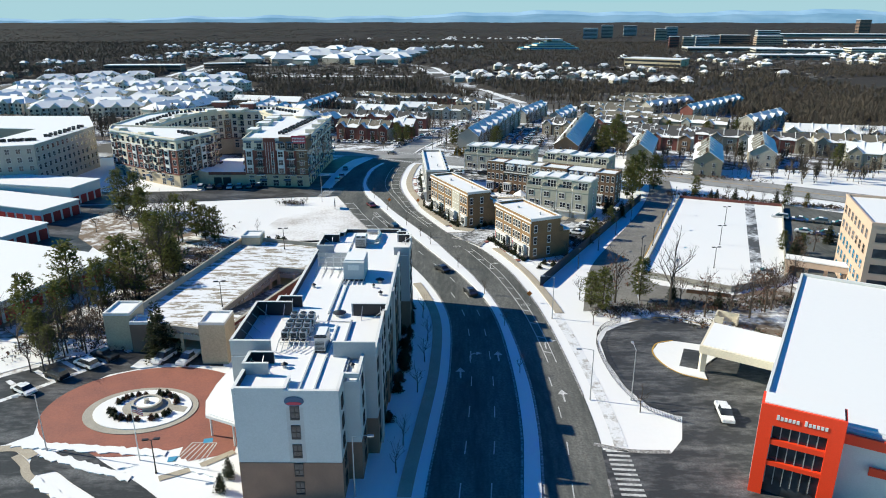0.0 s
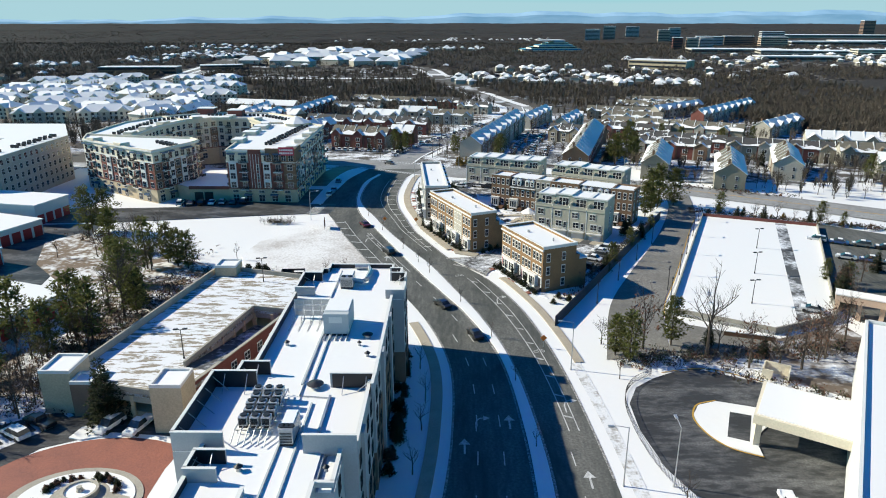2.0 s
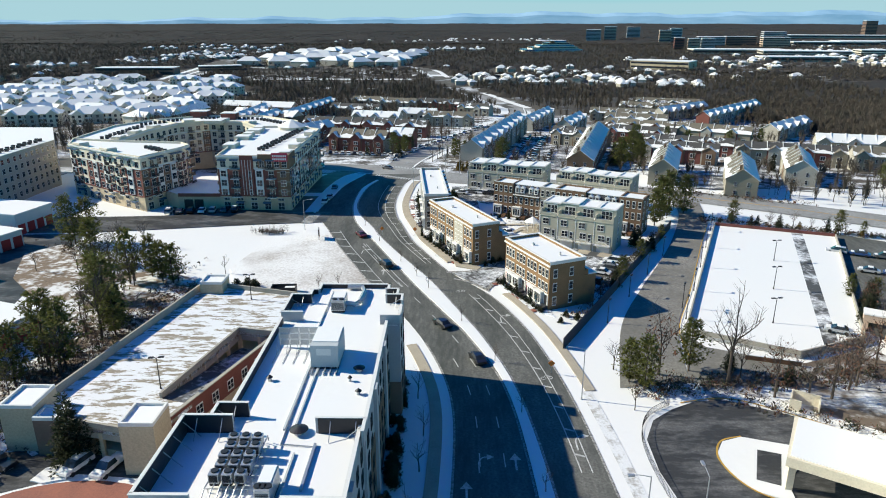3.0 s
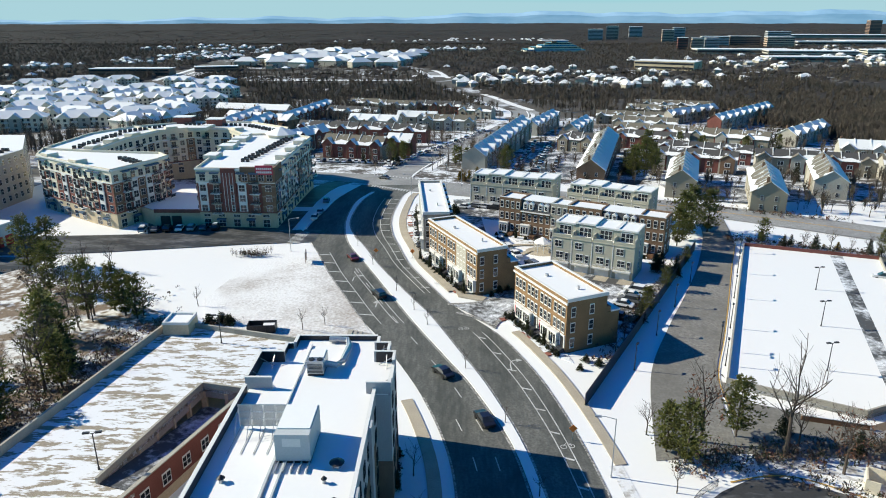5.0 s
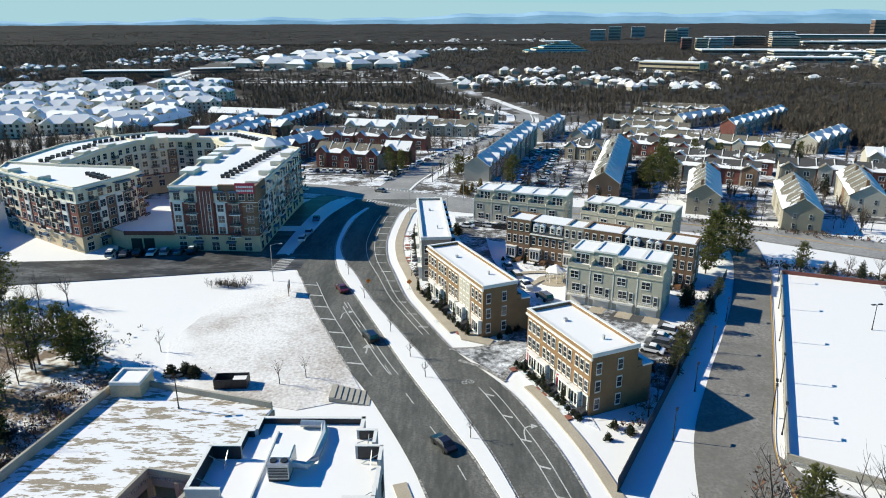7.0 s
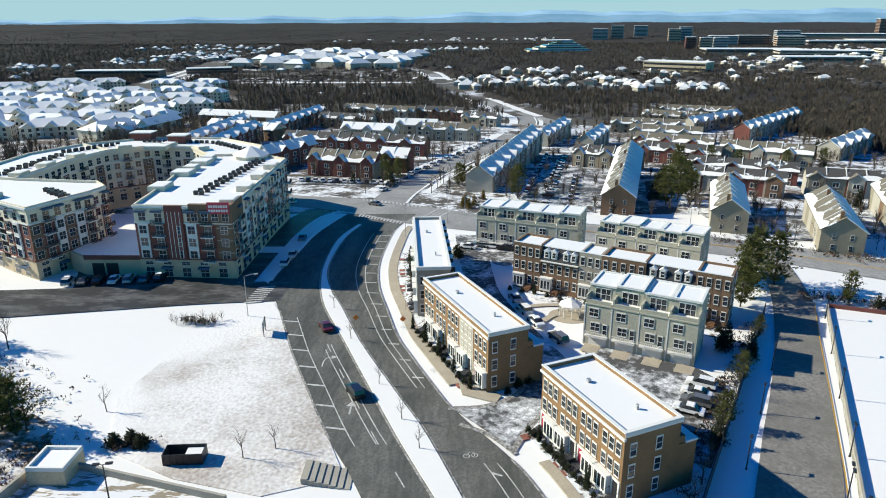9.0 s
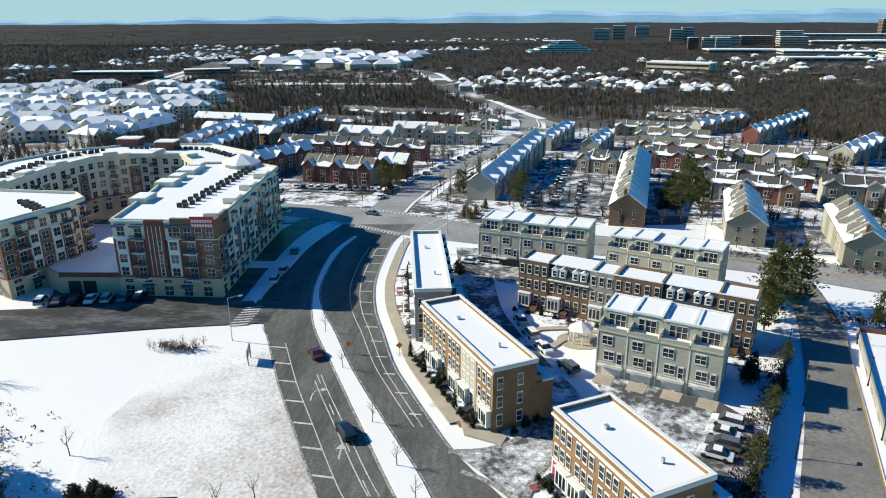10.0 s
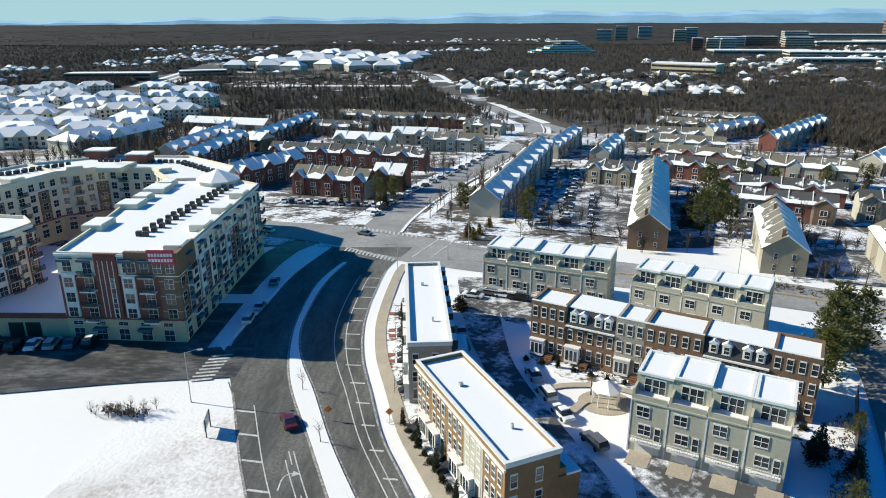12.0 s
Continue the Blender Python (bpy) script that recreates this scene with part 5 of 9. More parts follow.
ribbon(bm, smooth_line([(-58.0, 77.0), (-55.6, 75.0), (-53.6, 72.6), (-46.5, 67.6), (-41.5, 60.5)]), 1.1, 0.1)
ribbon(bm, smooth_line([(-62.5, 78.2), (-58.6, 78.6), (-55.5, 76.8)]), 1.4, 0.09)
ribbon(bm, smooth_line([(-36.9, 72.4), (-33.2, 74.6), (-29.0, 78.2)]), 1.1, 0.1)
solo("drive_path", bm, tan_walk, "tan kerbed path bordering the snowy drive", "path", kind="structure")
bm = bmesh.new()
for (x0, y0), (x1, y1), n in (((-59.8, 79.6), (-38, 77.6), 34), ((-54.6, 77.4), (-40.5, 72.4), 26), ((-52.8, 72.0), (-39.5, 64.0), 22), ((-36.0, 76.0), (-29.5, 73.0), 12)):
    ring = [(x0 + (x1 - x0) * k / n, y0 + (y1 - y0) * k / n) for k in range(n + 1)]
    wob = random.Random(int(x0 * 10))
    raised(bm, [(x, y + 0.7 + wob.uniform(-0.25, 0.25)) for x, y in ring], [(x, y - 0.7 + wob.uniform(-0.3, 0.3)) for x, y in ring], 0.02, 0.16)
prism(bm, [(-90, 112), (-61, 112), (-60.5, 107.6), (-67.5, 104.8), (-76, 97.5), (-96, 84)], -0.1, 0.1)
prism(bm, [(-52.8, 104.0), (-49.6, 105.2), (-49.0, 101.8), (-51.6, 100.9), (-53.4, 101.4)], -0.1, 0.22)
solo("snow_bank", bm, snow, "ploughed snow banks beside the drive", "snow bank", kind="structure")
bm = bmesh.new()
for k in range(7):
    x0, y0 = -70.5 + k * 2.6, 91.0 + k * 3.4
    ribbon(bm, [(x0 - 3.4, y0 + 2.4), (x0 + 1.6, y0 - 1.1)], 0.8, 0.06)
ribbon(bm, smooth_line([(-71.5, 87.5), (-64.2, 96.0), (-57.5, 104.4)]), 1.0, 0.055)
solo("bay_snow", bm, trodden, "trodden snow left between the parking bays", "snow", kind="stuff")
bm = bmesh.new()
for i in range(5):
    ribbon(bm, [(-36.0 + i * 0.75, 76.2), (-34.8 + i * 0.6, 80.0)], 0.16, 0.06)
for a, b in (((-36.4, 76.0), (-35.4, 80.2)), ((-32.4, 76.0), (-32.0, 80.2)), ((-35.4, 80.2), (-32.0, 80.2))):
    ribbon(bm, [a, b], 0.16, 0.06)
bay_blue = plain("blue_paint", (0.05, 0.33, 0.55), 0.7)
bb = bmesh.new()
ribbon(bb, [(-37.3, 76.4), (-35.9, 76.7)], 1.1, 0.06)
ribbon(bb, [(-34.0, 80.6), (-32.8, 80.9)], 1.1, 0.062)
solo("bay_badge", bb, bay_blue, "blue painted squares of reserved bays", "road markings", kind="structure")
fl = empty("flagpole", -41.0, 76.3, 0, 0, "white flagpole with a small striped flag", "flagpole")
bb = bmesh.new()
tube(bb, [(0, 0, 0), (0, 0, 4), (0, 0, 8.5)], [0.09, 0.07, 0.04], 8)
part("pole", bb, white_paint, fl)
bb = bmesh.new()
for k in range(7):
    for s in range(4):
        q = [bb.verts.new((0.05 + s_ * 0.34, 0.10 * math.sin(s_ * 1.5), 7.3 - 0.25 * s_ * 0.5 + 0.14 * k_)) for s_, k_ in ((s, k), (s + 1, k), (s + 1, k + 1), (s, k + 1))]
        bb.faces.new(q).material_index = 2 if k > 3 and s < 2 else k % 2
part("flag", bb, (sign_red, white_paint, awning_blue), fl, "red and white striped cloth")
solo("bay_markings", bm, road_paint, "hatched white bay markings on red pavers", "road markings", kind="structure")

# ---- the storage building ----
SX, SY = 37.0, 71.0
st = empty("storage_building", SX, SY, 0, 0, "white storage building with an orange-red glazed front and snowy roof", "storage building")
so = lambda *p: [(x - SX, y - SY) for x, y in p]
ang = math.degrees(math.atan2(-4.1, 7.9))
bm = bmesh.new()
prism(bm, so((38.2, 73.4), (46.4, 69.1), (80, 51.5), (104, 98), (65.4, 119.5)), 0, 10.0)
part("wall", bm, store_white, st)
bm = bmesh.new()
prism(bm, so((38.9, 73.8), (46.6, 69.8), (79.7, 52.4), (103.2, 97.7), (65.6, 118.7)), 10.0, 10.25)
part("roof", bm, roof_snow, st, "broad snowy flat roof")
bm = bmesh.new()
for a, b in (((38.2, 73.4), (65.4, 119.5)), ((65.4, 119.5), (104, 98))):
    d = (Vector(b) - Vector(a)).normalized()
    n = Vector((d.y, -d.x)) * 0.4
    prism(bm, so(a, b, (b[0] + n.x, b[1] + n.y), (a[0] + n.x, a[1] + n.y)), 10.0, 10.7)
part("parapet", bm, white_paint, st)
W = math.hypot(7.9, 4.1)
fm = pose(0, 0, 0, 0, 0, ang)


def on_front(*rows):
    b = boxes(*rows)
    bmesh.ops.transform(b, matrix=fm, verts=b.verts)
    return b


part("red_frame", on_front((0, 1.5, 0, 3.2, 0, 12.4), (W - 1.6, W, 0, 3.2, 0, 12.4), (1.5, W - 1.6, 0, 3.2, 9.8, 12.4), (1.5, W - 1.6, 0.05, 0.5, 7.2, 7.9), (1.5, W - 1.6, 0.05, 0.5, 4.3, 4.9)), store_red, st, "orange-red frame round the glazing")
part("tower_core", on_front((1.5, W - 1.6, 0.55, 3.2, 0.2, 9.8)), glass, st)
for z0, z1 in ((7.9, 9.8), (4.9, 7.2), (1.6, 4.3)):
    for i in range(6):
        x0 = 1.5 + (W - 3.1) * i / 6
        part("mullion", on_front((x0, x0 + 0.1, 0.35, 0.55, z0, z1)), galv, st)
part("tower_snow", on_front((0.3, W - 0.3, 0.3, 3.0, 12.404, 12.55)), roof_snow, st)
part("red_band", on_front((W, W + 34, 1.9, 2.26, 8.6, 9.9)), store_red, st, "orange-red band")
part("red_sign_block", on_front((W + 3.2, W + 9, 1.95, 2.26, 5.2, 6.2)), store_red, st)
# sign bars without lettering
part("sign_lettering", on_front(*[(1.8 + i * 0.42, 1.8 + i * 0.42 + 0.3, -0.08, 0.0, 10.7, 11.35 if i in (0, 7) else 11.15) for i in range(13) if i != 6]), white_paint, st, "white sign shapes")
cn = empty("drive_canopy", 40.8, 100.7, 0, 0, "beige flat drive-through canopy with snow on top", "canopy")
co = lambda *p: [(x - 40.8, y - 100.7) for x, y in p]
bm = bmesh.new()
prism(bm, co((40.8, 100.7), (54.4, 91.9), (60.0, 100.8), (46.1, 109.9)), 3.7, 5.0)
part("fascia", bm, cream, cn)
bm = bmesh.new()
prism(bm, co((41.3, 100.9), (54.4, 92.4), (59.5, 100.7), (46.3, 109.3)), 5.0, 5.15)
part("roof", bm, roof_snow, cn)
for p in ((41.4, 101.0), (45.9, 108.6)):
    part("pier", boxes((p[0] - 40.8 - 0.1, p[0] - 40.8 + 0.8, p[1] - 100.7 - 0.3, p[1] - 100.7 + 0.5, 0, 3.7)), cream, cn)
bm = bmesh.new()
en = empty("bin_enclosure", 50.5, 119.5, 0, -30, "beige walled bin enclosure dusted with snow", "enclosure")
part("wall", boxes((0, 0.2, 0, 3, 0, 2), (3.8, 4, 0, 3, 0, 2), (0.2, 3.8, 2.8, 3, 0, 2), (0.2, 1.6, 0, 0.15, 0, 1.8)), cream, en)

# ---- the office tower by the lot ----
of = empty("office_building", 81.8, 127.5, 0, -18.3, "peach concrete office block with dark windows and panes coloured as mirrored sky", "office building")
part("wall", boxes((0, 30, 0, 24, 0, 17.5)), office_tan, of)
crown_snow(of, 0, 30, 0, 24, 17.5, 0.6, office_tan)
for k in range(5):
    for i in range(7):
        # the three lower floors have the sky's reflection painted in as blue
        window(of, side(0, 24, -90), 2.2 + i * 3.2, 1.4 + k * 3.2, 1.6, 1.9, 0, office_tan, glass_blue if k < 3 else glass, False)
    part("ribbon_window", boxes((1.0, 29, -0.05, 0, 1.4 + k * 3.2, 3.2 + k * 3.2)), glass, of, "dark ribbon window")
br = empty("walkway_bridge", 74.5, 143.5, 0, -30, "covered beige walkway with a snowy top", "walkway")
part("beam", boxes((0, 13, 0, 3, 3.6, 5.0)), office_tan, br)
part("roof", boxes((-0.1, 13, -0.1, 3.1, 5.0, 5.25)), roof_snow, br)
for i in range(4):
    part("column", boxes((0.2 + i * 3.8, 1.0 + i * 3.8, 1.0, 1.8, 0, 3.6)), office_tan, br)

# ---- the snowy lot ----
lot = empty("parking_deck", 43.0, 145.0, 0, 0, "raised parking deck under untouched snow with a brick rim", "parking deck")
LOT = [(43.2, 145.0), (73.8, 214.5), (102.3, 204.0), (74.6, 141.8), (60.0, 135.6)]
lo_ = lambda pts: [(x - 43.0, y - 145.0) for x, y in pts]
bm = bmesh.new()
prism(bm, lo_(LOT), lambda x, y: -2.5, lambda x, y: 0.7)
part("slab", bm, roof_snow, lot)
for a, b in zip(LOT, LOT[1:] + LOT[:1]):
    d = Vector(b) - Vector(a)
    n = Vector((d.y, -d.x)).normalized() * 0.3
    bm = bmesh.new()
    prism(bm, lo_([a, b, (b[0] + n.x, b[1] + n.y), (a[0] + n.x, a[1] + n.y)]), -2.5, 1.5)
    part("rim_wall", bm, brick_red if b == LOT[2] else concrete, lot)
bm = bmesh.new()
prism(bm, lo_([(65.6, 138.3), (68.8, 139.6), (94.6, 206.4), (92.0, 207.3)]), 0.5, 0.705)
part("cleared_lane", bm, lot_ice, lot, "cleared grey lane")

# ---- boundary wall with its fence ----
fence = empty("boundary_fence", 19.7, 138.8, 0, 0, "dark board fence along the townhouse boundary", "fence")
fl = [(19.7, 138.8), (55.8, 203.5), (61, 213)]
for a, b in zip(fl, fl[1:]):
    d = Vector(b) - Vector(a)
    k = int(d.length / 2.4)
    for i in range(k):
        p, q = Vector(a) + d * i / k - Vector(fl[0]), Vector(a) + d * (i + 1) / k - Vector(fl[0])
        n = Vector((d.y, -d.x)).normalized() * 0.12
        z = land(0, a[1] + d.y * i / k)
        bm = bmesh.new()
        prism(bm, [tuple(p), tuple(q), tuple(q + n), tuple(p + n)], z - 0.3, z + 2.2)
        part("fence_panel", bm, dark_metal, fence)

FARWIN = {}


def far_window(parent, m, w, h, bars=1):
    """A window in one mesh: frame, crossbars and dark panes."""
    if (w, h) not in FARWIN:
        bm = boxes((-w / 2, w / 2, -0.06, 0, 0, h))
        for a, b in (((-w / 2 + 0.07, -0.03), (0.03, w / 2 - 0.07)) if w > 1.1 else ((-w / 2 + 0.07, w / 2 - 0.07),)):
            box(bm, a, b, -0.075, -0.061, 0.07, h * 0.49, 1), box(bm, a, b, -0.075, -0.061, h * 0.53, h - 0.07, 1)
        FARWIN[(w, h)] = mesh_of("window", bm, white_paint, glass)
    return shared("window", FARWIN[(w, h)], parent, m)


# ================= the apartment block =================
apt = empty("apartment_block", -72, 233.8, 0, 0, "large courtyard apartment block, cream top over red brick and beige base", "apartment block")
AX, AY, AH = -72.0, 233.8, 16.2
al = lambda *p: [(x - AX, y - AY) for x, y in p]
WINGS = [
    [(-70.8, 231.8), (-48.9, 230.6), (-49.4, 284.5), (-60, 292), (-73.5, 290), (-73.5, 262), (-72, 250)],
    [(-60, 292), (-73.5, 290), (-84, 304), (-98, 306), (-108, 298.5), (-122, 309), (-104, 322), (-80, 321), (-62, 306)],
    [(-108, 298.5), (-122, 309), (-130, 292), (-130, 262), (-113, 258), (-112.6, 282)],
    [(-113, 258), (-130, 262), (-126, 251.5), (-112, 241.6), (-102, 234.6), (-92.9, 229.2), (-89.6, 237.4), (-86.6, 244.6), (-85.6, 250), (-90, 255)],
]
for k, w in enumerate(WINGS):
    for name_, z0, z1, m_ in (("base_wall", -2.5, 4.6, beige), ("brick_wall", 4.6, 13.0, brick_red if k in (0, 3) else cream), ("upper_wall", 13.0, AH, cream)):
        bm = bmesh.new()
        prism(bm, al(*w), z0, z1)
        part(name_, bm, m_, apt)
    bm = bmesh.new()
    prism(bm, al(*w), AH, AH + 0.15)
    part("roof", bm, roof_snow, apt, "snow-covered flat roof")
    for a, b in zip(w, w[1:] + w[:1]):
        d = (Vector(b) - Vector(a)).normalized()
        c_ = sum((Vector(p) for p in w), Vector((0, 0))) / len(w)
        n = Vector((-d.y, d.x))
        n = n if n.dot(c_ - Vector(a)) > 0 else -n
        n *= 0.35
        bm = bmesh.new()
        prism(bm, al(a, b, (b[0] + n.x, b[1] + n.y), (a[0] + n.x, a[1] + n.y)), AH, AH + 0.8)
        part("parapet", bm, cream, apt)


def wall_face(a, b):
    return pose(a[0] - AX, a[1] - AY, 0, 0, 0, math.degrees(math.atan2(b[1] - a[1], b[0] - a[0]))), math.dist(a, b)


def apartment_face(a, b, pattern="CBCR", pitch=3.3, first=1, steps=True, awnings=True):
    """One face, bay by bay: W white window bay, B balconies, C cream panel, R bare brick, D brown brick, P ribbed red pier."""
    f, length = wall_face(a, b)
    n = max(1, round(length / pitch))
    w = length / n

    def fix(name, rows, mat_, x, label="", y=0.0, z=0.0):
        ob_ = part(name, boxes(*rows), mat_, apt, label)
        ob_.matrix_basis = f @ pose(x, y, z)
        return ob_

    fix("cornice", [(0, length, -0.14, -0.005, 4.35, 4.75)], brick_red, 0, "red string course")
    fix("cornice", [(0, length, -0.2, -0.005, 12.8, 13.1)], white_paint, 0, "white string course")
    fix("cornice", [(0, length, -0.3, -0.005, 16.3, 16.75)], white_paint, 0, "white eaves moulding")
    for i in range(n):
        x, t = (i + 0.5) * w, pattern[i % len(pattern)]
        out = 0.0
        if t == "C":
            fix("stucco_panel", [(-w * 0.5, w * 0.5, -0.055, -0.004, 4.76, 12.79)], cream, x, "cream stucco panel")
            out = 0.055
        elif t == "W":
            fix("window_bay", [(-1.15, 1.15, -0.3, -0.01, 4.8, 12.7), (-1.3, 1.3, -0.38, -0.01, 12.7, 12.79)], white_paint, x, "white window bay")
            out = 0.3
        elif t == "D":
            fix("brick_panel", [(-w * 0.5, w * 0.5, -0.08, -0.004, 4.76, 12.79)], brick_brown, x, "brown brick panel")
            for z in (6.1, 8.95, 11.8):
                fix("stone_band", [(-w * 0.5, w * 0.5, -0.11, -0.082, z, z + 0.18)], pale, x)
            out = 0.08
        elif t == "P":
            fix("ribbed_pier", [(-w * 0.55, w * 0.55, -0.45, -0.004, 4.76, 16.9)], brick_red, x, "red brick pier")
            for q in (-0.36, -0.12, 0.12, 0.36):
                fix("white_rib", [(w * q - 0.06, w * q + 0.06, -0.5, -0.452, 4.9, 15.6)], white_paint, x)
            out = 0.45
        for k in range(first, 5):
            z, o = 1.9 + k * 2.85, out if k < 4 or t == "P" else 0.0
            if t == "B":
                far_window(apt, f @ pose(x, 0, z - 0.3), 1.7, 2.1)
                fix("balcony", [(-1.35, 1.35, -1.3, 0, -0.25, 0)], white_paint if k % 2 else pale, x, "pale balcony slab", 0, z - 0.4)
                rail = bmesh.new()
                lattice(rail, [-1.35 + q * 0.135 + (0.045 if e else 0) for q in range(20) for e in (0, 1)] + [1.35], [0, 0.08, 0.94, 1.02], -1.3, -1.25, lambda p, q: q != 1 or p % 2 == 0)
                rail = part("balcony_rail", rail, dark_metal, apt, "dark metal railing")
                rail.matrix_basis = f @ pose(x, 0, z - 0.4)
            elif t == "P":
                if k < 4:
                    far_window(apt, f @ pose(x + w * 0.24, -o, z), 0.7, 1.9)
            else:
                far_window(apt, f @ pose(x, -o, z), 1.7, 1.9)
        if awnings and t in "BW":
            fix("awning", [(-1.3, 1.3, -0.95, 0, 0, 0.1), (-1.3, 1.3, -0.95, -0.89, -0.35, 0)], awning_blue, x, "blue awning", 0, 15.75)
        if steps and i % 4 == 1:
            fix("roof_step", [(-2.1, 2.1, 0.4, 3.2, AH + 0.16, AH + 1.4), (-2.1, 2.1, -0.2, 0.36, AH + 0.81, AH + 1.4), (-1.95, 1.95, 0.1, 3.05, AH + 1.404, AH + 1.5, 1)], (cream, roof_snow), x)
    for i in range(int(length / 4.2)):
        x = 2.1 + i * 4.2
        far_window(apt, f @ pose(x, 0, 0.3), 2.0, 2.2)
        far_window(apt, f @ pose(x, 0, 3.1), 1.9, 0.8)
        if awnings and i % 2:
            fix("awning", [(-1.25, 1.25, -1.0, 0, 0, 0.1), (-1.25, 1.25, -1.0, -0.94, -0.4, 0)], awning_blue, x, "blue awning", 0, 2.7)


P_ = WINGS[0]
apartment_face(P_[0], P_[1], "WBPWBD", 3.65, steps=False)
apartment_face(P_[1], P_[2], "DBCWRCBCWR", 3.1)
apartment_face(P_[4], P_[5], "CBCC", 3.3, awnings=False)
apartment_face(P_[6], P_[0], "CBC", 3.3, steps=False)
for a, b in (((-98, 306), (-84, 304)), ((-84, 304), (-73.5, 290)), ((-108, 298.5), (-98, 306)), ((-112.6, 282), (-108, 298.5)), ((-113, 258), (-112.6, 282))):
    apartment_face(a, b, "CBCD", 3.2, awnings=False)
Q_ = WINGS[3]
apartment_face(Q_[2], Q_[3], "WBCR")
apartment_face(Q_[3], Q_[4], "RWBC")
apartment_face(Q_[4], Q_[5], "BWR", 3.5, steps=False)
apartment_face(Q_[5], Q_[6], "DBW", 2.9, steps=False)
apartment_face(Q_[6], Q_[7], "DWB", 2.6, steps=False)
apartment_face(Q_[7], Q_[8], "CB", 2.7, steps=False)
bm = bmesh.new()
prism(bm, al((-58.2, 230.7), (-48.55, 230.2), (-48.65, 238.6), (-49.3, 238.6), (-49.3, 231.4), (-58.2, 231.6)), 13.11, AH + 1.1)
part("brick_corner", bm, brick_brown, apt, "dark brick corner bay")
for i in range(4):
    f = pose(-57.0 - AX + i * 2.3, 230.6 - AY - i * 0.12, 0)
    far_window(apt, f @ pose(0, 0, 13.5), 1.5, 1.9)
part("sign_panel", boxes((18.2, 23.0, -3.75, -3.6, 15.3, 17.9)), sign_red, apt, "red rooftop banner")
for i in range(8):
    for z in (15.75, 16.7):
        part("sign_lettering", boxes((18.5 + i * 0.54, 18.9 + i * 0.54, -3.79, -3.755, z, z + 0.55)), white_paint, apt)
# podium with gate
bm = bmesh.new()
prism(bm, al((-89.4, 236.6), (-84.0, 232.6), (-70.9, 232.8), (-71.4, 260), (-85.8, 258)), -2, 4.4)
part("podium", bm, beige, apt, "courtyard podium with a garage gate")
bm = bmesh.new()
prism(bm, al((-88.8, 237.0), (-83.8, 233.1), (-70.9, 233.3), (-71.4, 260), (-85.8, 258)), 4.4, 4.6)
part("podium_snow", bm, roof_snow, apt)
for x_ in (-13.4, -10.2):
    part("gate", boxes((x_ + 3.0, x_ + 5.7, -1.26, -0.9, -0.2, 3.0)), dark_metal, apt, "dark garage gate")
part("cornice", boxes((-12.0, 1.1, -1.4, -1.1, 3.9, 4.9)), brick_red, apt, "red string course")
for x_, y_, w_, d_ in ((-110, 322, 7, 5), (-95, 316, 6, 5)):
    part("stair_head", boxes((x_ - AX, x_ - AX + w_, y_ - AY - 4, y_ - AY - 4 + d_, AH, AH + 2.6)), brick_red, apt)
    part("stair_head_roof", boxes((x_ - AX - 0.2, x_ - AX + w_ + 0.2, y_ - AY - 4.2, y_ - AY - 3.8 + d_, AH + 2.6, AH + 2.9)), roof_snow, apt)
bm = bmesh.new()
bmesh.ops.create_cone(bm, cap_ends=True, segments=8, radius1=5.6, radius2=0.3, depth=2.4, matrix=pose(-60.5 - AX, 288 - AY, AH + 2.4))
part("turret_roof", bm, roof_snow, apt)
bm = bmesh.new()
bmesh.ops.create_cone(bm, cap_ends=True, segments=8, radius1=5.0, radius2=5.0, depth=1.4, matrix=pose(-60.5 - AX, 288 - AY, AH + 0.6))
part("turret_wall", bm, cream, apt)
for x_, y_, w_, d_ in ((-73.5, 246, 4, 6), (-74.5, 262, 5, 5), (-74.5, 276, 5, 6), (-98, 300, 7, 5)):
    part("roof_step", boxes((x_ - AX, x_ - AX + w_, y_ - AY, y_ - AY + d_, AH + 0.16, AH + 1.3), (x_ - AX + 0.15, x_ - AX + w_ - 0.15, y_ - AY + 0.15, y_ - AY + d_ - 0.15, AH + 1.304, AH + 1.4, 1)), (cream, roof_snow), apt)

# the second block to the west
ap2 = empty("apartment_building", -165, 222, 0, 0, "cream and grey apartment building with a snowy roof", "apartment building")
W2 = [(26.5, 2.4), (26, 44), (10, 72), (-30, 72), (-30, 40), (8, 36), (8, 14), (-60, 10), (-60, -8), (17.5, -1)]
bm = bmesh.new()
prism(bm, W2, -2, 15.6)
part("wall", bm, pale, ap2)
bm = bmesh.new()
prism(bm, W2, 15.6, 15.8)
part("roof", bm, roof_snow, ap2)
for a, b in ((W2[0], W2[1]), (W2[9], W2[0]), (W2[8], W2[9]), (W2[1], W2[2])):
    f = pose(a[0], a[1], 0, 0, 0, math.degrees(math.atan2(b[1] - a[1], b[0] - a[0])))
    n = int(math.dist(a, b) / 3.2)
    for i in range(n):
        for k in range(5):
            far_window(ap2, f @ pose((i + 0.5) * math.dist(a, b) / n, 0, 1.4 + k * 2.85), 1.4, 1.75)

# rooftop condensers
COND = bmesh.new()
box(COND, -0.45, 0.45, -0.45, 0.45, 0, 0.95)
bmesh.ops.bevel(COND, geom=list(COND.edges), offset=0.05, segments=1)
COND = mesh_of("condenser", COND, dark_metal)


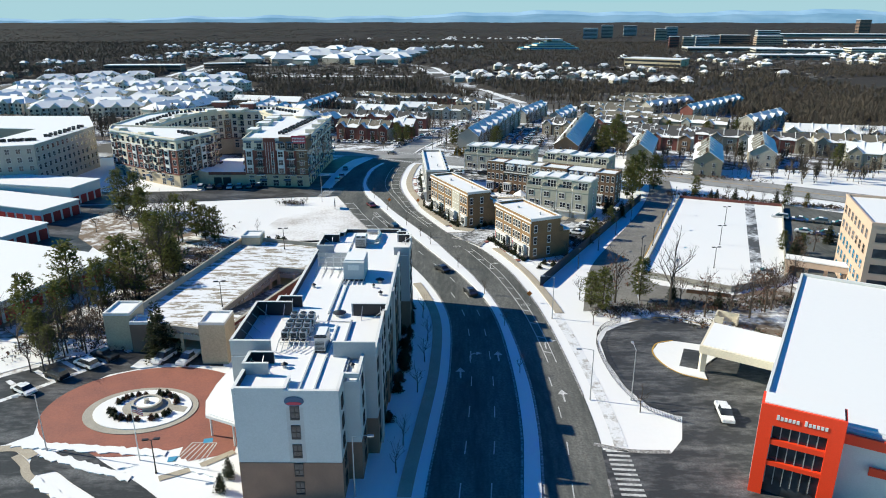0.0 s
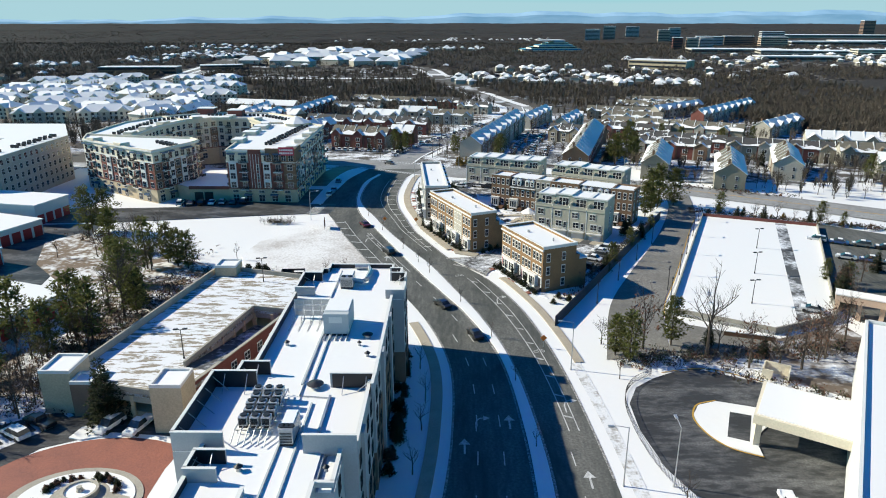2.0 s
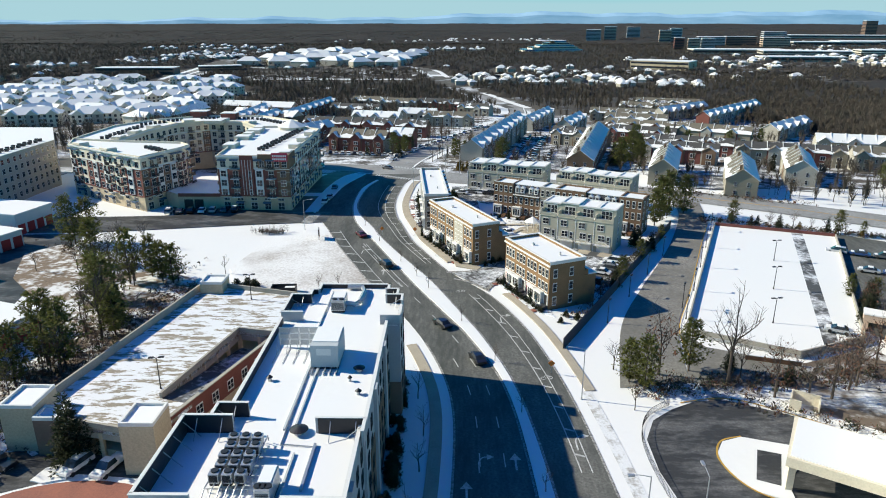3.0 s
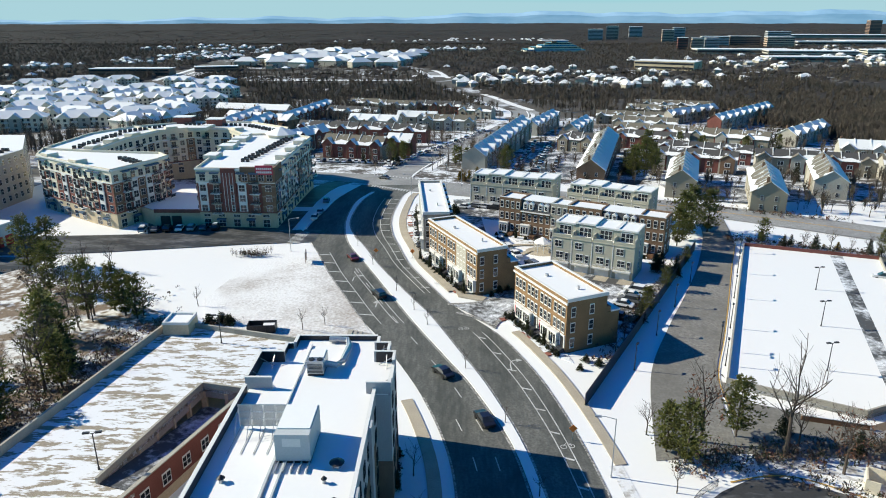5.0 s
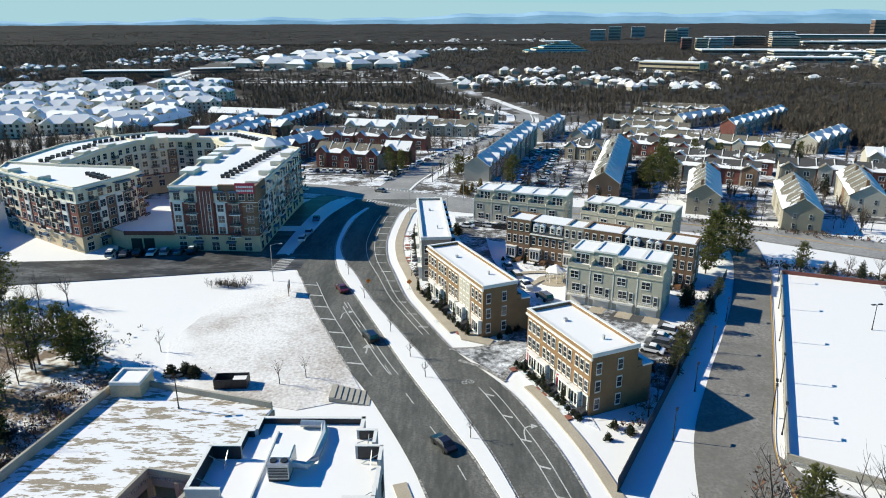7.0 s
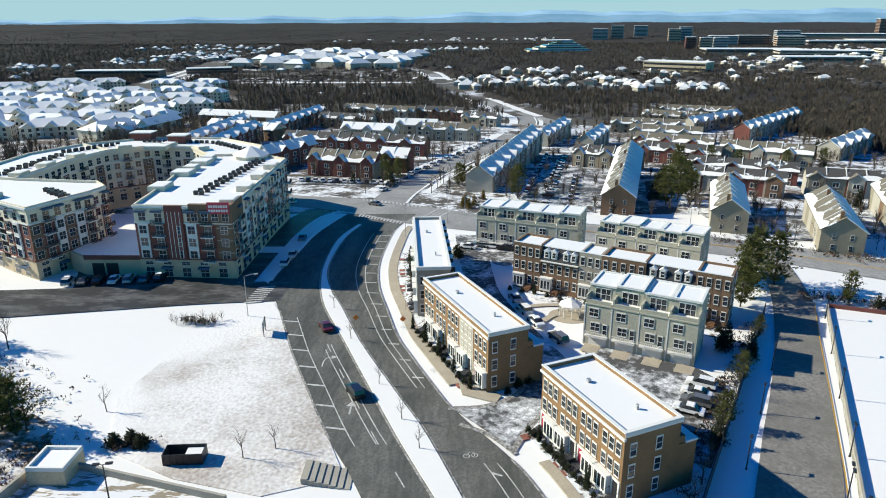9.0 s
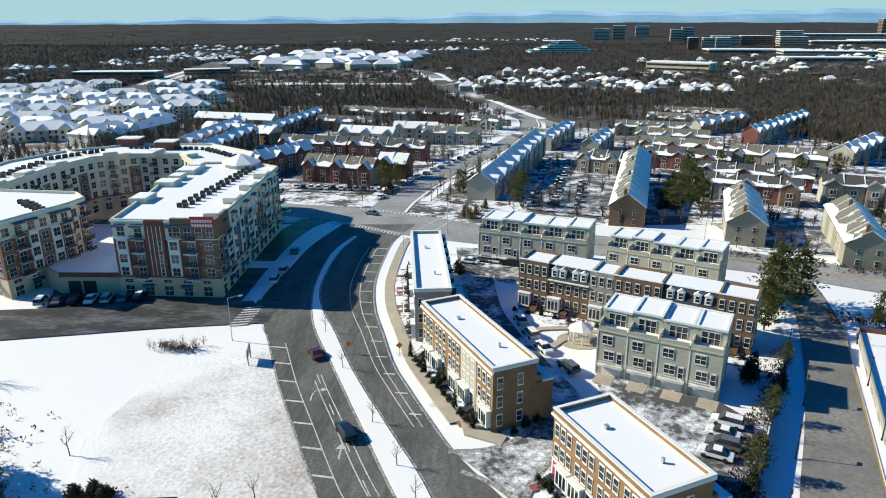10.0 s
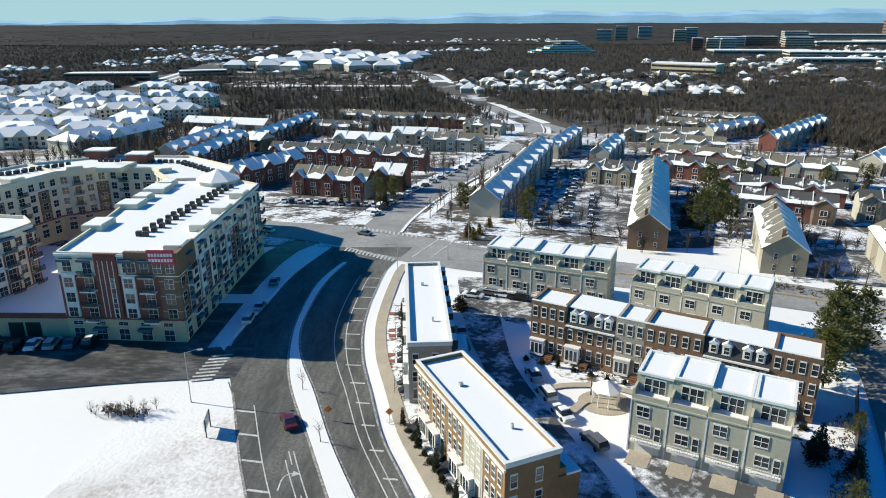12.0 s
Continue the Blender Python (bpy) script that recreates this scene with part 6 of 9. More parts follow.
def condensers(a, b, n, z, rows=2):
    for i in range(n):
        for r in range(rows):
            ob = new("condenser", COND)
            ob.matrix_basis = pose(a[0] + (b[0] - a[0]) * i / max(1, n - 1) + r * 1.6 + random.uniform(-0.2, 0.2), a[1] + (b[1] - a[1]) * i / max(1, n - 1) + random.uniform(-0.2, 0.2), z)
            tagged(ob, "small dark condenser unit on the snowy apartment roof", "condenser", "rooftop condensers")


condensers((-61, 243), (-57, 282), 15, AH + 0.15, 2)
condensers((-66, 299), (-80, 312), 9, AH + 0.15)
condensers((-84, 313), (-104, 315), 12, AH + 0.15)
condensers((-112, 309), (-121, 296), 9, AH + 0.15)
condensers((-120, 290), (-121, 264), 10, AH + 0.15)
condensers((-98, 246), (-91, 240), 5, AH + 0.15)
condensers((-156, 228), (-144, 232), 6, 15.8)
condensers((-143, 240), (-143, 262), 8, 15.8)

# ================= storage rows =================


def storage_row(x, y, yaw, wall, body, h, label):
    ob = empty("storage_unit_row", x, y, 0, yaw, label, "storage building", "storage rows")
    part("wall", boxes((0, wall, 0, body, -0.5, h)), store_white, ob)
    part("roof", boxes((-0.3, wall + 0.3, -0.3, body + 0.3, h, h + 0.3)), roof_snow, ob, "snowy low-pitched roof")
    n = max(2, int(wall / 3.0))
    for i in range(n):
        d = part("roller_door", boxes((wall * (i + 0.12) / n, wall * (i + 0.88) / n, -0.06, 0, 0, min(2.9, h - 0.6))), door_red, ob, "red roller door")
    m = int(body / 3.4)
    for i in range(m):
        d = part("roller_door", boxes((-0.06, 0, body * (i + 0.12) / m, body * (i + 0.86) / m, 0, min(2.6, h - 0.6))), door_red, ob, "red roller door")
    return ob


storage_row(-87.5, 113, 71, 34, 44, 4.2, "long low storage row with snowy roof and red doors")
storage_row(-111, 160, 71, 13, 50, 4.0, "low storage row with red roller doors and white walls")
storage_row(-115, 184, 71, 13, 55, 4.2, "low white storage row with red end doors")
storage_row(-117, 204, 78, 13, 60, 5.8, "tall white storage row with a snowy roof")
bm = bmesh.new()
for k_, pts in enumerate(([(-98, 108), (-86, 112), (-76, 152), (-100, 160)], [(-112, 150), (-90, 158), (-100, 207), (-118, 205)], [(-190, 190), (-112, 172), (-104, 200), (-190, 212)], [(-190, 168), (-110, 150), (-108, 166), (-190, 184)])):
    prism(bm, pts, -0.3, 0.03 + 0.004 * k_)
solo("storage_yard", bm, asphalt_dark, "dark yard between the storage rows", "yard", kind="structure")

# ================= townhouse rows beyond the cross street =================
rg = random.Random(41)


def gable_row(x, y, yaw, length, depth, eave, rise, walls, front_roof, back_roof, label, far=False, cross=True):
    """A row under one ridge along local x, with cross gables, party walls and chimneys."""
    z = land(x, y)
    ob = empty("townhouse_row", x, y, z, yaw, label, "townhouses", "pitched townhouse rows")
    units = max(2, round(length / 6.2))
    u = length / units
    o = 0.4
    for i in range(units):
        part("wall", boxes((i * u + (0.01 if i else 0), (i + 1) * u, 0, depth, -3.5, eave)), walls[i % len(walls)], ob)
    for s, mat_ in ((0, front_roof), (1, back_roof)):
        bm = bmesh.new()
        y0, y1 = (-o, depth / 2) if s == 0 else (depth + o, depth / 2)
        z0 = eave - o * rise / (depth / 2)
        v = [bm.verts.new(p) for p in ((-o, y0, z0), (length + o, y0, z0), (length + o, y1, eave + rise), (-o, y1, eave + rise), (-o, y0, z0 + 0.25), (length + o, y0, z0 + 0.25), (length + o, y1, eave + rise + 0.25), (-o, y1, eave + rise + 0.25))]
        for f in ((3, 2, 1, 0), (4, 5, 6, 7), (0, 1, 5, 4), (1, 2, 6, 5), (2, 3, 7, 6), (3, 0, 4, 7)):
            bm.faces.new([v[j] for j in f])
        bmesh.ops.recalc_face_normals(bm, faces=bm.faces)
        part("roof", bm, mat_, ob)
        if mat_ is not roof_snow:  # snow still lying along the eaves
            bm = bmesh.new()
            low, top = [], []
            for k in range(units * 2 + 1):
                q = rg.uniform(0.12, 0.5)
                xx = -o + (length + 2 * o) * k / (units * 2)
                low.append(bm.verts.new((xx, y0, z0 + 0.31)))
                top.append(bm.verts.new((xx, y0 + (y1 - y0) * q, z0 + 0.31 + (eave + rise - z0) * q)))
            for k in range(units * 2):
                bm.faces.new((low[k], low[k + 1], top[k + 1], top[k]) if s == 0 else (low[k + 1], low[k], top[k], top[k + 1]))
            part("eave_snow", bm, roof_snow, ob)
    for x0 in (0.0, length):
        bm = bmesh.new()
        v = [bm.verts.new(p) for p in ((x0, 0, eave), (x0, depth, eave), (x0, depth / 2, eave + rise))]
        bm.faces.new(v)
        part("gable", bm, walls[0], ob)
    for i in range(1, units, 1 if y < 400 else 2 if y < 520 else 4):
        bm = bmesh.new()
        v = [bm.verts.new((i * u + d_, yy, zz)) for d_ in (-0.15, 0.15) for yy, zz in ((-0.4, eave - 0.2), (depth / 2, eave + rise + 0.75), (depth + 0.4, eave - 0.2))]
        for f in ((0, 1, 2), (5, 4, 3), (0, 3, 4, 1), (1, 4, 5, 2)):
            bm.faces.new([v[j] for j in f])
        part("party_wall", bm, white_paint, ob, "white-coped party wall")
    if cross:
        for i in range(0, units, 2):
            cx, hw, gz = (i + 0.5) * u, u * 0.40, eave + rise * 0.62
            for s, (m1, m2) in ((0, (back_roof, front_roof)), (1, (front_roof, back_roof))):
                bm = bmesh.new()
                q = -1 if s == 0 else 1
                v = [bm.verts.new(p) for p in ((cx + q * (hw + 0.3), -0.75, eave - 0.1), (cx, -0.75, gz + 0.2), (cx, depth * 0.4, gz + 0.2), (cx + q * (hw + 0.3), depth * 0.06, eave + 0.1))]
                w_ = [bm.verts.new(c.co + Vector((0, 0, 0.2))) for c in v]
                bm.faces.new(v), bm.faces.new(w_[::-1])
                for j in range(4):
                    bm.faces.new((v[j], v[(j + 1) % 4], w_[(j + 1) % 4], w_[j]))
                bmesh.ops.recalc_face_normals(bm, faces=bm.faces)
                part("dormer_roof", bm, roof_snow if s or front_roof is roof_snow else m1, ob)
            bm = bmesh.new()
            f = [bm.verts.new(p) for p in ((cx - hw, -0.5, -3), (cx + hw, -0.5, -3), (cx + hw, -0.5, eave), (cx, -0.5, gz), (cx - hw, -0.5, eave))]
            g_ = [bm.verts.new(c.co + Vector((0, 0.5 if k_ in (0, 1) else depth * 0.3, 0))) for k_, c in enumerate(f)]
            bm.faces.new(f)
            for j in range(5):
                bm.faces.new((f[j], g_[j], g_[(j + 1) % 5], f[(j + 1) % 5]))
            part("gable_bay", bm, walls[(i + 1) % len(walls)], ob)
    for i in range(0, units, 4):
        part("chimney", boxes((i * u + 0.6, i * u + 1.4, depth * 0.55, depth * 0.55 + 0.8, eave, eave + rise + 1.3)), brick_brown, ob)
    floors = max(2, int(eave / 2.7))
    if far or y > 318:
        bm = bmesh.new()
        for i in range(units):
            for k in range(floors):
                x0 = (i + 0.5) * u
                box(bm, x0 - 0.9, x0 + 0.9, -0.1 - (0.5 if cross and i % 2 == 0 else 0), -(0.5 if cross and i % 2 == 0 else 0), 0.9 + k * 2.75, 2.4 + k * 2.75)
        tagged(part("window_panes", bm, glass, ob), kind="stuff")
        if y < 500:
            bm = bmesh.new()
            for i in range(units):
                out = 0.5 if cross and i % 2 == 0 else 0
                for k in range(floors):
                    x0, z0 = (i + 0.5) * u, 0.9 + k * 2.75
                    for a_, b_, c_, d_ in ((-1.05, -0.9, -0.15, 1.65), (0.9, 1.05, -0.15, 1.65), (-0.06, 0.06, 0, 1.5), (-0.9, 0.9, 1.5, 1.65), (-0.9, 0.9, -0.15, 0)):
                        box(bm, x0 + a_, x0 + b_, -0.14 - out, -out, z0 + c_, z0 + d_)
            tagged(part("window_frames", bm, white_paint, ob, "white window surrounds"), kind="stuff")
        return ob
    for i in range(units):
        yy = -0.5 if cross and i % 2 == 0 else 0
        for k in range(floors):
            for q in ((0.33, 0.67) if not far else (0.5,)):
                far_window(ob, pose((i + q) * u, yy, 0.8 + k * 2.75), 1.0 if not far else 1.8, 1.6)
    for k in range(floors):
        for q in (0.3, 0.7):
            far_window(ob, pose(length, depth * q, 0.8 + k * 2.75, 0, 0, 90), 0.9, 1.5)
            far_window(ob, pose(0, depth * q, 0.8 + k * 2.75, 0, 0, -90), 0.9, 1.5)
    return ob


ROWS = []


def among_rows(x, y, d=1.0):
    """Whether a plan point lies in a townhouse row."""
    for a, b, depth in ROWS:
        l = math.dist(a, b)
        ux, uy = (b[0] - a[0]) / l, (b[1] - a[1]) / l
        s, t = (x - a[0]) * ux + (y - a[1]) * uy, -(x - a[0]) * uy + (y - a[1]) * ux
        if -d < s < l + d and -d - 0.6 < t < depth + d:
            return True
    return False


def row_between(a, b, depth, eave, rise, walls, fr, bk, label, far=False, cross=True):
    ROWS.append((a, b, depth * 0.9))
    return gable_row(a[0], a[1], math.degrees(math.atan2(b[1] - a[1], b[0] - a[0])), math.dist(a, b), depth * 0.9, eave * 0.8, rise * 0.8, walls, fr, bk, label, far, cross)


red_mix, pale_mix, brown_mix, sage_mix = [brick_red, brick_red, brick_brown, brick_red, pale], [pale, sage, brick_brown, pale], [brick_brown, brick_red], [sage, pale]
# before the avenue
row_between((-60.7, 364.8), (-32.3, 355.5), 11.5, 8.4, 4.4, red_mix, shingle, shingle, "red brick townhouse row with brown shingles and snowy eaves")
row_between((-31.7, 371.7), (-20.3, 368.4), 11, 8.4, 4.0, red_mix, roof_snow, shingle, "brick townhouses with snowy gables beside the avenue")
row_between((-88.8, 439.7), (-53.9, 430.2), 11, 8.4, 4.0, red_mix, shingle_dark, shingle, "brick townhouse row with dark roof and white-edged eaves")
row_between((-52.1, 428.3), (-14.9, 417.6), 11, 8.4, 4.0, brown_mix, shingle_dark, shingle_dark, "brown brick townhouse row with dark shingles")
row_between((-82.4, 373.1), (-64.0, 404.0), 11, 8.4, 3.8, red_mix, roof_snow, shingle, "red brick row with a long blue-shaded snowy roof")
row_between((-66.7, 489.1), (-35.1, 479.1), 10, 8.0, 4.0, pale_mix, roof_snow, roof_snow, "pale townhouse row with blue-shaded snowy gables")
row_between((-37.3, 510.1), (-11.3, 504.7), 10, 8.0, 4.0, pale_mix, roof_snow, roof_snow, "second pale townhouse row with snowy gables")
row_between((-18.9, 484.0), (13.1, 476.7), 10, 8.0, 4.0, pale_mix, shingle, roof_snow, "pale townhouse row with mixed snow and shingle roofs")
row_between((-91.3, 549.2), (-54.3, 537.8), 10, 8.0, 4.0, pale_mix, shingle_dark, shingle, "pale townhouse row under a dark snow-edged roof")
row_between((-59.2, 592.8), (-29.4, 583.4), 10, 8.0, 4.0, pale_mix, shingle, roof_snow, "far townhouse row with snow on brown shingles", True)
row_between((-27.9, 589.5), (5.5, 577.2), 10, 8.0, 4.0, brown_mix, shingle_dark, shingle, "far brown townhouse row at the edge of the woods", True)
row_between((4.5, 554.5), (27.4, 543.2), 10, 8.0, 4.0, pale_mix, shingle_dark, roof_snow, "far townhouse row above the avenue's bend", True)
row_between((-82.8, 605.8), (-59.9, 599.2), 10, 8.0, 4.0, pale_mix, shingle, roof_snow, "far pale townhouse row under snow", True)
row_between((-116, 418), (-110, 480), 10, 7.8, 3.6, brown_mix, roof_snow, roof_snow, "townhouse row with a long blue-shaded snowy roof")
row_between((-108, 486), (-92, 580), 10, 7.8, 3.6, brown_mix, roof_snow, roof_snow, "long townhouse row with snowy stepped roofs", True)
row_between((-134, 440), (-128, 520), 10, 7.8, 3.6, pale_mix, roof_snow, roof_snow, "second townhouse row with blue-shaded snowy roof", True)


def winged_house(w, d, h, label):
    """A three-storey apartment house: a hipped body with gabled wings on its front, under snow."""
    ob = empty("apartment_house", 0, -300, -50, 0, label, "apartment house", "white-roofed apartment houses")
    part("wall", boxes((-w / 2, w / 2, -d / 2, d / 2, -5, h)), cream, ob)
    bm = bmesh.new()
    o, r = 0.6, d / 2
    v = [bm.verts.new(p) for p in ((-w / 2 - o, -d / 2 - o, h), (w / 2 + o, -d / 2 - o, h), (w / 2 + o, d / 2 + o, h), (-w / 2 - o, d / 2 + o, h), (-w / 2 + r, 0, h + 4.2), (w / 2 - r, 0, h + 4.2))]
    for f in ((0, 1, 5, 4), (1, 2, 5), (2, 3, 4, 5), (3, 0, 4), (3, 2, 1, 0)):
        bm.faces.new([v[j] for j in f])
    part("roof", bm, roof_snow, ob)
    for k in range(3):
        cx, hw, out = (k - 1) * w * 0.34, w * 0.1, -d / 2 - 2.6
        wg = part("wing", boxes((cx - hw, cx + hw, out, -d / 2, -5, h)), pale if k == 1 else cream, ob)
        bm = bmesh.new()
        v = [bm.verts.new(p) for p in ((cx - hw - 0.4, out - 0.4, h - 0.1), (cx + hw + 0.4, out - 0.4, h - 0.1), (cx, out - 0.4, h + 2.9), (cx - hw - 0.4, -d * 0.1, h - 0.1), (cx + hw + 0.4, -d * 0.1, h - 0.1), (cx, -d * 0.1, h + 2.9))]
        for f, m in (((0, 2, 5, 3), 0), ((1, 4, 5, 2), 0), ((0, 1, 2), 1), ((3, 5, 4), 1), ((0, 3, 4, 1), 1)):
            bm.faces.new([v[j] for j in f]).material_index = m
        part("wing_roof", bm, (roof_snow, cream), wg)
    bm = bmesh.new()
    for k in range(3):
        for i in range(9):
            x = (i - 4) * w / 9.5
            y = -d / 2 - 2.6 if min(abs(x - c * w * 0.34) for c in (-1, 0, 1)) < w * 0.1 else -d / 2
            box(bm, x - 0.8, x + 0.8, y - 0.08, y, 0.6 + 2.9 * k, 2.3 + 2.9 * k)
        for q in (-0.25, 0.05, 0.3):
            box(bm, w / 2, w / 2 + 0.08, d * q - 0.7, d * q + 0.7, 0.6 + 2.9 * k, 2.3 + 2.9 * k)
    tagged(part("window_panes", bm, glass, ob), kind="stuff")
    bm = bmesh.new()
    for k in range(3):
        for sx in (-0.17, 0.17):
            box(bm, w * sx - 1.6, w * sx + 1.6, -d / 2 - 1.5, -d / 2, 2.7 * k + 0.1, 2.7 * k + 0.35), box(bm, w * sx - 1.6, w * sx + 1.6, -d / 2 - 1.5, -d / 2 - 1.4, 2.7 * k + 0.35, 2.7 * k + 1.2)
    tagged(part("balcony", bm, white_paint, ob), kind="stuff")
    return ob


wh = winged_house(34, 15, 8.6, "cream three-storey apartment house with a white hipped roof")
first_spot = None
for k, (y0, xa, xb) in enumerate(((478, -330, -196), (512, -390, -200), (548, -420, -204), (590, -440, -206), (632, -450, -208), (676, -450, -214), (722, -460, -226), (770, -470, -240), (815, -480, -258))):
    n = int((xb - xa) / 38)
    for i in range(n):
        x, y = xb - i * 38 - 15 * (k % 2) + rg.uniform(-3, 3), y0 + 7 * math.sin(i * 1.9 + k) + i * 3.0
        if y > 745 and abs(x - np.interp(y, [680, 775, 859], [-300, -323, -342])) < 34:
            continue
        m = pose(x, y, land(x, y), 0, 0, rg.choice((-8, 12, 20, 72, 100)) + rg.uniform(-6, 6))
        if first_spot is None:
            first_spot = m
        else:
            copy_thing(wh, m)
wh.matrix_basis = first_spot
for a, b in (((-184, 470), (-172, 520)), ((-150, 500), (-104, 478)), ((-176, 560), (-120, 545))):
    row_between(a, b, 13, 9.0, 4.0, [pale, brick_brown], roof_snow, roof_snow, "townhouse row with blue-shaded snowy roofs by the woods", True, False)
# beyond the avenue
row_between((13.4, 326.1), (42.9, 424.7), 11, 7.6, 4.4, pale_mix, roof_snow, shingle, "townhouse row with blue-shaded snowy dormers beside the avenue")
row_between((50.1, 453.8), (70.6, 505.2), 10, 7.6, 4.0, pale_mix, roof_snow, shingle, "far end of the avenue townhouses")
row_between((53.7, 286.4), (76.5, 365.1), 11, 7.6, 4.4, [brick_brown, brick_red], roof_snow, shingle, "brick townhouse row with one snowy and one melted roof slope", cross=False)
row_between((79, 266), (91, 300), 10.6, 7.4, 4.2, sage_mix, roof_snow, shingle, "sage townhouse row with its sunny roof slope melted bare", cross=False)
row_between((99.5, 247), (112, 281), 11, 7.4, 4.2, sage_mix, roof_snow, shingle, "sage end-gabled townhouse row by the cross street", cross=False)
row_between((127, 264), (140, 296), 11, 7.4, 4.2, pale_mix, roof_snow, shingle, "pale townhouse row with brown melted roof", cross=False)
row_between((82, 330), (112, 316), 10, 8.2, 3.2, [brick_red, pale, brick_brown], shingle_dark, shingle, "red brick townhouse row under dark shingles")
row_between((122, 322), (168, 306), 10, 8.2, 3.2, [pale, sage, brick_red], shingle_dark, shingle, "pale and red townhouse row with a dark roof")
row_between((92, 356), (128, 340), 10, 7.6, 3.4, brown_mix, shingle_dark, shingle_dark, "dark-roofed townhouse row between snowy courts")
row_between((118, 392), (150, 374), 11, 9.8, 4.0, [brick_red, sage, brick_red, pale], shingle, roof_snow, "tall brick and sage townhouses with gabled fronts")
row_between((52, 388), (78, 374), 10, 7.8, 4.0, [brick_brown, sage], shingle_dark, shingle_dark, "dark-roofed townhouse row behind the parking court")
row_between((84, 402), (116, 386), 10, 7.6, 3.8, brown_mix, shingle_dark, shingle, "brown townhouse row with white-edged dark roof")
row_between((92, 440), (126, 422), 10, 7.6, 3.8, brown_mix, shingle, shingle, "townhouse row with brown snow-flecked roof")
row_between((70, 432), (86, 470), 10, 7.6, 4.0, pale_mix, roof_snow, shingle, "pale townhouses with snowy gables")
row_between((100, 480), (136, 466), 10, 7.6, 4.0, pale_mix, shingle, roof_snow, "far townhouse row with mixed roofs", True)
row_between((98, 520), (140, 508), 10, 7.6, 4.0, pale_mix, shingle, roof_snow, "far pale row with dark dormers", True)
row_between((150, 520), (196, 560), 10, 7.6, 4.0, pale_mix, roof_snow, shingle, "far diagonal row under snow", True)
row_between((130, 568), (168, 550), 10, 7.6, 4.0, pale_mix, shingle, roof_snow, "far snow-flecked row by the woods", True)
row_between((168, 480), (232, 552), 10, 8.6, 4.0, [brick_red, pale], roof_snow, shingle, "far brick row with slanting snowy roofs", True)
row_between((150, 600), (200, 584), 10, 7.6, 4.0, pale_mix, shingle, roof_snow, "snow-flecked townhouse row at the wood edge", True)
row_between((178, 404), (214, 440), 11, 7.6, 4.0, pale_mix, roof_snow, roof_snow, "pale townhouses with white gables by the woods")
row_between((172, 352), (226, 336), 11, 7.8, 4.0, pale_mix, roof_snow, shingle, "pale townhouse row with snow-covered gables")
row_between((156, 268), (204, 246), 11, 7.8, 4.0, pale_mix, roof_snow, shingle, "cream townhouse row with white roofs above the cross street")
row_between((160, 300), (212, 284), 11, 7.8, 4.0, pale_mix, shingle, shingle, "sage townhouse row with bare brown roofs")
# courts between the rows
bm = bmesh.new()
for pts in ([(22, 312), (60, 292), (74, 350), (84, 440), (66, 452), (40, 380)], [(84, 262), (98, 258), (108, 296), (96, 318)], [(-62, 343), (-30, 338), (-28, 352), (-60, 358)], [(-66, 388), (-18, 380), (-16, 392), (-66, 402)], [(114, 260), (124, 256), (146, 300), (124, 318), (112, 300)]):
    ring = [tuple(Vector(p).lerp(Vector(q), k / 6)) for p, q in zip(pts, pts[1:] + pts[:1]) for k in range(6)]
    c_ = sum((Vector(p) for p in pts), Vector((0, 0))) / len(pts)
    hub = bm.verts.new((c_.x, c_.y, land(c_.x, c_.y, 0.25)))
    vs = [bm.verts.new((x, y, land(x, y, 0.25))) for x, y in ring]
    for i in range(len(vs)):
        f = bm.faces.new((hub, vs[i], vs[(i + 1) % len(vs)]))
        if f.normal.z < 0:
            f.normal_flip()
solo("parking_court", bm, lot_ice, "icy parking courts between townhouse rows", "parking lot", kind="structure")

# ================= the distance =================


def hip_house(w, d, h, rise, wall, roof, name, label, category, group):
    ob = empty(name, 0, -300, -50, 0, label, category, group)
    part("wall", boxes((-w / 2, w / 2, -d / 2, d / 2, -4, h)), wall, ob)
    bm = bmesh.new()
    r = min(w, d) / 2
    v = [bm.verts.new(p) for p in ((-w / 2 - 0.5, -d / 2 - 0.5, h), (w / 2 + 0.5, -d / 2 - 0.5, h), (w / 2 + 0.5, d / 2 + 0.5, h), (-w / 2 - 0.5, d / 2 + 0.5, h), (-w / 2 + r, 0, h + rise), (w / 2 - r, 0, h + rise))]
    for f in ((0, 1, 5, 4), (1, 2, 5), (2, 3, 4, 5), (3, 0, 4), (3, 2, 1, 0)):
        bm.faces.new([v[j] for j in f])
    part("roof", bm, roof, ob)
    return ob


house = hip_house(11, 9, 6, 3.5, pale, roof_snow, "house", "distant pale house under a snowy roof", "house", "distant houses")
villa = hip_house(34, 20, 9, 6.5, pale, roof_snow, "apartment_house", "distant pale apartment house with a wide snowy roof", "apartment house", "distant apartment houses")
for i in range(6):
    for k in range(3):
        far_window(villa, pose(-12.5 + i * 5, -7.5, 0.4 + k * 2.6), 1.8, 1.6)
for k in range(40):
    u, v = (k % 9) / 8, k // 9
    x, y, a = -322 + 240 * u + 12 * math.sin(k * 2.1) + v * 10, 1150 + 80 * v + 26 * math.sin(k * 1.7), 30 * math.sin(k * 1.3)
    copy_thing(villa, pose(x, y, land(x, y), 0, 0, a))
villa.matrix_basis = pose(-240, 1250, land(0, 1250), 0, 0, 5)
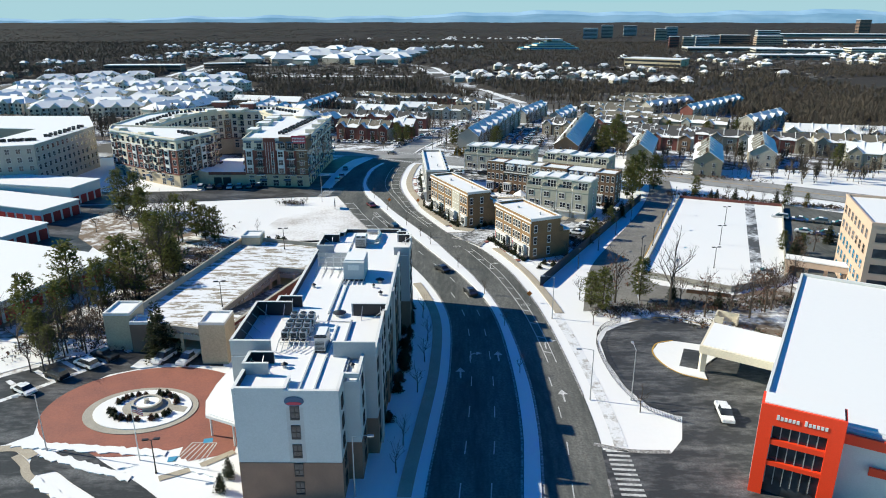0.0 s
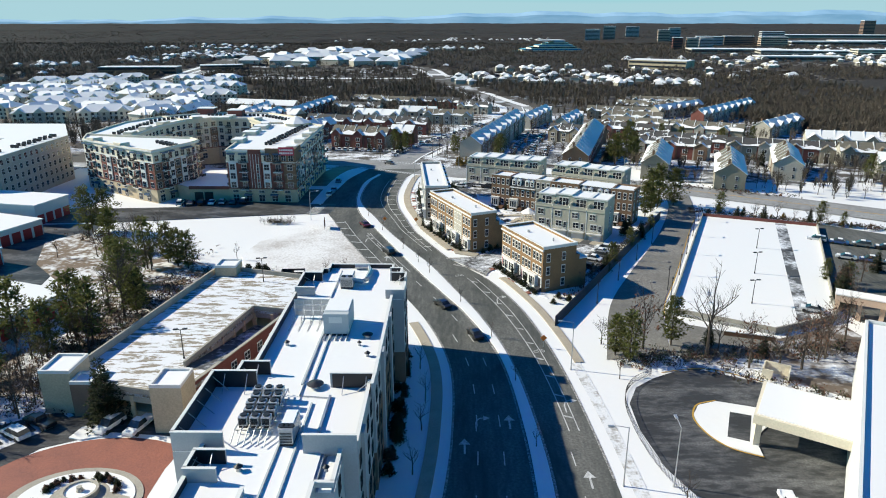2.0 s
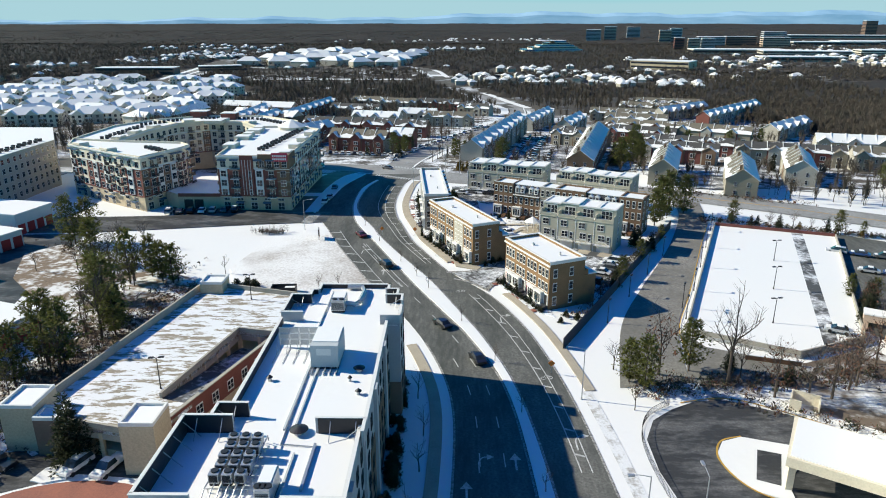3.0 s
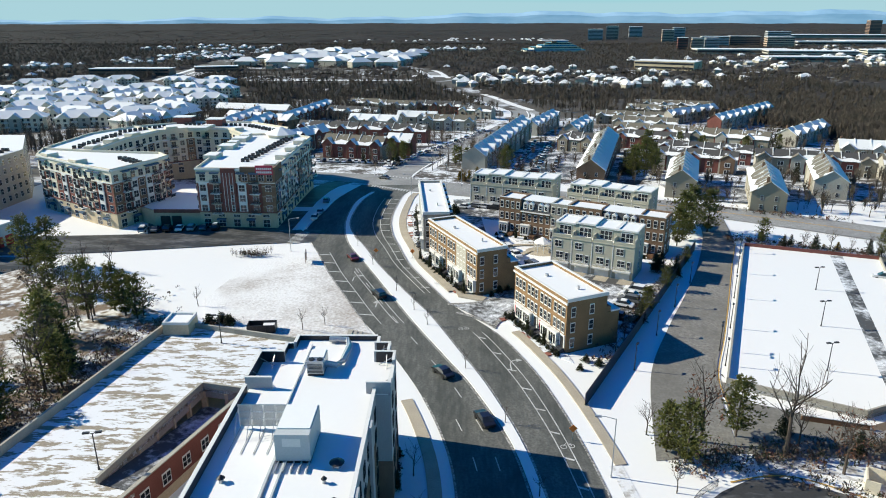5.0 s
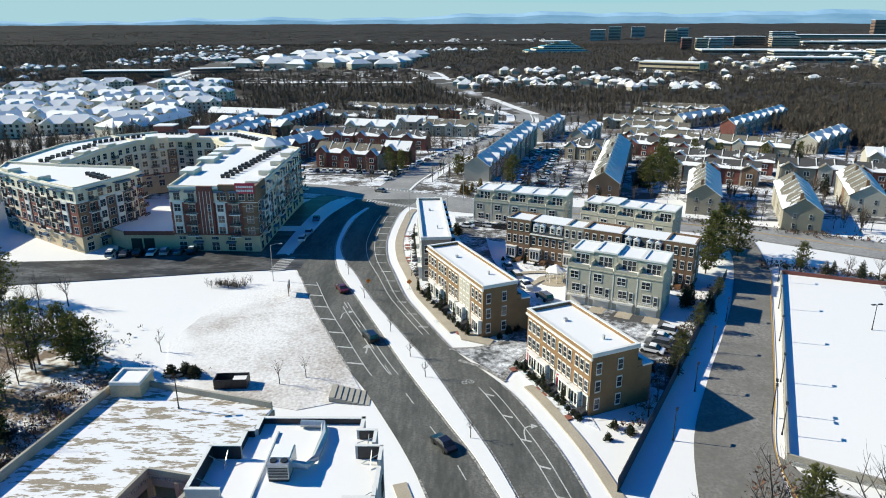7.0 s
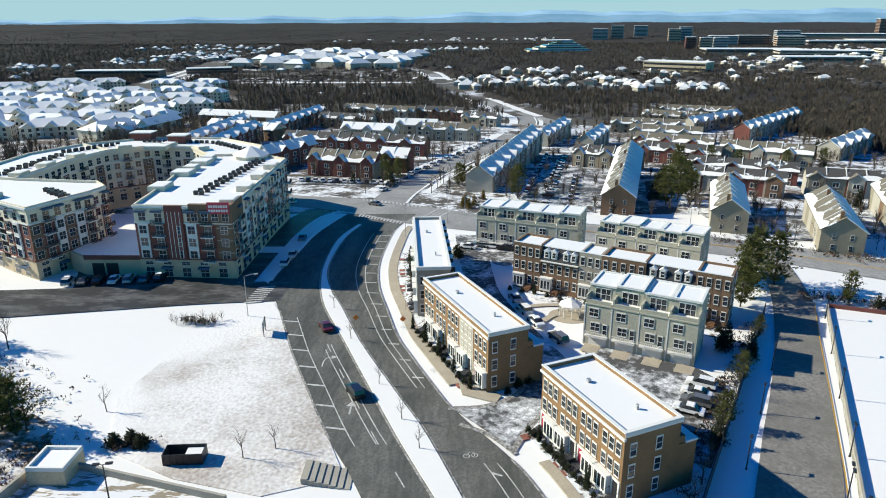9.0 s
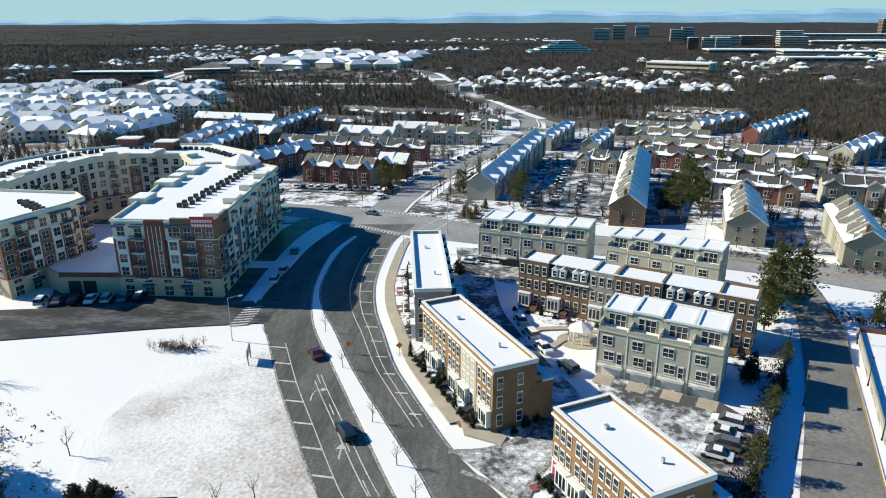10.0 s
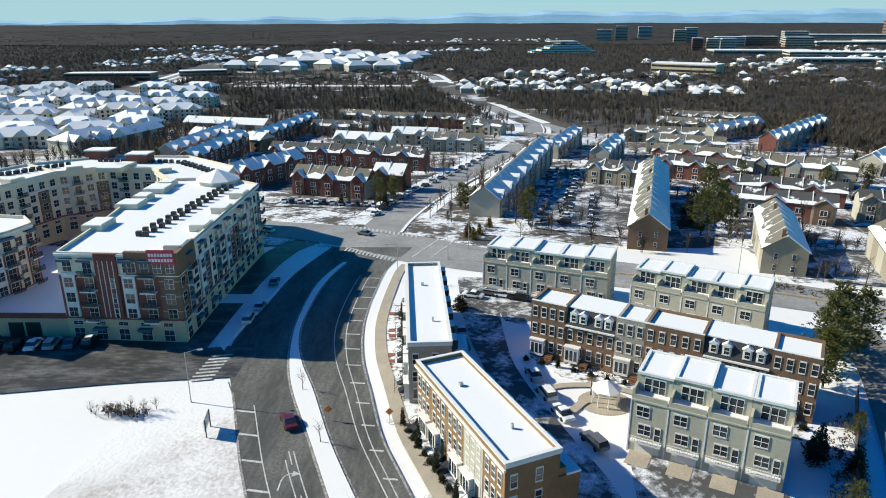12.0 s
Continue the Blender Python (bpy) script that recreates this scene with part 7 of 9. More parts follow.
# far hamlets: centre, half sizes, count of houses
HAMLETS = ((50, 880, 46, 60, 26), (150, 870, 52, 70, 24), (230, 830, 46, 70, 26), (0, 1000, 300, 120, 16), (380, 1000, 120, 100, 10), (-500, 900, 60, 100, 10), (-560, 1730, 150, 90, 40), (-620, 1130, 60, 40, 10), (110, 1050, 60, 50, 14), (420, 1250, 120, 60, 18), (620, 1350, 150, 90, 26), (860, 1500, 160, 120, 50), (-430, 1350, 50, 40, 12), (20, 1650, 90, 50, 20), (150, 2200, 160, 90, 30), (-180, 2100, 200, 80, 20), (1100, 1900, 250, 150, 40), (-400, 800, 30, 26, 6), (-470, 1450, 80, 120, 50), (-520, 1250, 60, 60, 20), (560, 1150, 140, 60, 14), (760, 1250, 120, 80, 20))
first = True
spots = []
loose = bmesh.new()
for cx, cy, sx, sy, n in HAMLETS:
    for i in range(n):
        spots.append((cx + random.uniform(-sx, sx), cy + random.uniform(-sy, sy)))
for x, y in spots:
    m = pose(x, y, land(x, y), 0, 0, random.choice((0, 90)) + random.uniform(-20, 20))
    if first:
        house.matrix_basis, first = m, False
    elif y < 815:
        copy_thing(house, m)
    else:
        s_ = random.uniform(0.6, 0.95)
        for v_ in (box(loose, -5.5, 5.5, -4.5, 4.5, -4, 6 * s_),):
            bmesh.ops.transform(loose, matrix=m, verts=v_)
        w_ = [loose.verts.new(m @ Vector(p)) for p in ((-6, -5, 6 * s_), (6, -5, 6 * s_), (6, 5, 6 * s_), (-6, 5, 6 * s_), (-2, 0, 9.5 * s_), (2, 0, 9.5 * s_))]
        bare = random.random() < 0.4
        for q, f in enumerate(((0, 1, 5, 4), (1, 2, 5), (2, 3, 4, 5), (3, 0, 4))):
            loose.faces.new([w_[j] for j in f]).material_index = 2 if bare and q < 2 else 1

solo("far_houses", loose, (pale, roof_snow, shingle_dark), "scattered far houses under snow", "houses", kind="stuff")


def slab_block(name, x, y, yaw, w, d, h, wall, floors, label, category="office tower", strips=True, snowy=True):
    ob = empty(name, x, y, land(x, y), yaw, label, category, "distant offices")
    part("wall", boxes((-w / 2, w / 2, -d / 2, d / 2, -6, h)), wall, ob)
    part("roof", boxes((-w / 2 - 0.2, w / 2 + 0.2, -d / 2 - 0.2, d / 2 + 0.2, h, h + 0.8)), roof_snow if snowy else concrete, ob)
    for k in range(floors):
        z = h * (k + 0.35) / floors
        part("ribbon_window", boxes((-w / 2 + 1, w / 2 - 1, -d / 2 - 0.3, -d / 2, z, z + h / floors * 0.45), (-w / 2 - 0.3, -w / 2, -d / 2 + 1, d / 2 - 1, z, z + h / floors * 0.45)), glass, ob)
    return ob


slab_block("low_office", -430, 990, 3, 105, 26, 9, taupe_brick, 2, "long dark low office with a white snowy roof", "office building")
slab_block("low_office", -340, 1060, 20, 60, 20, 7, taupe_brick, 2, "second low brown office by the far road", "office building")
slab_block("data_centre", 320, 1100, -35, 88, 40, 12, beige, 2, "low tan building with a large snowy roof", "office building")
step = empty("stepped_office", 208.5, 1549.5, land(208.5, 1549.5), 6, "wide stepped office with pale floor bands", "office building", "distant offices")
for k in range(6):
    w = 150 - 17 * k
    part("storey", boxes((-w / 2 + 8 * k, w / 2, -30 + 3 * k, 30, 4.2 * k - (4 if k == 0 else 0), 4.2 * k + 2.2)), cream, step, "pale floor band")
    part("ribbon_window", boxes((-w / 2 + 8 * k + 1, w / 2 - 1, -29 + 3 * k, 29, 4.2 * k + 2.2, 4.2 * k + 4.2)), glass_blue if k % 2 else glass, step, "dark ribbon window")
part("roof", boxes((-24, 33, -14, 30, 25.2, 26.2)), roof_snow, step)
for x, y, w, d, h, m_, fl in ((420, 2150, 60, 40, 62, grey_clad, 9), (480, 2200, 50, 36, 76, pale, 10), (600, 2400, 60, 40, 66, grey_clad, 9), (580, 1980, 44, 30, 66, office_tan, 9), (618, 2010, 44, 30, 74, grey_clad, 10), (515, 1650, 30, 26, 50, brick_red, 8), (548, 1650, 34, 26, 48, office_tan, 8), (582, 1655, 40, 26, 48, grey_clad, 8), (640, 1800, 90, 40, 46, grey_clad, 7), (720, 1820, 100, 40, 46, taupe_brick, 6), (780, 1760, 60, 40, 36, office_tan, 5), (860, 1950, 80, 40, 60, grey_clad, 7), (1400, 2450, 50, 40, 100, taupe_brick, 12), (700, 1450, 160, 60, 14, pale, 2), (860, 1420, 130, 50, 18, cream, 3), (1150, 1900, 280, 100, 16, pale, 2), (1250, 2300, 400, 90, 20, pale, 2)):
    slab_block("office_tower" if h > 40 else "retail_block", x, y, -12, w * (0.7 if h > 40 else 1), d, h * (0.55 if h > 40 else 0.7), m_, fl, "distant grey glass office tower on the skyline" if m_ is grey_clad else "distant pale block on the skyline", "office tower" if h > 40 else "building")

for x, y, w, d, h in ((600, 1530, 190, 60, 9), (615, 1285, 140, 44, 8), (990, 1900, 210, 70, 10), (1180, 1650, 200, 60, 10), (840, 1290, 120, 40, 9)):
    slab_block("retail_block", x, y, -6, w, d, h, pale, 1, "wide low retail building under a white snowy roof", "building")
# hills on the horizon, with distance haze painted into their blue and glow
hill, t_, b_ = nodes_of("painted_haze_hills")
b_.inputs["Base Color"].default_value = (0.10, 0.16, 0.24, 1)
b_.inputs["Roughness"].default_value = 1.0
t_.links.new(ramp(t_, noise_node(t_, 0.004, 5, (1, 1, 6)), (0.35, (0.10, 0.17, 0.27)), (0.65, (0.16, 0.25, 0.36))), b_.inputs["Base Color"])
# pale blue emission imitates the bright air before the hills
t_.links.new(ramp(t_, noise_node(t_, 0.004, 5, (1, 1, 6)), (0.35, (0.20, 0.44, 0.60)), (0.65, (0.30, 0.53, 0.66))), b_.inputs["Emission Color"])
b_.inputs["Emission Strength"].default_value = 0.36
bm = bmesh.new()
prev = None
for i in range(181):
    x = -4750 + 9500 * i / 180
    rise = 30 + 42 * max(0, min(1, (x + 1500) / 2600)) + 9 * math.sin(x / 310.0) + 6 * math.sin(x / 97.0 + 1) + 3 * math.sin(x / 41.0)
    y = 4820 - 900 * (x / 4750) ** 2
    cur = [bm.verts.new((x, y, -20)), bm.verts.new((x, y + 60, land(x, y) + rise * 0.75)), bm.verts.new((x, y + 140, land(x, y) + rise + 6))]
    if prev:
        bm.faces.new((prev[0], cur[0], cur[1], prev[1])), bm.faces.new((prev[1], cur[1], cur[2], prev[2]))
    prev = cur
solo("backdrop", bm, hill, "horizon hills with blue haze put into their colour and glow", "hills", kind="structure")

# ================= trees =================


def limb(bm, p, d, length, r, level, rng, twigs):
    """One limb and its branches; the last level is made of thin twigs."""
    n = 3 if level < 2 else 2
    pts, q, v = [tuple(p)], Vector(p), d.normalized()
    for i in range(n):
        v = (v + Vector((rng.uniform(-0.2, 0.2), rng.uniform(-0.2, 0.2), rng.uniform(-0.05, 0.2)))).normalized()
        q = q + v * length / n
        pts.append(tuple(q))
    tube(bm, pts, [r * (1 - 0.6 * i / n) for i in range(n + 1)], 5 if level == 0 else 3)
    if level >= twigs:
        return
    kids = 6 if level == 0 else (5 if level == 1 else 4)
    for k in range(kids):
        u = (0.35 if level == 0 else 0.25) + 0.72 * k / kids
        i = min(n - 1, int(u * n))
        base = Vector(pts[i]).lerp(Vector(pts[i + 1]), u * n - i)
        a = rng.uniform(0, math.tau)
        side_ = Vector((math.cos(a), math.sin(a), rng.uniform(0.25, 0.9)))
        limb(bm, base, (side_ + v * 0.55), length * rng.uniform(0.42, 0.62), r * 0.42, level + 1, rng, twigs)


def bare_tree(seed, height, label, leafy=None, twigs=3):
    rng = random.Random(seed)
    ob = empty("bare_tree", 0, -200, -60, 0, label, "tree", "bare trees")
    bm = bmesh.new()
    tube(bm, [(0, 0, -0.3), (0.05, 0, height * 0.2), (0.1, 0.08, height * 0.42)], [height * 0.021, height * 0.016, height * 0.012], 7)
    part("trunk", bm, bark, ob)
    bm = bmesh.new()
    for k in range(5):
        a = k * 1.26 + rng.uniform(-0.3, 0.3)
        limb(bm, (0.08, 0.05, height * (0.28 + 0.05 * k)), Vector((math.cos(a) * 0.75, math.sin(a) * 0.75, 1.0)), height * rng.uniform(0.36, 0.46), height * 0.0085, 1, rng, twigs)
    limb(bm, (0.1, 0.08, height * 0.41), Vector((0, 0, 1)), height * 0.55, height * 0.011, 1, rng, twigs)
    part("crown", bm, twig, ob, "bare branches and twigs")
    if leafy:
        bm = bmesh.new()
        for i in range(260):
            a, rr, z = rng.uniform(0, math.tau), height * 0.25 * math.sqrt(rng.random()), height * rng.uniform(0.3, 0.9)
            rr *= 1.15 - abs(z / height - 0.5)
            c = Vector((rr * math.cos(a), rr * math.sin(a), z))
            s = rng.uniform(0.12, 0.3)
            v = [bm.verts.new(c + Vector((rng.uniform(-s, s), rng.uniform(-s, s), rng.uniform(-s, s)))) for _ in range(3)]
            bm.faces.new(v)
        part("dead_leaves", bm, leafy, ob, "withered leaves")
    return ob


def evergreen(seed, height, spread, mat_, label, name="pine_tree", clumps=430, low=0.12):
    rng = random.Random(seed)
    ob = empty(name, 0, -200, -60, 0, label, "tree", "evergreen trees")
    bm = bmesh.new()
    tube(bm, [(0, 0, -0.3), (0.1, 0, height * 0.5), (0, 0.1, height * 0.97)], [height * 0.018, height * 0.012, 0.03], 6)
    for k in range(14):
        a, z = k * 2.4, height * (low + 0.8 * k / 14)
        l = spread * (1.05 - z / height)
        tube(bm, [(0, 0, z), (l * 0.8 * math.cos(a), l * 0.8 * math.sin(a), z + 0.25 * l)], [0.05, 0.02], 3)
    part("trunk", bm, bark, ob)
    bm = bmesh.new()
    for i in range(int(clumps * 1.7)):
        z = low + (0.99 - low) * (1 - math.sqrt(rng.random()) if name != "pine_tree" else rng.random())
        whorl = 0.72 + 0.28 * math.sin(z * 34 + rng.uniform(-0.6, 0.6))
        v_ = (z - low) / (1 - low)
        lim = spread * ((1.04 - z) ** 0.75 if name != "pine_tree" else 0.3 + 0.75 * math.sin(math.pi * min(1, max(0, v_)) ** 0.8)) * whorl
        a = rng.uniform(0, math.tau)
        lim *= 0.75 + 0.25 * math.sin(3 * a + seed)
        rr = lim * math.sqrt(rng.uniform(0.12, 1))
        c = Vector((rr * math.cos(a), rr * math.sin(a), z * height + rng.uniform(-0.2, 0.2)))
        out = Vector((math.cos(a), math.sin(a), rng.uniform(-0.1, 0.5)))
        for k in range(6):
            d = (out + Vector((rng.uniform(-0.9, 0.9), rng.uniform(-0.9, 0.9), rng.uniform(-0.5, 0.7)))).normalized()
            s = rng.uniform(0.3, 0.62) * (0.5 + height / 20)
            w = d.cross(Vector((rng.uniform(-1, 1), rng.uniform(-1, 1), 1))).normalized() * s * 0.4
            v = [bm.verts.new(c + w * 0.5), bm.verts.new(c - w * 0.5), bm.verts.new(c + d * s)]
            bm.faces.new(v)
    part("crown", bm, mat_, ob, "dense needle sprays")
    return ob


BARE = [bare_tree(3, 11, "bare grey-brown deciduous tree with fine twigs"), bare_tree(8, 9, "bare spreading deciduous tree in snow"), bare_tree(14, 13, "tall bare deciduous tree with open crown")]
RUSSET = bare_tree(21, 9, "winter oak still holding russet leaves", twig_red)
SAPLING = bare_tree(31, 5.0, "slender bare street sapling in the snow", None, 2)
PINES = [evergreen(1, 13, 5.2, needle, "tall green pine with an uneven crown", clumps=560, low=0.16), evergreen(2, 11, 4.4, needle, "green pine with a ragged outline", clumps=540, low=0.10), evergreen(5, 9, 3.6, needle_dark, "dark spruce dense to the ground", "spruce_tree", 640, 0.03)]
CEDAR = evergreen(9, 4.2, 0.75, needle_dark, "narrow dark cypress beside a front door", "cypress", 150, 0.03)
SHRUB = evergreen(12, 1.3, 1.0, needle_dark, "low dark evergreen shrub dusted with snow", "shrub", 110, 0.02)
RSHRUB = evergreen(15, 1.2, 0.95, twig_red, "low russet shrub in the snow", "russet_shrub", 110, 0.02)
GOLD = evergreen(13, 3.6, 1.8, shrub_gold, "golden-leaved evergreen bush in snow", "golden_bush", 240, 0.03)
rt = random.Random(77)


def plant(kind_, x, y, s=1.0, up=0.0):
    ob = copy_thing(kind_, pose(x, y, land(x, y) + up, 0, 0, rt.uniform(0, 360)))
    ob.scale = (s * rt.uniform(0.9, 1.1),) * 2 + (s,)
    return ob


# along the storage loop and the lot
for k_, x, y, s in ((PINES[1], 30.4, 125.1, 0.85), (PINES[1], 28.6, 127.5, 0.7), (RUSSET, 34, 129.8, 1.3), (PINES[0], 39.4, 131.2, 0.72), (BARE[2], 44.1, 126.6, 1.2), (RUSSET, 50.0, 123.0, 1.1), (BARE[1], 47, 129, 0.8), (BARE[0], 54.0, 121.0, 0.9), (RUSSET, 58.6, 122.6, 1.2), (BARE[1], 62.8, 125.5, 1.1), (RUSSET, 63.8, 129, 0.9), (PINES[2], 46.2, 131.5, 0.5), (PINES[2], 54, 127, 0.45), (SAPLING, 27.4, 119.0, 0.9), (SAPLING, 28.4, 88.6, 1.0), (BARE[1], 27.0, 131.5, 0.6), (BARE[1], 67, 131, 0.9), (PINES[2], 79.5, 150, 0.8), (RUSSET, 82.5, 155, 0.8), (PINES[2], 84.5, 158.5, 0.7), (BARE[0], 80, 146, 0.7), (RUSSET, 72, 134, 1.0), (PINES[1], 83.3, 162.9, 0.5), (PINES[1], 86.0, 159.1, 0.55), (RUSSET, 91.3, 163, 0.8), (PINES[2], 98, 169, 0.6), (RUSSET, 64.5, 126.5, 1.2)):
    plant(k_, x, y, s)
# the wood beside the garage
for x, y, s in ((-85.8, 182.5, 0.85), (-66.9, 150.2, 1.0), (-71.0, 169.3, 0.8), (-67.9, 173.7, 0.75), (-64.5, 171.0, 0.7), (-61.5, 169.5, 0.7), (-98.4, 196.1, 1.0), (-95.0, 199.0, 0.9), (-78.5, 130.5, 0.95), (-62.3, 143.7, 0.75), (-68.3, 132.0, 0.85), (-76, 112, 0.8), (-73.5, 117, 0.7), (-74.0, 160.0, 0.8)):
    plant(PINES[rt.choice((0, 1, 1))], x, y, s * 1.22)
for i in range(48):
    u, v = rt.random(), rt.random()
    plant(rt.choice(BARE), -63 - 8 * v - 6 * u, 106 + 66 * u + rt.uniform(-3, 3), rt.uniform(0.4, 0.72))
for i in range(14):
    plant(rt.choice(BARE), rt.uniform(-102, -74), rt.uniform(176, 200), rt.uniform(0.4, 0.8))
for i in range(12):
    plant(rt.choice(BARE), rt.uniform(-84, -66), rt.uniform(98, 116), rt.uniform(0.5, 0.8))
plant(PINES[2], -50.0, 105.6, 1.15), plant(PINES[1], -71.5, 107.0, 0.75), plant(PINES[1], -68.0, 103.8, 0.6), plant(BARE[0], -64.5, 107.5, 0.7), plant(BARE[1], -63.0, 110.0, 0.75), plant(PINES[2], -28.0, 72.8, 0.35), plant(PINES[2], -28.2, 70.0, 0.3)
for x, y in ((-46.7, 167.2), (-44.6, 168.0), (-42.8, 167.2), ):
    plant(SHRUB, x, y, 1.6)
for k in range(16):
    plant(BARE[k % 3], -54.5 + 0.62 * k, 207.2 + 1.1 * math.sin(k * 2.2), rt.uniform(0.16, 0.26), -0.6)
for x, y, s in ((-28.3, 164.8, 0.95), (-24.5, 167, 0.85), (-52, 176, 0.9), (-61, 171, 1.5)):
    plant(SAPLING, x, y, s)
# median and verge saplings
for y in (100, 118, 134, 150, 167, 174, 184, 200, 214):
    plant(SAPLING, (MED_L(y) + MED_R(y)) / 2, y, 0.75, 0.2)
for x, y in ((-4.2, 104), (-5.0, 94), (-6.8, 74), (-6.3, 80), (-4.0, 112), (-5.2, 122)):
    plant(SAPLING, x, y, 1.0)
for i in range(26):
    y = rt.uniform(82, 128)
    plant(SHRUB if i % 4 else RSHRUB, -8.3 + rt.uniform(-0.3, 0.9) + (0 if y > 92 else -0.9), y, rt.uniform(0.6, 1.5))
for y in (101, 107.5, 113, 119.5):
    plant(PINES[2], -7.2, y, rt.uniform(0.28, 0.42))
# along the fence and the cross street
for i in range(12):
    u = i / 11
    plant(rt.choice((PINES[1], PINES[2], BARE[1], BARE[0])), 27 + 27 * u + 1.2, 156 + 46 * u, rt.uniform(0.35, 0.6))
for x, y, s in ((60.5, 221, 1.2), (64, 226, 1.25), (69.5, 228, 1.1), (57.5, 216, 0.95), (48.5, 199, 0.5), (46.6, 196.6, 0.55)):
    plant(PINES[1] if s > 0.7 else PINES[2], x, y, s)
for i in range(26):
    plant(rt.choice((BARE[1], BARE[0], PINES[1], PINES[2], GOLD, SHRUB)), 76 + i * 1.5 + rt.uniform(-1.6, 1.6), 219.5 - i * 0.6 + rt.uniform(-1.6, 1.6), rt.uniform(0.35, 0.65))
for i in range(16):
    x = 72 + i * 4.2
    plant(SAPLING, x, 272 - (x - 60) * 0.45 + rt.uniform(-1, 1), rt.uniform(0.9, 1.4))
for x, y, s in ((68.4, 315.9, 1.1), (68.8, 305.1, 1.2), (74.9, 312.2, 1.15), (81.4, 323.7, 1.1), (76.8, 335.9, 1.1), (84.5, 344.9, 1.15), (76.8, 305.2, 1.05), (1.3, 341.5, 0.8), (21.5, 316.9, 0.9), (20.4, 323.2, 0.85), (-27.9, 356.6, 0.75), (-23.2, 360.8, 0.75), (-20.4, 369.5, 0.7), (-39.1, 343.9, 0.55), (110.7, 382.1, 0.8), (140.5, 376.3, 0.8), (177.6, 423.9, 0.9), (216.2, 561.5, 0.9), (3, 345, 0.7), (6, 341, 0.7), (10, 350, 0.7), (-24, 342, 0.7), (-26, 345, 0.7), (-22, 350, 0.7), (128, 300, 0.8), (150, 262, 0.8), (152, 380, 0.9), (156, 376, 0.9), (116, 366, 0.8), (-112, 402, 0.9), (-140, 420, 0.9), (-120, 330, 0.8), (-136, 424, 0.9), (-116, 336, 0.8)):
    plant(PINES[rt.choice((0, 1, 1, 2))], x, y, s)
plant(RUSSET, 17.8, 319.2, 1.3), plant(RUSSET, -36.6, 346.7, 0.8), plant(RUSSET, -10.0, 396.7, 1.2), plant(RUSSET, -5.5, 405.1, 1.2), plant(RUSSET, 56.7, 301.6, 0.9)
for x, y in ((2.6, 301.1), (4.5, 298.5), (6.3, 303.8), (3.4, 306.5)):
    plant(GOLD, x, y, 1.0)
for i in range(90):  # between the townhouse rows
    x, y = rt.uniform(-110, 215), rt.uniform(292, 520)
    ax = glide([(306, -22), (327, -19), (358, -12), (392, -1), (428, 11.5), (478, 28), (526, 41), (566, 51), (604, 53.5)])(y)
    if abs(x - ax) > 11 and not among_rows(x, y, 1.5) and not (20 < x < 62 and y < 420 and rt.random() < 0.6) and not (x < 0 and y < 330):
        plant(rt.choice(BARE + [BARE[1]]), x, y, rt.uniform(0.45, 0.85))
for i in range(18):
    y = 325 + i * 10
    ax = glide([(306, -22), (327, -19), (358, -12), (392, -1), (428, 11.5), (478, 28), (526, 41), (566, 51), (604, 53.5)])(y)
    plant(rt.choice(BARE), ax + 11, y, rt.uniform(0.5, 0.75))
    plant(SAPLING, ax - 12.5, y, 1.1)
# front gardens
for i in range(26):
    u = i / 25
    x, y = (-9.6 + 1.6 * u * 2, 244 - 68 * u * 0.5) if i < 13 else (-7.2 + 10.6 * (u - 0.5) * 2, 206 - 22.5 * (u - 0.5) * 2)
    plant(CEDAR if i % 3 == 1 else SHRUB, x - 1.2, y - 0.6, rt.uniform(0.7, 1.0))
for i in range(14):
    u = i / 13
    plant(CEDAR if i % 4 == 2 else SHRUB, 10.2 + 7.6 * u, 171.5 - 16.5 * u, rt.uniform(0.6, 0.95))
for i in range(16):
    u = i / 15
    plant(CEDAR if i % 5 == 2 else SHRUB, 12.5 + 37 * u - 0.8, 224.6 - 20.5 * u, rt.uniform(0.6, 0.9))
for x, y, s in ((22.5, 153, 1.0), (24.5, 151.5, 1.1), (21, 150, 0.9), (8, 181.6, 0.9), (9.8, 183.6, 1.2), (11.5, 185, 1.2), (47.5, 199, 1.6), (0.6, 246, 2.4)):
    plant(SHRUB, x, y, s)
for k in range(34):  # the fountain bed
    a = k * math.tau / 34 + rt.uniform(-0.08, 0.08)
    if k not in (0, 1, 9, 17, 18, 27, 33):
        q = rt.uniform(0.9, 1.08)
        plant(RSHRUB if rt.random() < 0.35 else SHRUB, -45.6 + 4.7 * q * math.cos(a), 88.9 + 3.7 * q * math.sin(a), rt.uniform(0.5, 0.85), 0.2)
for ob in BARE + PINES + [RUSSET, SAPLING, CEDAR, SHRUB, RSHRUB, GOLD]:
    spot = {"cypress": (-1.8, 196.4), "shrub": (4.6, 183.0), "russet_shrub": (-47.6, 85.6), "golden_bush": (9.6, 313.2)}.get(ob.name.split(".")[0], (rt.uniform(-70, -64), rt.uniform(112, 150)))
    ob.matrix_basis = pose(spot[0], spot[1], land(*spot), 0, 0, 40)

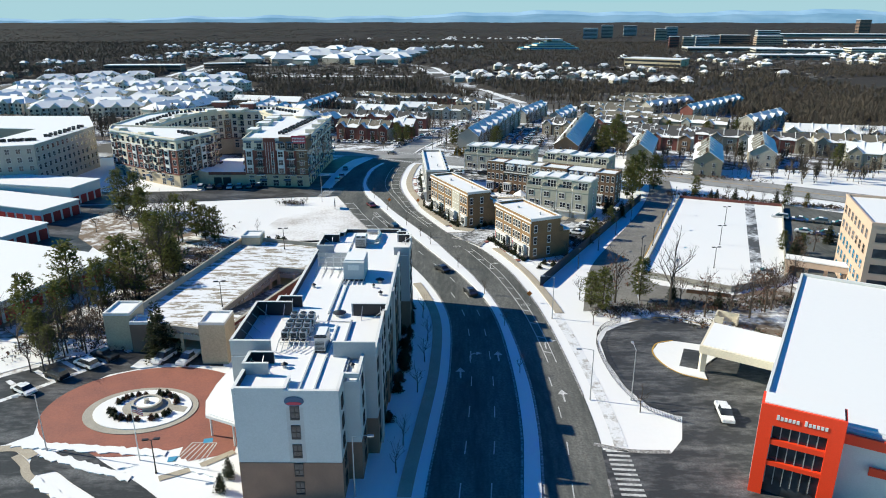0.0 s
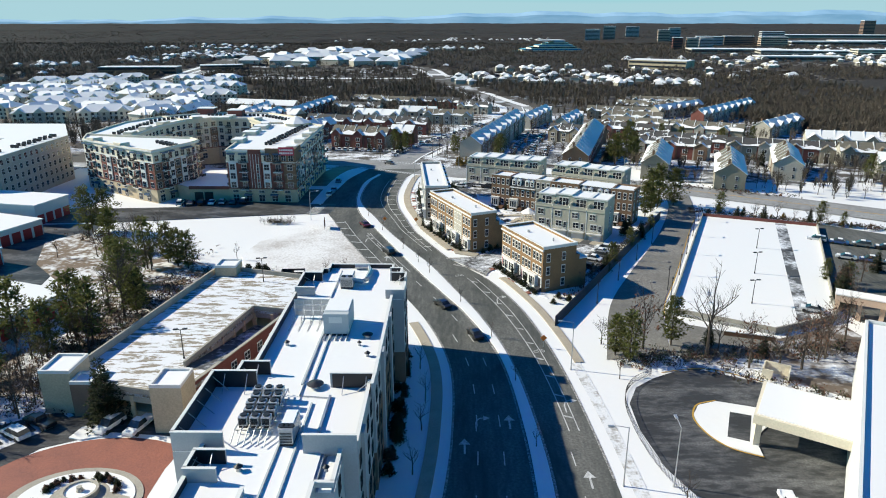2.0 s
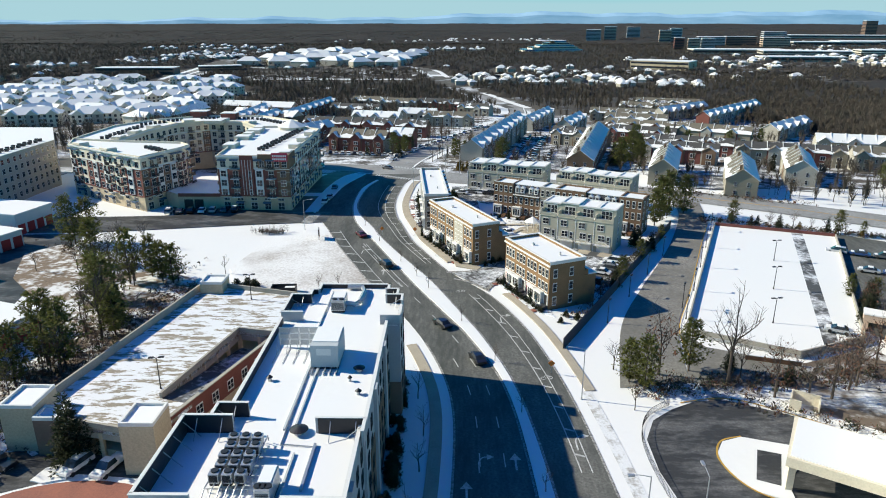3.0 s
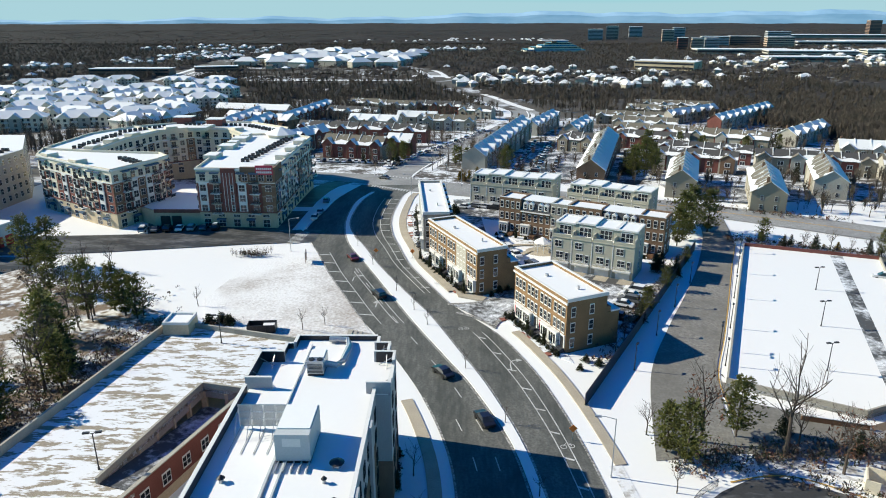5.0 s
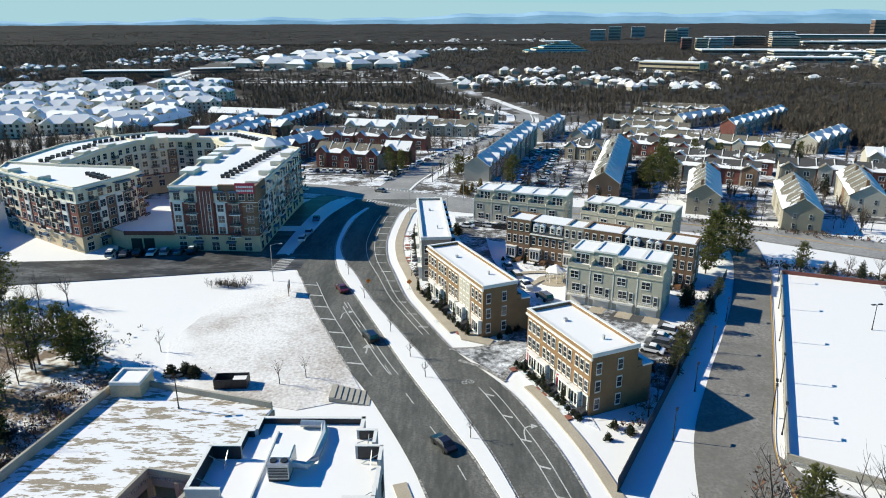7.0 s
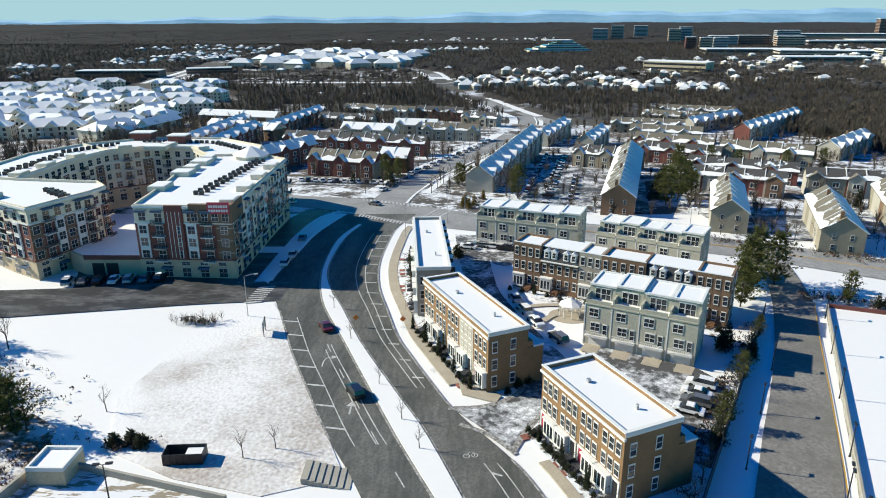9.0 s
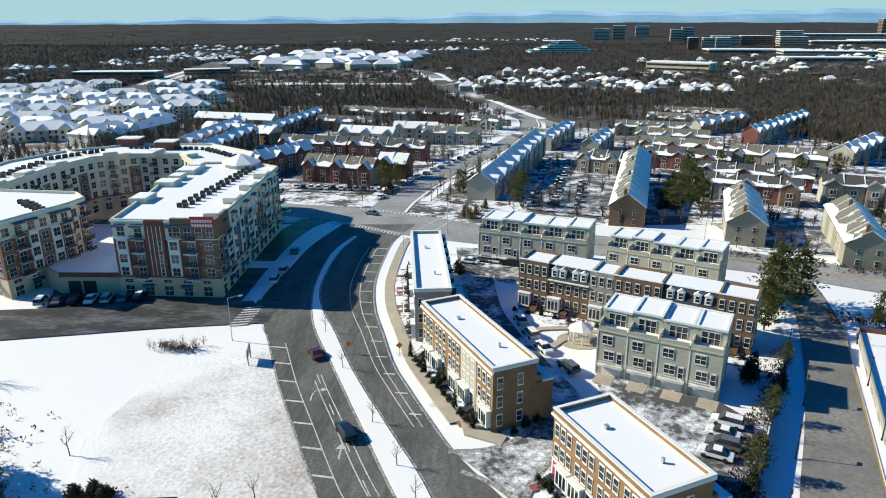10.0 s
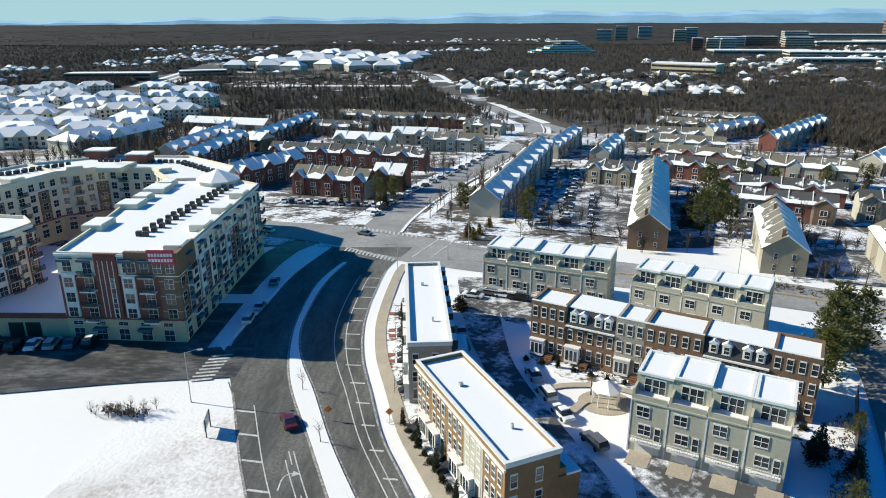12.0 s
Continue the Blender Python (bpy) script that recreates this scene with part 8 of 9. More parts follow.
# winter stems and clipped hedges in the front gardens, past counting
bs, rb = bmesh.new(), random.Random(19)
for (x0, y0), (x1, y1), wd, n in (((-6.8, 205.5), (4.6, 181.6), 3.6, 150), ((-11.6, 246), (-8.8, 211), 2.2, 150), ((10.6, 172.4), (18.6, 155.6), 3.4, 110), ((14, 224), (49, 203.5), 2.6, 150)):
    d = Vector((x1 - x0, y1 - y0)).normalized()
    for k in range(n):
        q = Vector((x0, y0)).lerp(Vector((x1, y1)), rb.random()) + Vector((d.y, -d.x)) * rb.uniform(-wd, 0.2)
        s = rb.uniform(0.12, 0.42)
        for j in range(12):
            c = Vector((q.x + rb.uniform(-s, s), q.y + rb.uniform(-s, s), land(0, q.y) + 0.05 + rb.uniform(0, s)))
            bs.faces.new([bs.verts.new(c + Vector((rb.uniform(-0.16, 0.16), rb.uniform(-0.16, 0.16), rb.uniform(0, 0.3)))) for _ in range(3)]).material_index = k % 3 == 0
solo("garden_plants", bs, (needle_dark, twig_red), "clipped hedges and withered stems in snowy gardens", "garden plants", kind="stuff")

# undergrowth, past counting
bs = bmesh.new()
for (x0, y0), (x1, y1), wd, n, hs in (((30, 124.5), (72, 130), 3.5, 420, 1.0), ((44, 121.5), (70, 108), 2.5, 120, 0.8), ((-64, 108), (-58, 168), 7.0, 620, 1.1), ((-74, 106), (-66, 150), 6.0, 360, 1.1), ((-100, 196), (-60, 176), 5.0, 260, 0.9), ((-47, 167), (-42, 168), 1.0, 30, 1.0), ((-53, 207.5), (-46, 206), 1.0, 40, 1.0), ((72, 221.5), (120, 202), 2.6, 320, 0.9), ((62, 263), (112, 239), 3.0, 160, 0.7), ((24, 152), (56, 207), 1.6, 160, 0.7)):
    for k in range(n):
        u = rb.random()
        q = Vector((x0 + (x1 - x0) * u + rb.gauss(0, wd * 0.5), y0 + (y1 - y0) * u + rb.gauss(0, wd * 0.5)))
        s = rb.uniform(0.3, 1.0) * hs
        for j in range(14):
            c = Vector((q.x + rb.uniform(-s, s), q.y + rb.uniform(-s, s), land(0, q.y) + rb.uniform(0, s)))
            bs.faces.new([bs.verts.new(c + Vector((rb.uniform(-0.22, 0.22), rb.uniform(-0.22, 0.22), rb.uniform(0, 0.6)))) for _ in range(3)]).material_index = (0, 1, 2, 1)[k % 4]
solo("undergrowth", bs, (needle_dark, twig, twig_red), "brown and dark green winter undergrowth below the trees", "undergrowth", kind="stuff")

# ---- the far bare woods, past counting ----
rw = np.random.RandomState(5)


AVE_FINE = smooth_line(AVE, 14)
CLEARINGS = ((-262, -40, 850, 935), (-190, -60, 760, 806), (470, 730, 1150, 1240), (500, 720, 1440, 1560), (18, 104, 850, 935), (108, 290, 818, 872), (190, 272, 768, 832), (-350, -60, 1085, 1330), (-160, -40, 845, 880), (-480, -310, 960, 1080), (270, 375, 1050, 1150), (-330, -40, 1000, 1060), (560, 1300, 1500, 1720), (-560, -250, 1500, 1640)) + tuple((c[0] - c[2], c[0] + c[2], c[1] - c[3] - 40, c[1] + c[3]) for c in HAMLETS if c[1] > 840)


def wooded(x, y, town=False):
    """Which plan points carry trees: not the roads, the rows of houses or the clearings."""
    n = len(x)
    keep = np.ones(n, bool)
    if town:
        keep = np.array([not among_rows(a, b, 2.0) and b > 275 - 0.62 * (a - 60) and a > -260 + (0 if b > 430 else 160) for a, b in zip(x, y)])
    for px, py in AVE_FINE:
        keep &= np.hypot(x - px, y - py) > (9 if town else 17)
    for hx0, hx1, hy0, hy1 in CLEARINGS:
        keep &= ~((x > hx0) & (x < hx1) & (y > hy0) & (y < hy1) & (rw.uniform(0, 1, n) < 0.7))
    hl = np.interp(y, [560, 680, 775, 859, 946, 1045, 1178, 1305, 1600, 2700], [-262, -300, -323, -342, -355, -366, -382, -398, -440, -560])
    keep &= (np.abs(x - hl) > 30) | (y > 1330) | (y < 735)
    if not town:
        keep &= ~((x > -140) & (x < 205) & (y < 610) & (y < 560 + 40 * np.sin(x / 40)))
        keep &= ~((x < -190) & (x > -420 - 0.1 * y) & (y < 850 - 0.5 * (x + 380)) & (y < 850) & (y > 430))
    return keep


LAND_Y, LAND_Z = [-300, 250, 330, 450, 560, 900, 1500, 3000, 5200], [0, 0, -4, -10, -14, -16, -13, 2, 30]


def woods(n, region, hgt, wid, blades, town=False):
    """Vertices and faces of many broom-like bare crowns over a rectangle of the plan."""
    x0, x1, y0, y1 = region
    x, y = rw.uniform(x0, x1, n), y0 + (y1 - y0) * rw.uniform(0, 1, n) ** 1.3
    keep = wooded(x, y, town)
    x, y = x[keep], y[keep]
    n = len(x)
    z = np.interp(y, LAND_Y, LAND_Z)
    h = hgt * rw.uniform(0.65, 1.2, n)
    w = wid * rw.uniform(0.7, 1.3, n)
    V, F = [], []
    for k in range(blades):
        a = rw.uniform(0, math.tau, n)
        r0, r1 = w * rw.uniform(0.05, 0.5, n), w * rw.uniform(0.4, 1.0, n)
        bx, by = x + r0 * 0.3 * np.cos(a), y + r0 * 0.3 * np.sin(a)
        tx, ty = x + r1 * np.cos(a), y + r1 * np.sin(a)
        wide = (0.036 if y1 < 1100 else 0.055) if k > 2 else 0.03
        px, py = -np.sin(a) * w * wide, np.cos(a) * w * wide
        top = z + h * rw.uniform(0.62, 1.0, n)
        low = z + h * (rw.uniform(0.25, 0.75, n) if k > 2 else 0.0)
        V.append(np.stack([bx + px, by + py, low], 1))
        V.append(np.stack([bx - px, by - py, low], 1))
        V.append(np.stack([tx, ty, top], 1))
        F.append(np.stack([np.arange(n) + (3 * k + j) * n for j in range(3)], 1))
    return np.concatenate(V), np.concatenate(F)


def crown_mass(region, step, hgt):
    """The packed crowns of a far wood: an uneven canopy, open where nothing grows."""
    x0, x1, y0, y1 = region
    nx, ny = int((x1 - x0) / step), int((y1 - y0) / step)
    gx, gy = np.meshgrid(np.linspace(x0, x1, nx), np.linspace(y0, y1, ny))
    x, y = gx.ravel() + rw.uniform(-0.4, 0.4, nx * ny) * step, gy.ravel() + rw.uniform(-0.4, 0.4, nx * ny) * step
    keep = wooded(x, y) & ~((y < 700) & (x > -150) & (x < 215))
    z = np.interp(y, LAND_Y, LAND_Z) + np.where(keep, hgt * rw.uniform(0.6, 1.0, nx * ny) * (0.85 + 0.25 * np.sin(x / 90 + 1.3 * np.sin(y / 140))), -1.0)
    q = (np.arange(ny - 1)[:, None] * nx + np.arange(nx - 1)[None, :]).ravel()
    live = keep[q] | keep[q + 1] | keep[q + nx] | keep[q + nx + 1]
    q = q[live]
    V = np.stack([x, y, z], 1)
    return V, np.concatenate([np.stack([q, q + 1, q + nx + 1], 1), np.stack([q, q + nx + 1, q + nx], 1)])


def stuff_mesh(name, pieces, mat_, label, category, smooth=False):
    vs, fs, at = [], [], 0
    for V, F in pieces:
        vs.append(V), fs.append(F + at)
        at += len(V)
    me = bpy.data.meshes.new(name)
    me.from_pydata(np.concatenate(vs).tolist(), [], np.concatenate(fs).tolist())
    me.materials.append(mat_)
    if smooth:
        me.polygons.foreach_set("use_smooth", [True] * len(me.polygons))
    tagged(new(name, me), label, category, kind="stuff")


stuff_mesh("bare_woods", [woods(*r_) for r_ in ((14000, (-700, 420, 440, 1000), 10, 3.4, 42), (900, (-260, 215, 285, 560), 7.5, 2.3, 50, True), (260, (72, 235, 236, 300), 7.5, 2.3, 50, True), (5600, (205, 480, 150, 600), 10.5, 3.4, 46), (1400, (-420, -180, 250, 460), 11, 3.2, 40), (36000, (-1250, 1150, 880, 1900), 9, 4.6, 15), (16000, (-2300, 2000, 1850, 3300), 9, 8.0, 10))], wood_haze, "leafless brown winter woods covering the land", "woods")
stuff_mesh("far_woods", [crown_mass((-1000, 900, 620, 1010), 7, 4.2), crown_mass((-1700, 1500, 1000, 1900), 10, 4.6), crown_mass((-3900, 3000, 1890, 4800), 20, 7.0), crown_mass((215, 620, 150, 640), 7, 4.2)], wood_mass, "distant grey-brown winter woods with packed crowns", "woods", True)

# ================= vehicles =================
WHEEL = bmesh.new()
bmesh.ops.create_cone(WHEEL, cap_ends=True, segments=14, radius1=0.34, radius2=0.34, depth=0.24, matrix=pose(0, 0, 0, 0, 90, 0))
bmesh.ops.bevel(WHEEL, geom=[e for e in WHEEL.edges if abs(e.verts[0].co.x - e.verts[1].co.x) < 0.01], offset=0.03, segments=1)
WHEEL = mesh_of("wheel", WHEEL, tyre)
WHEELS = mesh_of("wheels", boxes(*[(a - 0.11, a + 0.11, b - 0.3, b + 0.3, 0, 0.6) for a in (-0.84, 0.84) for b in (-1.35, 1.35)]), tyre)
CARS = {}


def car(kind_, paint, x, y, yaw, up=0.03, snow_on=False, label=""):
    """A car of kind sedan, suv or pickup, nose along local y."""
    key = (kind_, paint)
    if key not in CARS:
        prof = {"sedan": [(-2.3, 0.35), (-2.35, 0.8), (-1.5, 0.95), (1.1, 0.95), (2.2, 0.75), (2.3, 0.4)], "suv": [(-2.3, 0.4), (-2.35, 1.0), (-1.9, 1.08), (1.2, 1.05), (2.2, 0.9), (2.3, 0.45)], "pickup": [(-2.7, 0.5), (-2.75, 1.05), (-0.6, 1.1), (1.3, 1.1), (2.6, 1.0), (2.7, 0.5)]}[kind_]
        cab = {"sedan": [(-1.6, 0.95), (-0.9, 1.42), (0.3, 1.45), (1.15, 0.95)], "suv": [(-2.2, 1.05), (-1.95, 1.68), (0.3, 1.72), (1.2, 1.05)], "pickup": [(-0.6, 1.1), (-0.45, 1.75), (0.7, 1.78), (1.5, 1.1)]}[kind_]
        out = []
        for nm, pf, hw, taper, mats in (("body", prof, 0.92, 0.95, (PAINTS[paint],)), ("cabin", cab, 0.86, 0.8, (glass, PAINTS[paint]))):
            bm = bmesh.new()
            zt = max(z for _, z in pf)
            zb = min(z for _, z in pf)
            lv = [bm.verts.new((-hw * (1 - (1 - taper) * (z - zb) / (zt - zb)), y_, z)) for y_, z in pf]
            rv = [bm.verts.new((hw * (1 - (1 - taper) * (z - zb) / (zt - zb)), y_, z)) for y_, z in pf]
            bm.faces.new(lv), bm.faces.new(rv[::-1])
            for i in range(len(pf)):
                j = (i + 1) % len(pf)
                f = bm.faces.new((lv[j], lv[i], rv[i], rv[j]))
                if nm == "cabin" and i == 1:
                    f.material_index = 1
            bmesh.ops.recalc_face_normals(bm, faces=bm.faces)
            if nm == "body":
                bmesh.ops.bevel(bm, geom=list(bm.edges), offset=0.07, segments=2, affect="EDGES")
                if kind_ == "pickup":
                    box(bm, -0.75, 0.75, -2.6, -0.7, 1.06, 1.09)
            out.append((nm, mesh_of(nm, bm, *mats)))
        bm = boxes((-0.8, -0.5, 2.2, 2.36, 0.62, 0.78), (0.5, 0.8, 2.2, 2.36, 0.62, 0.78))
        CARS[key] = out
    ob = empty("car" if kind_ != "pickup" else "pickup_truck", x, y, land(x, y) + up, yaw, label or f"{paint} parked {kind_}", "car" if kind_ != "pickup" else "pickup truck", "vehicles")
    for nm, me in CARS[key]:
        shared(nm, me, ob, Matrix())
    wb = 1.35 if kind_ != "pickup" else 1.7
    if y > 300:
        tagged(shared("wheels", WHEELS, ob, Matrix()), kind="stuff")
    for sx in (-0.84, 0.84) if y <= 300 else ():
        for sy in (-wb, wb):
            shared("wheel", WHEEL, ob, pose(sx, sy, 0.34))
    if snow_on:
        part("snow_cover", boxes((-0.62, 0.62, -0.8, 0.3, 1.44 if kind_ == "sedan" else 1.72, 1.52 if kind_ == "sedan" else 1.8), (-0.7, 0.7, 1.25, 2.0, 0.9, 1.02)), roof_snow, ob)
    return ob


car("sedan", "white", -66.6, 93.4, 60, label="white sedan parked in snow beside the plaza")
car("suv", "black", -64.0, 98.0, 62, label="black car parked beside the plaza")
car("suv", "white", -61.0, 101.8, 62, label="white four-wheel drive parked by the plaza")
car("pickup", "black", -59.2, 104.6, 64, label="black pickup parked by the snow bank")
car("suv", "white", -48.8, 104.0, 160, label="white off-roader parked by the garage")
car("pickup", "white", -44.4, 103.9, 165, label="white pickup with a laden bed")
car("pickup", "white", 40.4, 87.6, 172, label="white pickup in the storage forecourt")
car("sedan", "black", -1.8, 148.2, 33, label="black sedan driving along the avenue")
car("sedan", "black", 4.4, 134.4, 20, label="dark sedan on the carriageway")
car("suv", "black", -15.6, 181.0, 28, label="black car driving along the curve")
car("sedan", "red", -24.4, 204.6, 26, label="dark red car on the curving road")
car("sedan", "silver", 71.2, 144.8, 62, 0.72, True, "snowy silver car standing on the deck")
car("sedan", "grey", -26.1, 303.4, 60, label="dark grey car crossing the junction")
car("suv", "white", -54.6, 306.5, 66, label="white van waiting at the junction")
car("sedan", "grey", -40.6, 260.4, 4, label="grey car parked by the snowy verge")
for i, (x, y, a) in enumerate(((-39.9, 246, 4), (-40.3, 240, 2), (3.2, 252.6, 70), (6.6, 254.0, 70), (9.8, 252.8, 70), (12.6, 251.4, 70), (12.3, 218.6, 14), (13.6, 212.8, 18), (15.2, 207.2, 22), (18.5, 200, 26), (1.6, 222, 14), (1.0, 229, 10), (0.6, 235, 8), (2.6, 216, 16), (34.2, 176.5, 62), (36.0, 178.6, 62), (36.9, 181.2, 62), (31.0, 170.4, 60), (29.6, 167.6, 60), (38.6, 184, 62))):
    car(("sedan", "suv")[i % 2], ("silver", "white", "snowy", "grey", "white", "black")[i % 6], x, y, a, 0.06, i % 2 == 0, "snow-dusted car parked beside the townhouses")
for i in range(7):
    car(("suv", "sedan")[i % 2], ("black", "grey", "silver", "white")[i % 4], -66 - i * 3.2, 229.5 - i * 0.4, 8, 0.05, i % 3 == 0, "dark car parked before the apartment gate")
for i in range(10):
    car(("sedan", "suv")[i % 2], ("silver", "blue", "grey", "black", "white")[i % 5], 96 + (i % 5) * 4.6, 178 + (i // 5) * 14 - (i % 5) * 2.2, 62, 0.06, True, "snowy car in the office car park")
for i in range(30):
    r, c = divmod(i, 12)
    u = c / 11
    car(("sedan", "suv")[(i + r) % 2], ("snowy", "silver", "black", "white", "grey", "red", "blue")[(i * 5 + r) % 7], 25 + r * 7.2 + 20 * u, 322 + 96 * u - r * 4, -18 + 90 * (r % 2), 0.28, i % 3 != 0, "snow-covered car in the townhouse parking court")
for i in range(18):
    y = 330 + i * 8.5
    ax = glide([(306, -22), (327, -19), (358, -12), (392, -1), (428, 11.5), (478, 28), (526, 41), (566, 51), (604, 53.5)])(y)
    car(("sedan", "suv")[i % 2], ("snowy", "black", "silver", "blue", "white")[i % 5], ax - 7.6, y, -22, 0.14, i % 2 == 0, "car parked along the snowy avenue kerb")
for i in range(12):
    car(("sedan", "suv")[i % 2], ("snowy", "black", "silver", "white")[i % 4], -60 + i * 2.9, 349 - i * 0.55, 10, 0.28, i % 2 == 0, "snowy car parked before the brick townhouses")

# ================= street furniture =================


def lamp_post(name, h, arm, heads, label):
    ob = empty(name, 0, -200, -60, 0, label, "lamp post", "lamp posts")
    bm = bmesh.new()
    tube(bm, [(0, 0, 0), (0, 0, 0.5), (0, 0, h)], [0.16, 0.09, 0.06], 7)
    part("pole", bm, dark_metal if heads > 1 or h < 7 else galv, ob)
    bm = bmesh.new()
    for k in range(heads):
        s = -1 if k else 1
        tube(bm, [(0, 0, h - 0.1), (s * arm * 0.6, 0, h + 0.15), (s * arm, 0, h + 0.12)], [0.05, 0.045, 0.04], 5)
    part("arm", bm, dark_metal if heads > 1 or h < 7 else galv, ob)
    for k in range(heads):
        s = -1 if k else 1
        bm = boxes((s * arm - 0.38, s * arm + 0.38, -0.17, 0.17, h + 0.02, h + 0.2))
        bmesh.ops.bevel(bm, geom=list(bm.edges), offset=0.04, segments=1)
        part("lamp_head", bm, dark_metal if heads > 1 or h < 7 else galv, ob)
    return ob


cobra = lamp_post("street_lamp", 8.6, 2.2, 1, "tall galvanised street lamp with one arm")
twin = lamp_post("car_park_lamp", 5.0, 0.7, 2, "dark twin-headed car park lamp")
short = lamp_post("path_lamp", 4.6, 0.5, 1, "short dark path lamp")
for x, y, a in ((-13.3, 262.5, 180), (-2.3, 279, 90), (-54.5, 300.5, 0), (-11.5, 69.3, 0), (21.6, 92, 180), (20.0, 122, 170), (27.9, 92.0, 90), (62, 262, -60), (3.0, 288.5, 120), (30, 279, -70), (-54.6, 78.4, 200)):
    copy_thing(cobra, pose(x, y, land(x, y), 0, 0, a))
cobra.matrix_basis = pose(-40.7, 210.3, 0, 0, 0, 20)
for x, y, z in ((61.2, 149, 0.7), (69.0, 166.3, 0.7), (77.2, 184.6, 0.7), (-38.6, 150.6, 4.4), (-42.5, 117, 4.4), (-37.7, 73.6, 0)):
    copy_thing(twin, pose(x, y, z, 0, 0, 10))
twin.matrix_basis = pose(46.2, 156, 0.7, 0, 0, 66)
for i in range(4):
    copy_thing(short, pose(30 + i * 7.4, 150 + i * 13.2, land(0, 150), 0, 0, 60))
for i in range(5):
    copy_thing(short, pose(45.2 + i * 6.4, 150.6 + i * 14.6, 0.7, 0, 0, 66))
short.matrix_basis = pose(20.6, 213.4, 0, 0, 0, 0)

gz = empty("gazebo", 22.4, 211.2, 0, 0, "white round garden pavilion with a snowy roof", "gazebo")
bm = bmesh.new()
bmesh.ops.create_cone(bm, cap_ends=True, segments=8, radius1=2.3, radius2=0.2, depth=1.3, matrix=pose(0, 0, 3.2))
part("roof", bm, roof_snow, gz)
bm = bmesh.new()
bmesh.ops.create_cone(bm, cap_ends=True, segments=8, radius1=2.25, radius2=2.25, depth=0.25, matrix=pose(0, 0, 2.45))
part("eaves", bm, white_paint, gz)
for k in range(8):
    bm = bmesh.new()
    a = k * math.tau / 8
    tube(bm, [(2.0 * math.cos(a), 2.0 * math.sin(a), 0), (2.0 * math.cos(a), 2.0 * math.sin(a), 2.4)], [0.11, 0.11], 6)
    part("post", bm, white_paint, gz)
bm = bmesh.new()
prism(bm, oval(0, 0, 4.2, 3.6, 24), -0.2, 0.08)
part("base", bm, tan_walk, gz)
bm = bmesh.new()
ribbon(bm, smooth_line([(12, 214), (17, 216), (24, 215.5), (33, 210.5), (44, 203)]), 1.4, 0.09)
ribbon(bm, smooth_line([(16.5, 208), (18.5, 210.5), (19.5, 211.5)]), 1.4, 0.09)
solo("garden_path", bm, tan_walk, "tan path across the snowy garden", "path", kind="structure")
bm = bmesh.new()
for k in range(4):
    ribbon(bm, [(22.4 + k * 4.7, 197.6 - k * 2.45), (25.0 + k * 4.7, 196.2 - k * 2.45)], 3.4, 0.085)
solo("driveway_apron", bm, tan_walk, "tan concrete drives before the garages", "driveway", kind="structure")

du = empty("dumpster", -35.8, 164.4, 0.0, 4, "open dark dumpster holding snow in the field", "dumpster")
part("shell", boxes((-2.6, 2.6, -1.2, -1.1, 0.1, 1.7), (-2.6, 2.6, 1.1, 1.2, 0.1, 1.7), (-2.6, -2.5, -1.1, 1.1, 0.1, 1.7), (2.5, 2.6, -1.1, 1.1, 0.1, 1.7), (-2.5, 2.5, -1.1, 1.1, 0.1, 0.25)), dark_metal, du)
part("snow", boxes((0.2, 2.4, -1.0, 1.0, 0.25, 1.3)), roof_snow, du)
for i in range(7):
    part("rib", boxes((-2.5 + i * 0.82, -2.4 + i * 0.82, -1.28, -1.2, 0.1, 1.7)), dark_metal, du)
sg = empty("site_sign", -35.4, 202.4, 0, -82, "pale site sign on timber posts in the snow", "sign")
part("board", boxes((-1.5, 1.5, -0.05, 0.05, 1.2, 3.0)), white_paint, sg)
part("lettering", boxes((-1.1, 1.1, -0.08, -0.055, 2.3, 2.6), (-0.8, 0.8, -0.08, -0.055, 1.6, 1.9)), dark_metal, sg)
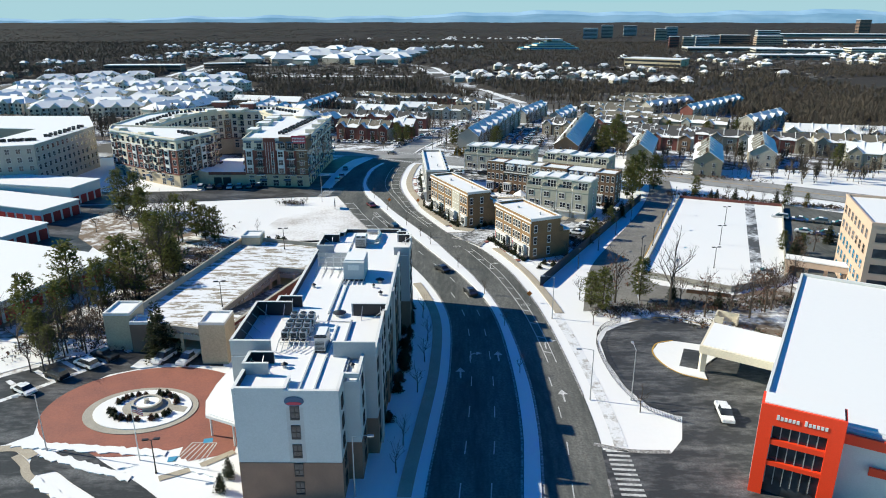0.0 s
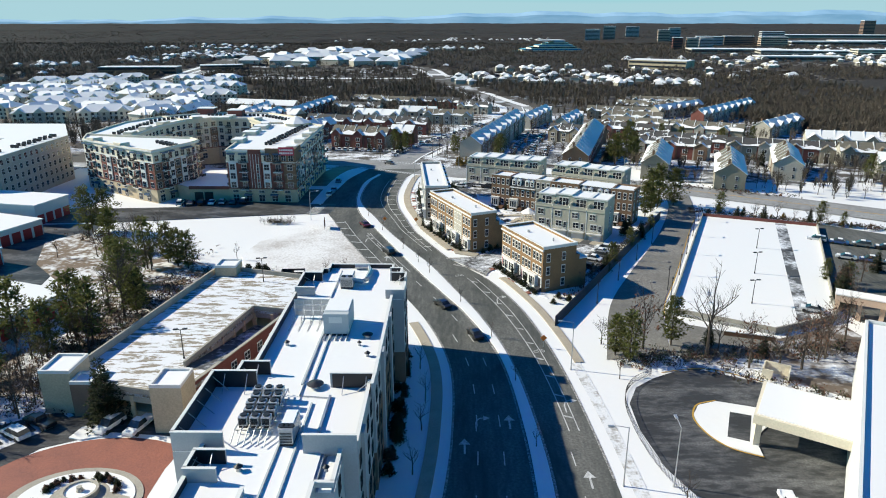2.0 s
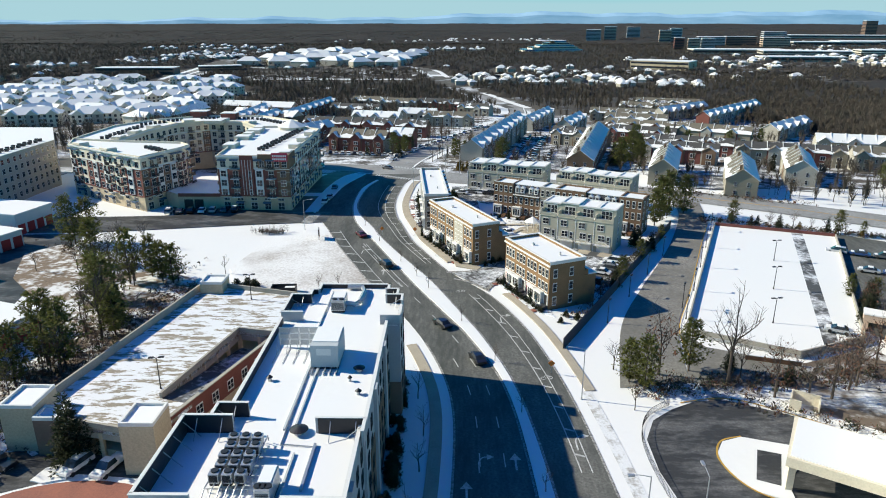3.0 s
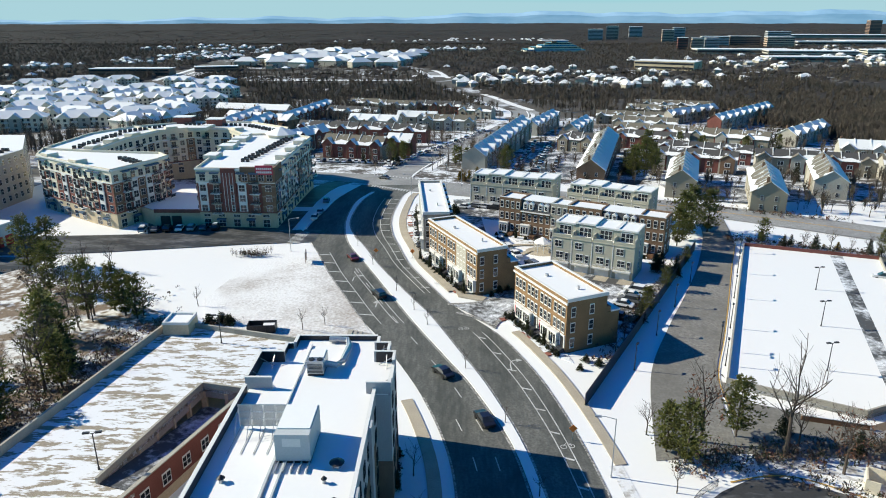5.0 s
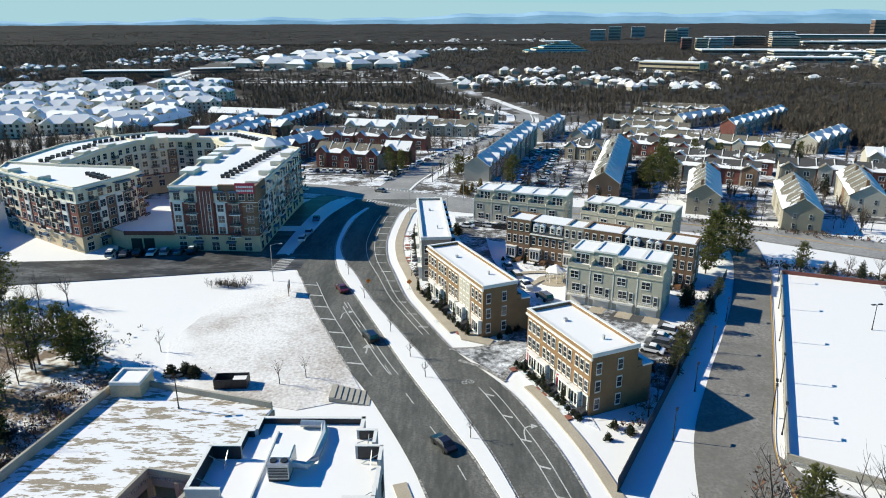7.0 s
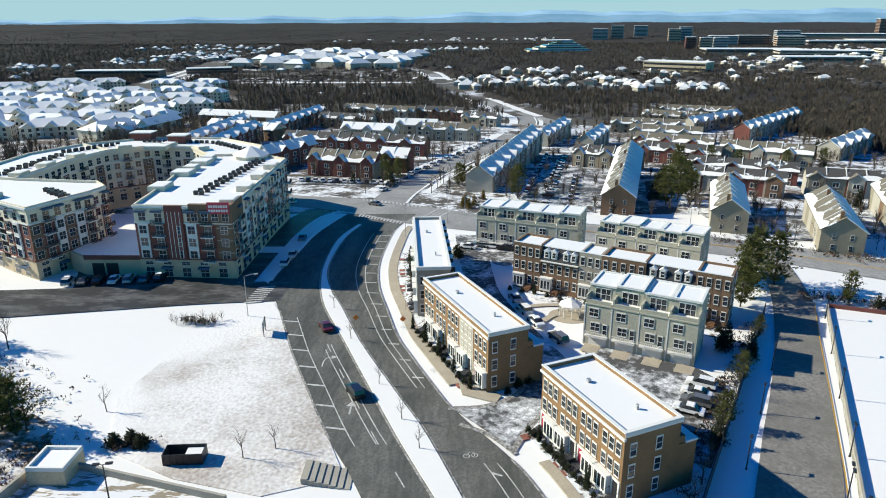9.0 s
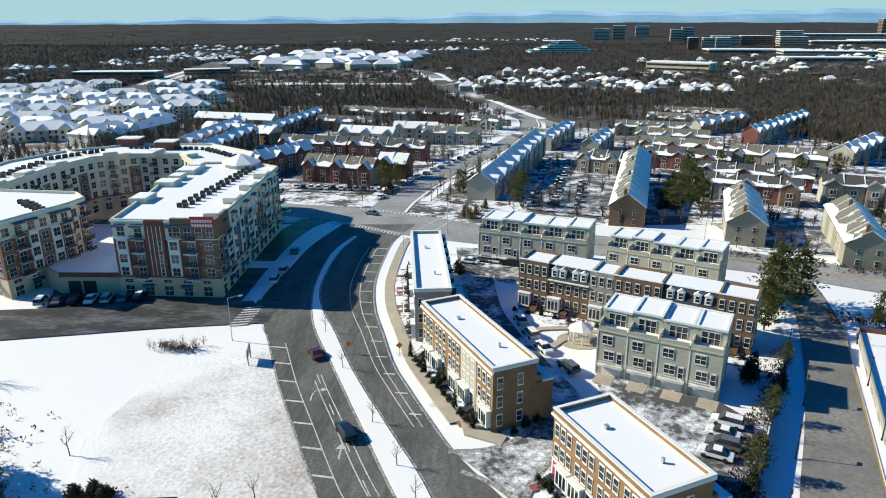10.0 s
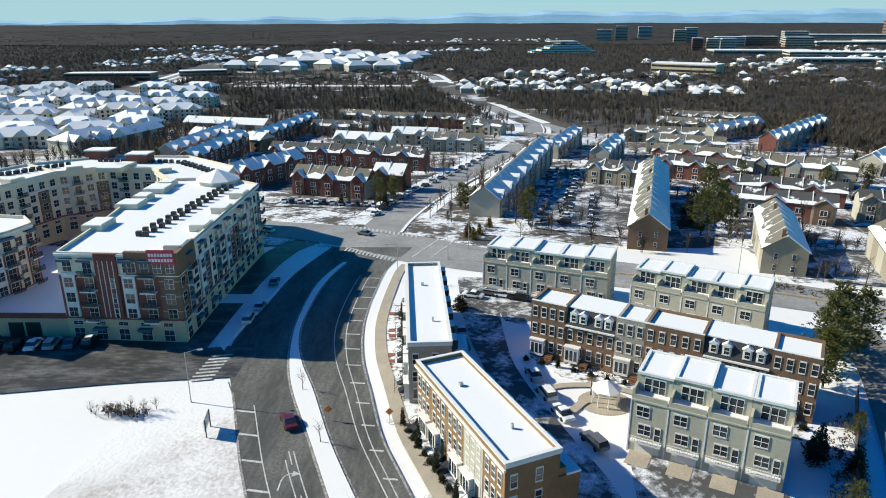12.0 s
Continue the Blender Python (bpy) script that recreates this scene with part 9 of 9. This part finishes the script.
for x in (-1.4, 1.4):
    part("post", boxes((x - 0.07, x + 0.07, 0.05, 0.19, 0, 3.0)), wood, sg)


def warning_sign(x, y, yaw):
    ob = empty("warning_sign", x, y, land(x, y) + 0.15, yaw, "orange diamond road sign on a post", "road sign", "road signs")
    bm = bmesh.new()
    prism(bm, [(0.6, 0), (0, 0.6), (-0.6, 0), (0, -0.6)], 0, 0.04)
    bmesh.ops.transform(bm, matrix=pose(0, -0.05, 1.8, 90), verts=bm.verts)
    part("panel", bm, orange, ob)
    part("post", boxes((-0.04, 0.04, -0.03, 0.05, 0, 2.3)), galv, ob)


warning_sign(-18.8, 205.5, 10), warning_sign(-9.9, 205, 10), warning_sign(16.4, 130, 0)
# black fence round the storage loop
fe = empty("yard_fence", 26.4, 104, 0, 0, "black metal picket fence round the storage loop", "fence")
fp = smooth_line([(33.5, 86.0), (29.6, 89.2), (27.2, 95.5), (26.2, 104), (26.6, 112), (29, 117.2), (33, 120.4)], 8)
for p, q in zip(fp, fp[1:]):
    bm = bmesh.new()
    d = Vector(q) - Vector(p)
    for k in range(3):
        r = Vector(p) + d * k / 3 - Vector((26.4, 104))
        tube(bm, [(r.x, r.y, 0), (r.x, r.y, 1.25)], [0.022, 0.022], 4)
    for z in (0.25, 1.15):
        tube(bm, [(p[0] - 26.4, p[1] - 104, z), (q[0] - 26.4, q[1] - 104, z)], [0.022, 0.022], 4)
    part("fence_panel", bm, dark_metal, fe)
rw_ = empty("low_wall", 50.5, 135.5, 0, -17, "low brown timber wall capped with snow before the deck", "wall")
part("wall", boxes((0, 8.8, -0.2, 0.2, -0.2, 0.9)), wood, rw_)
part("snow_cap", boxes((0, 8.8, -0.22, 0.22, 0.9, 1.02)), roof_snow, rw_)
# retaining steps by the hotel's far corner
bm = bmesh.new()
for k in range(7):
    box(bm, -19.5 + k * 0.9, -18.6 + k * 0.9, 159.5 - k * 0.15, 163.5 - k * 0.15, -0.2, 0.9 - k * 0.13)
solo("outdoor_steps", bm, concrete, "concrete steps rising beside the field", "steps", kind="structure")
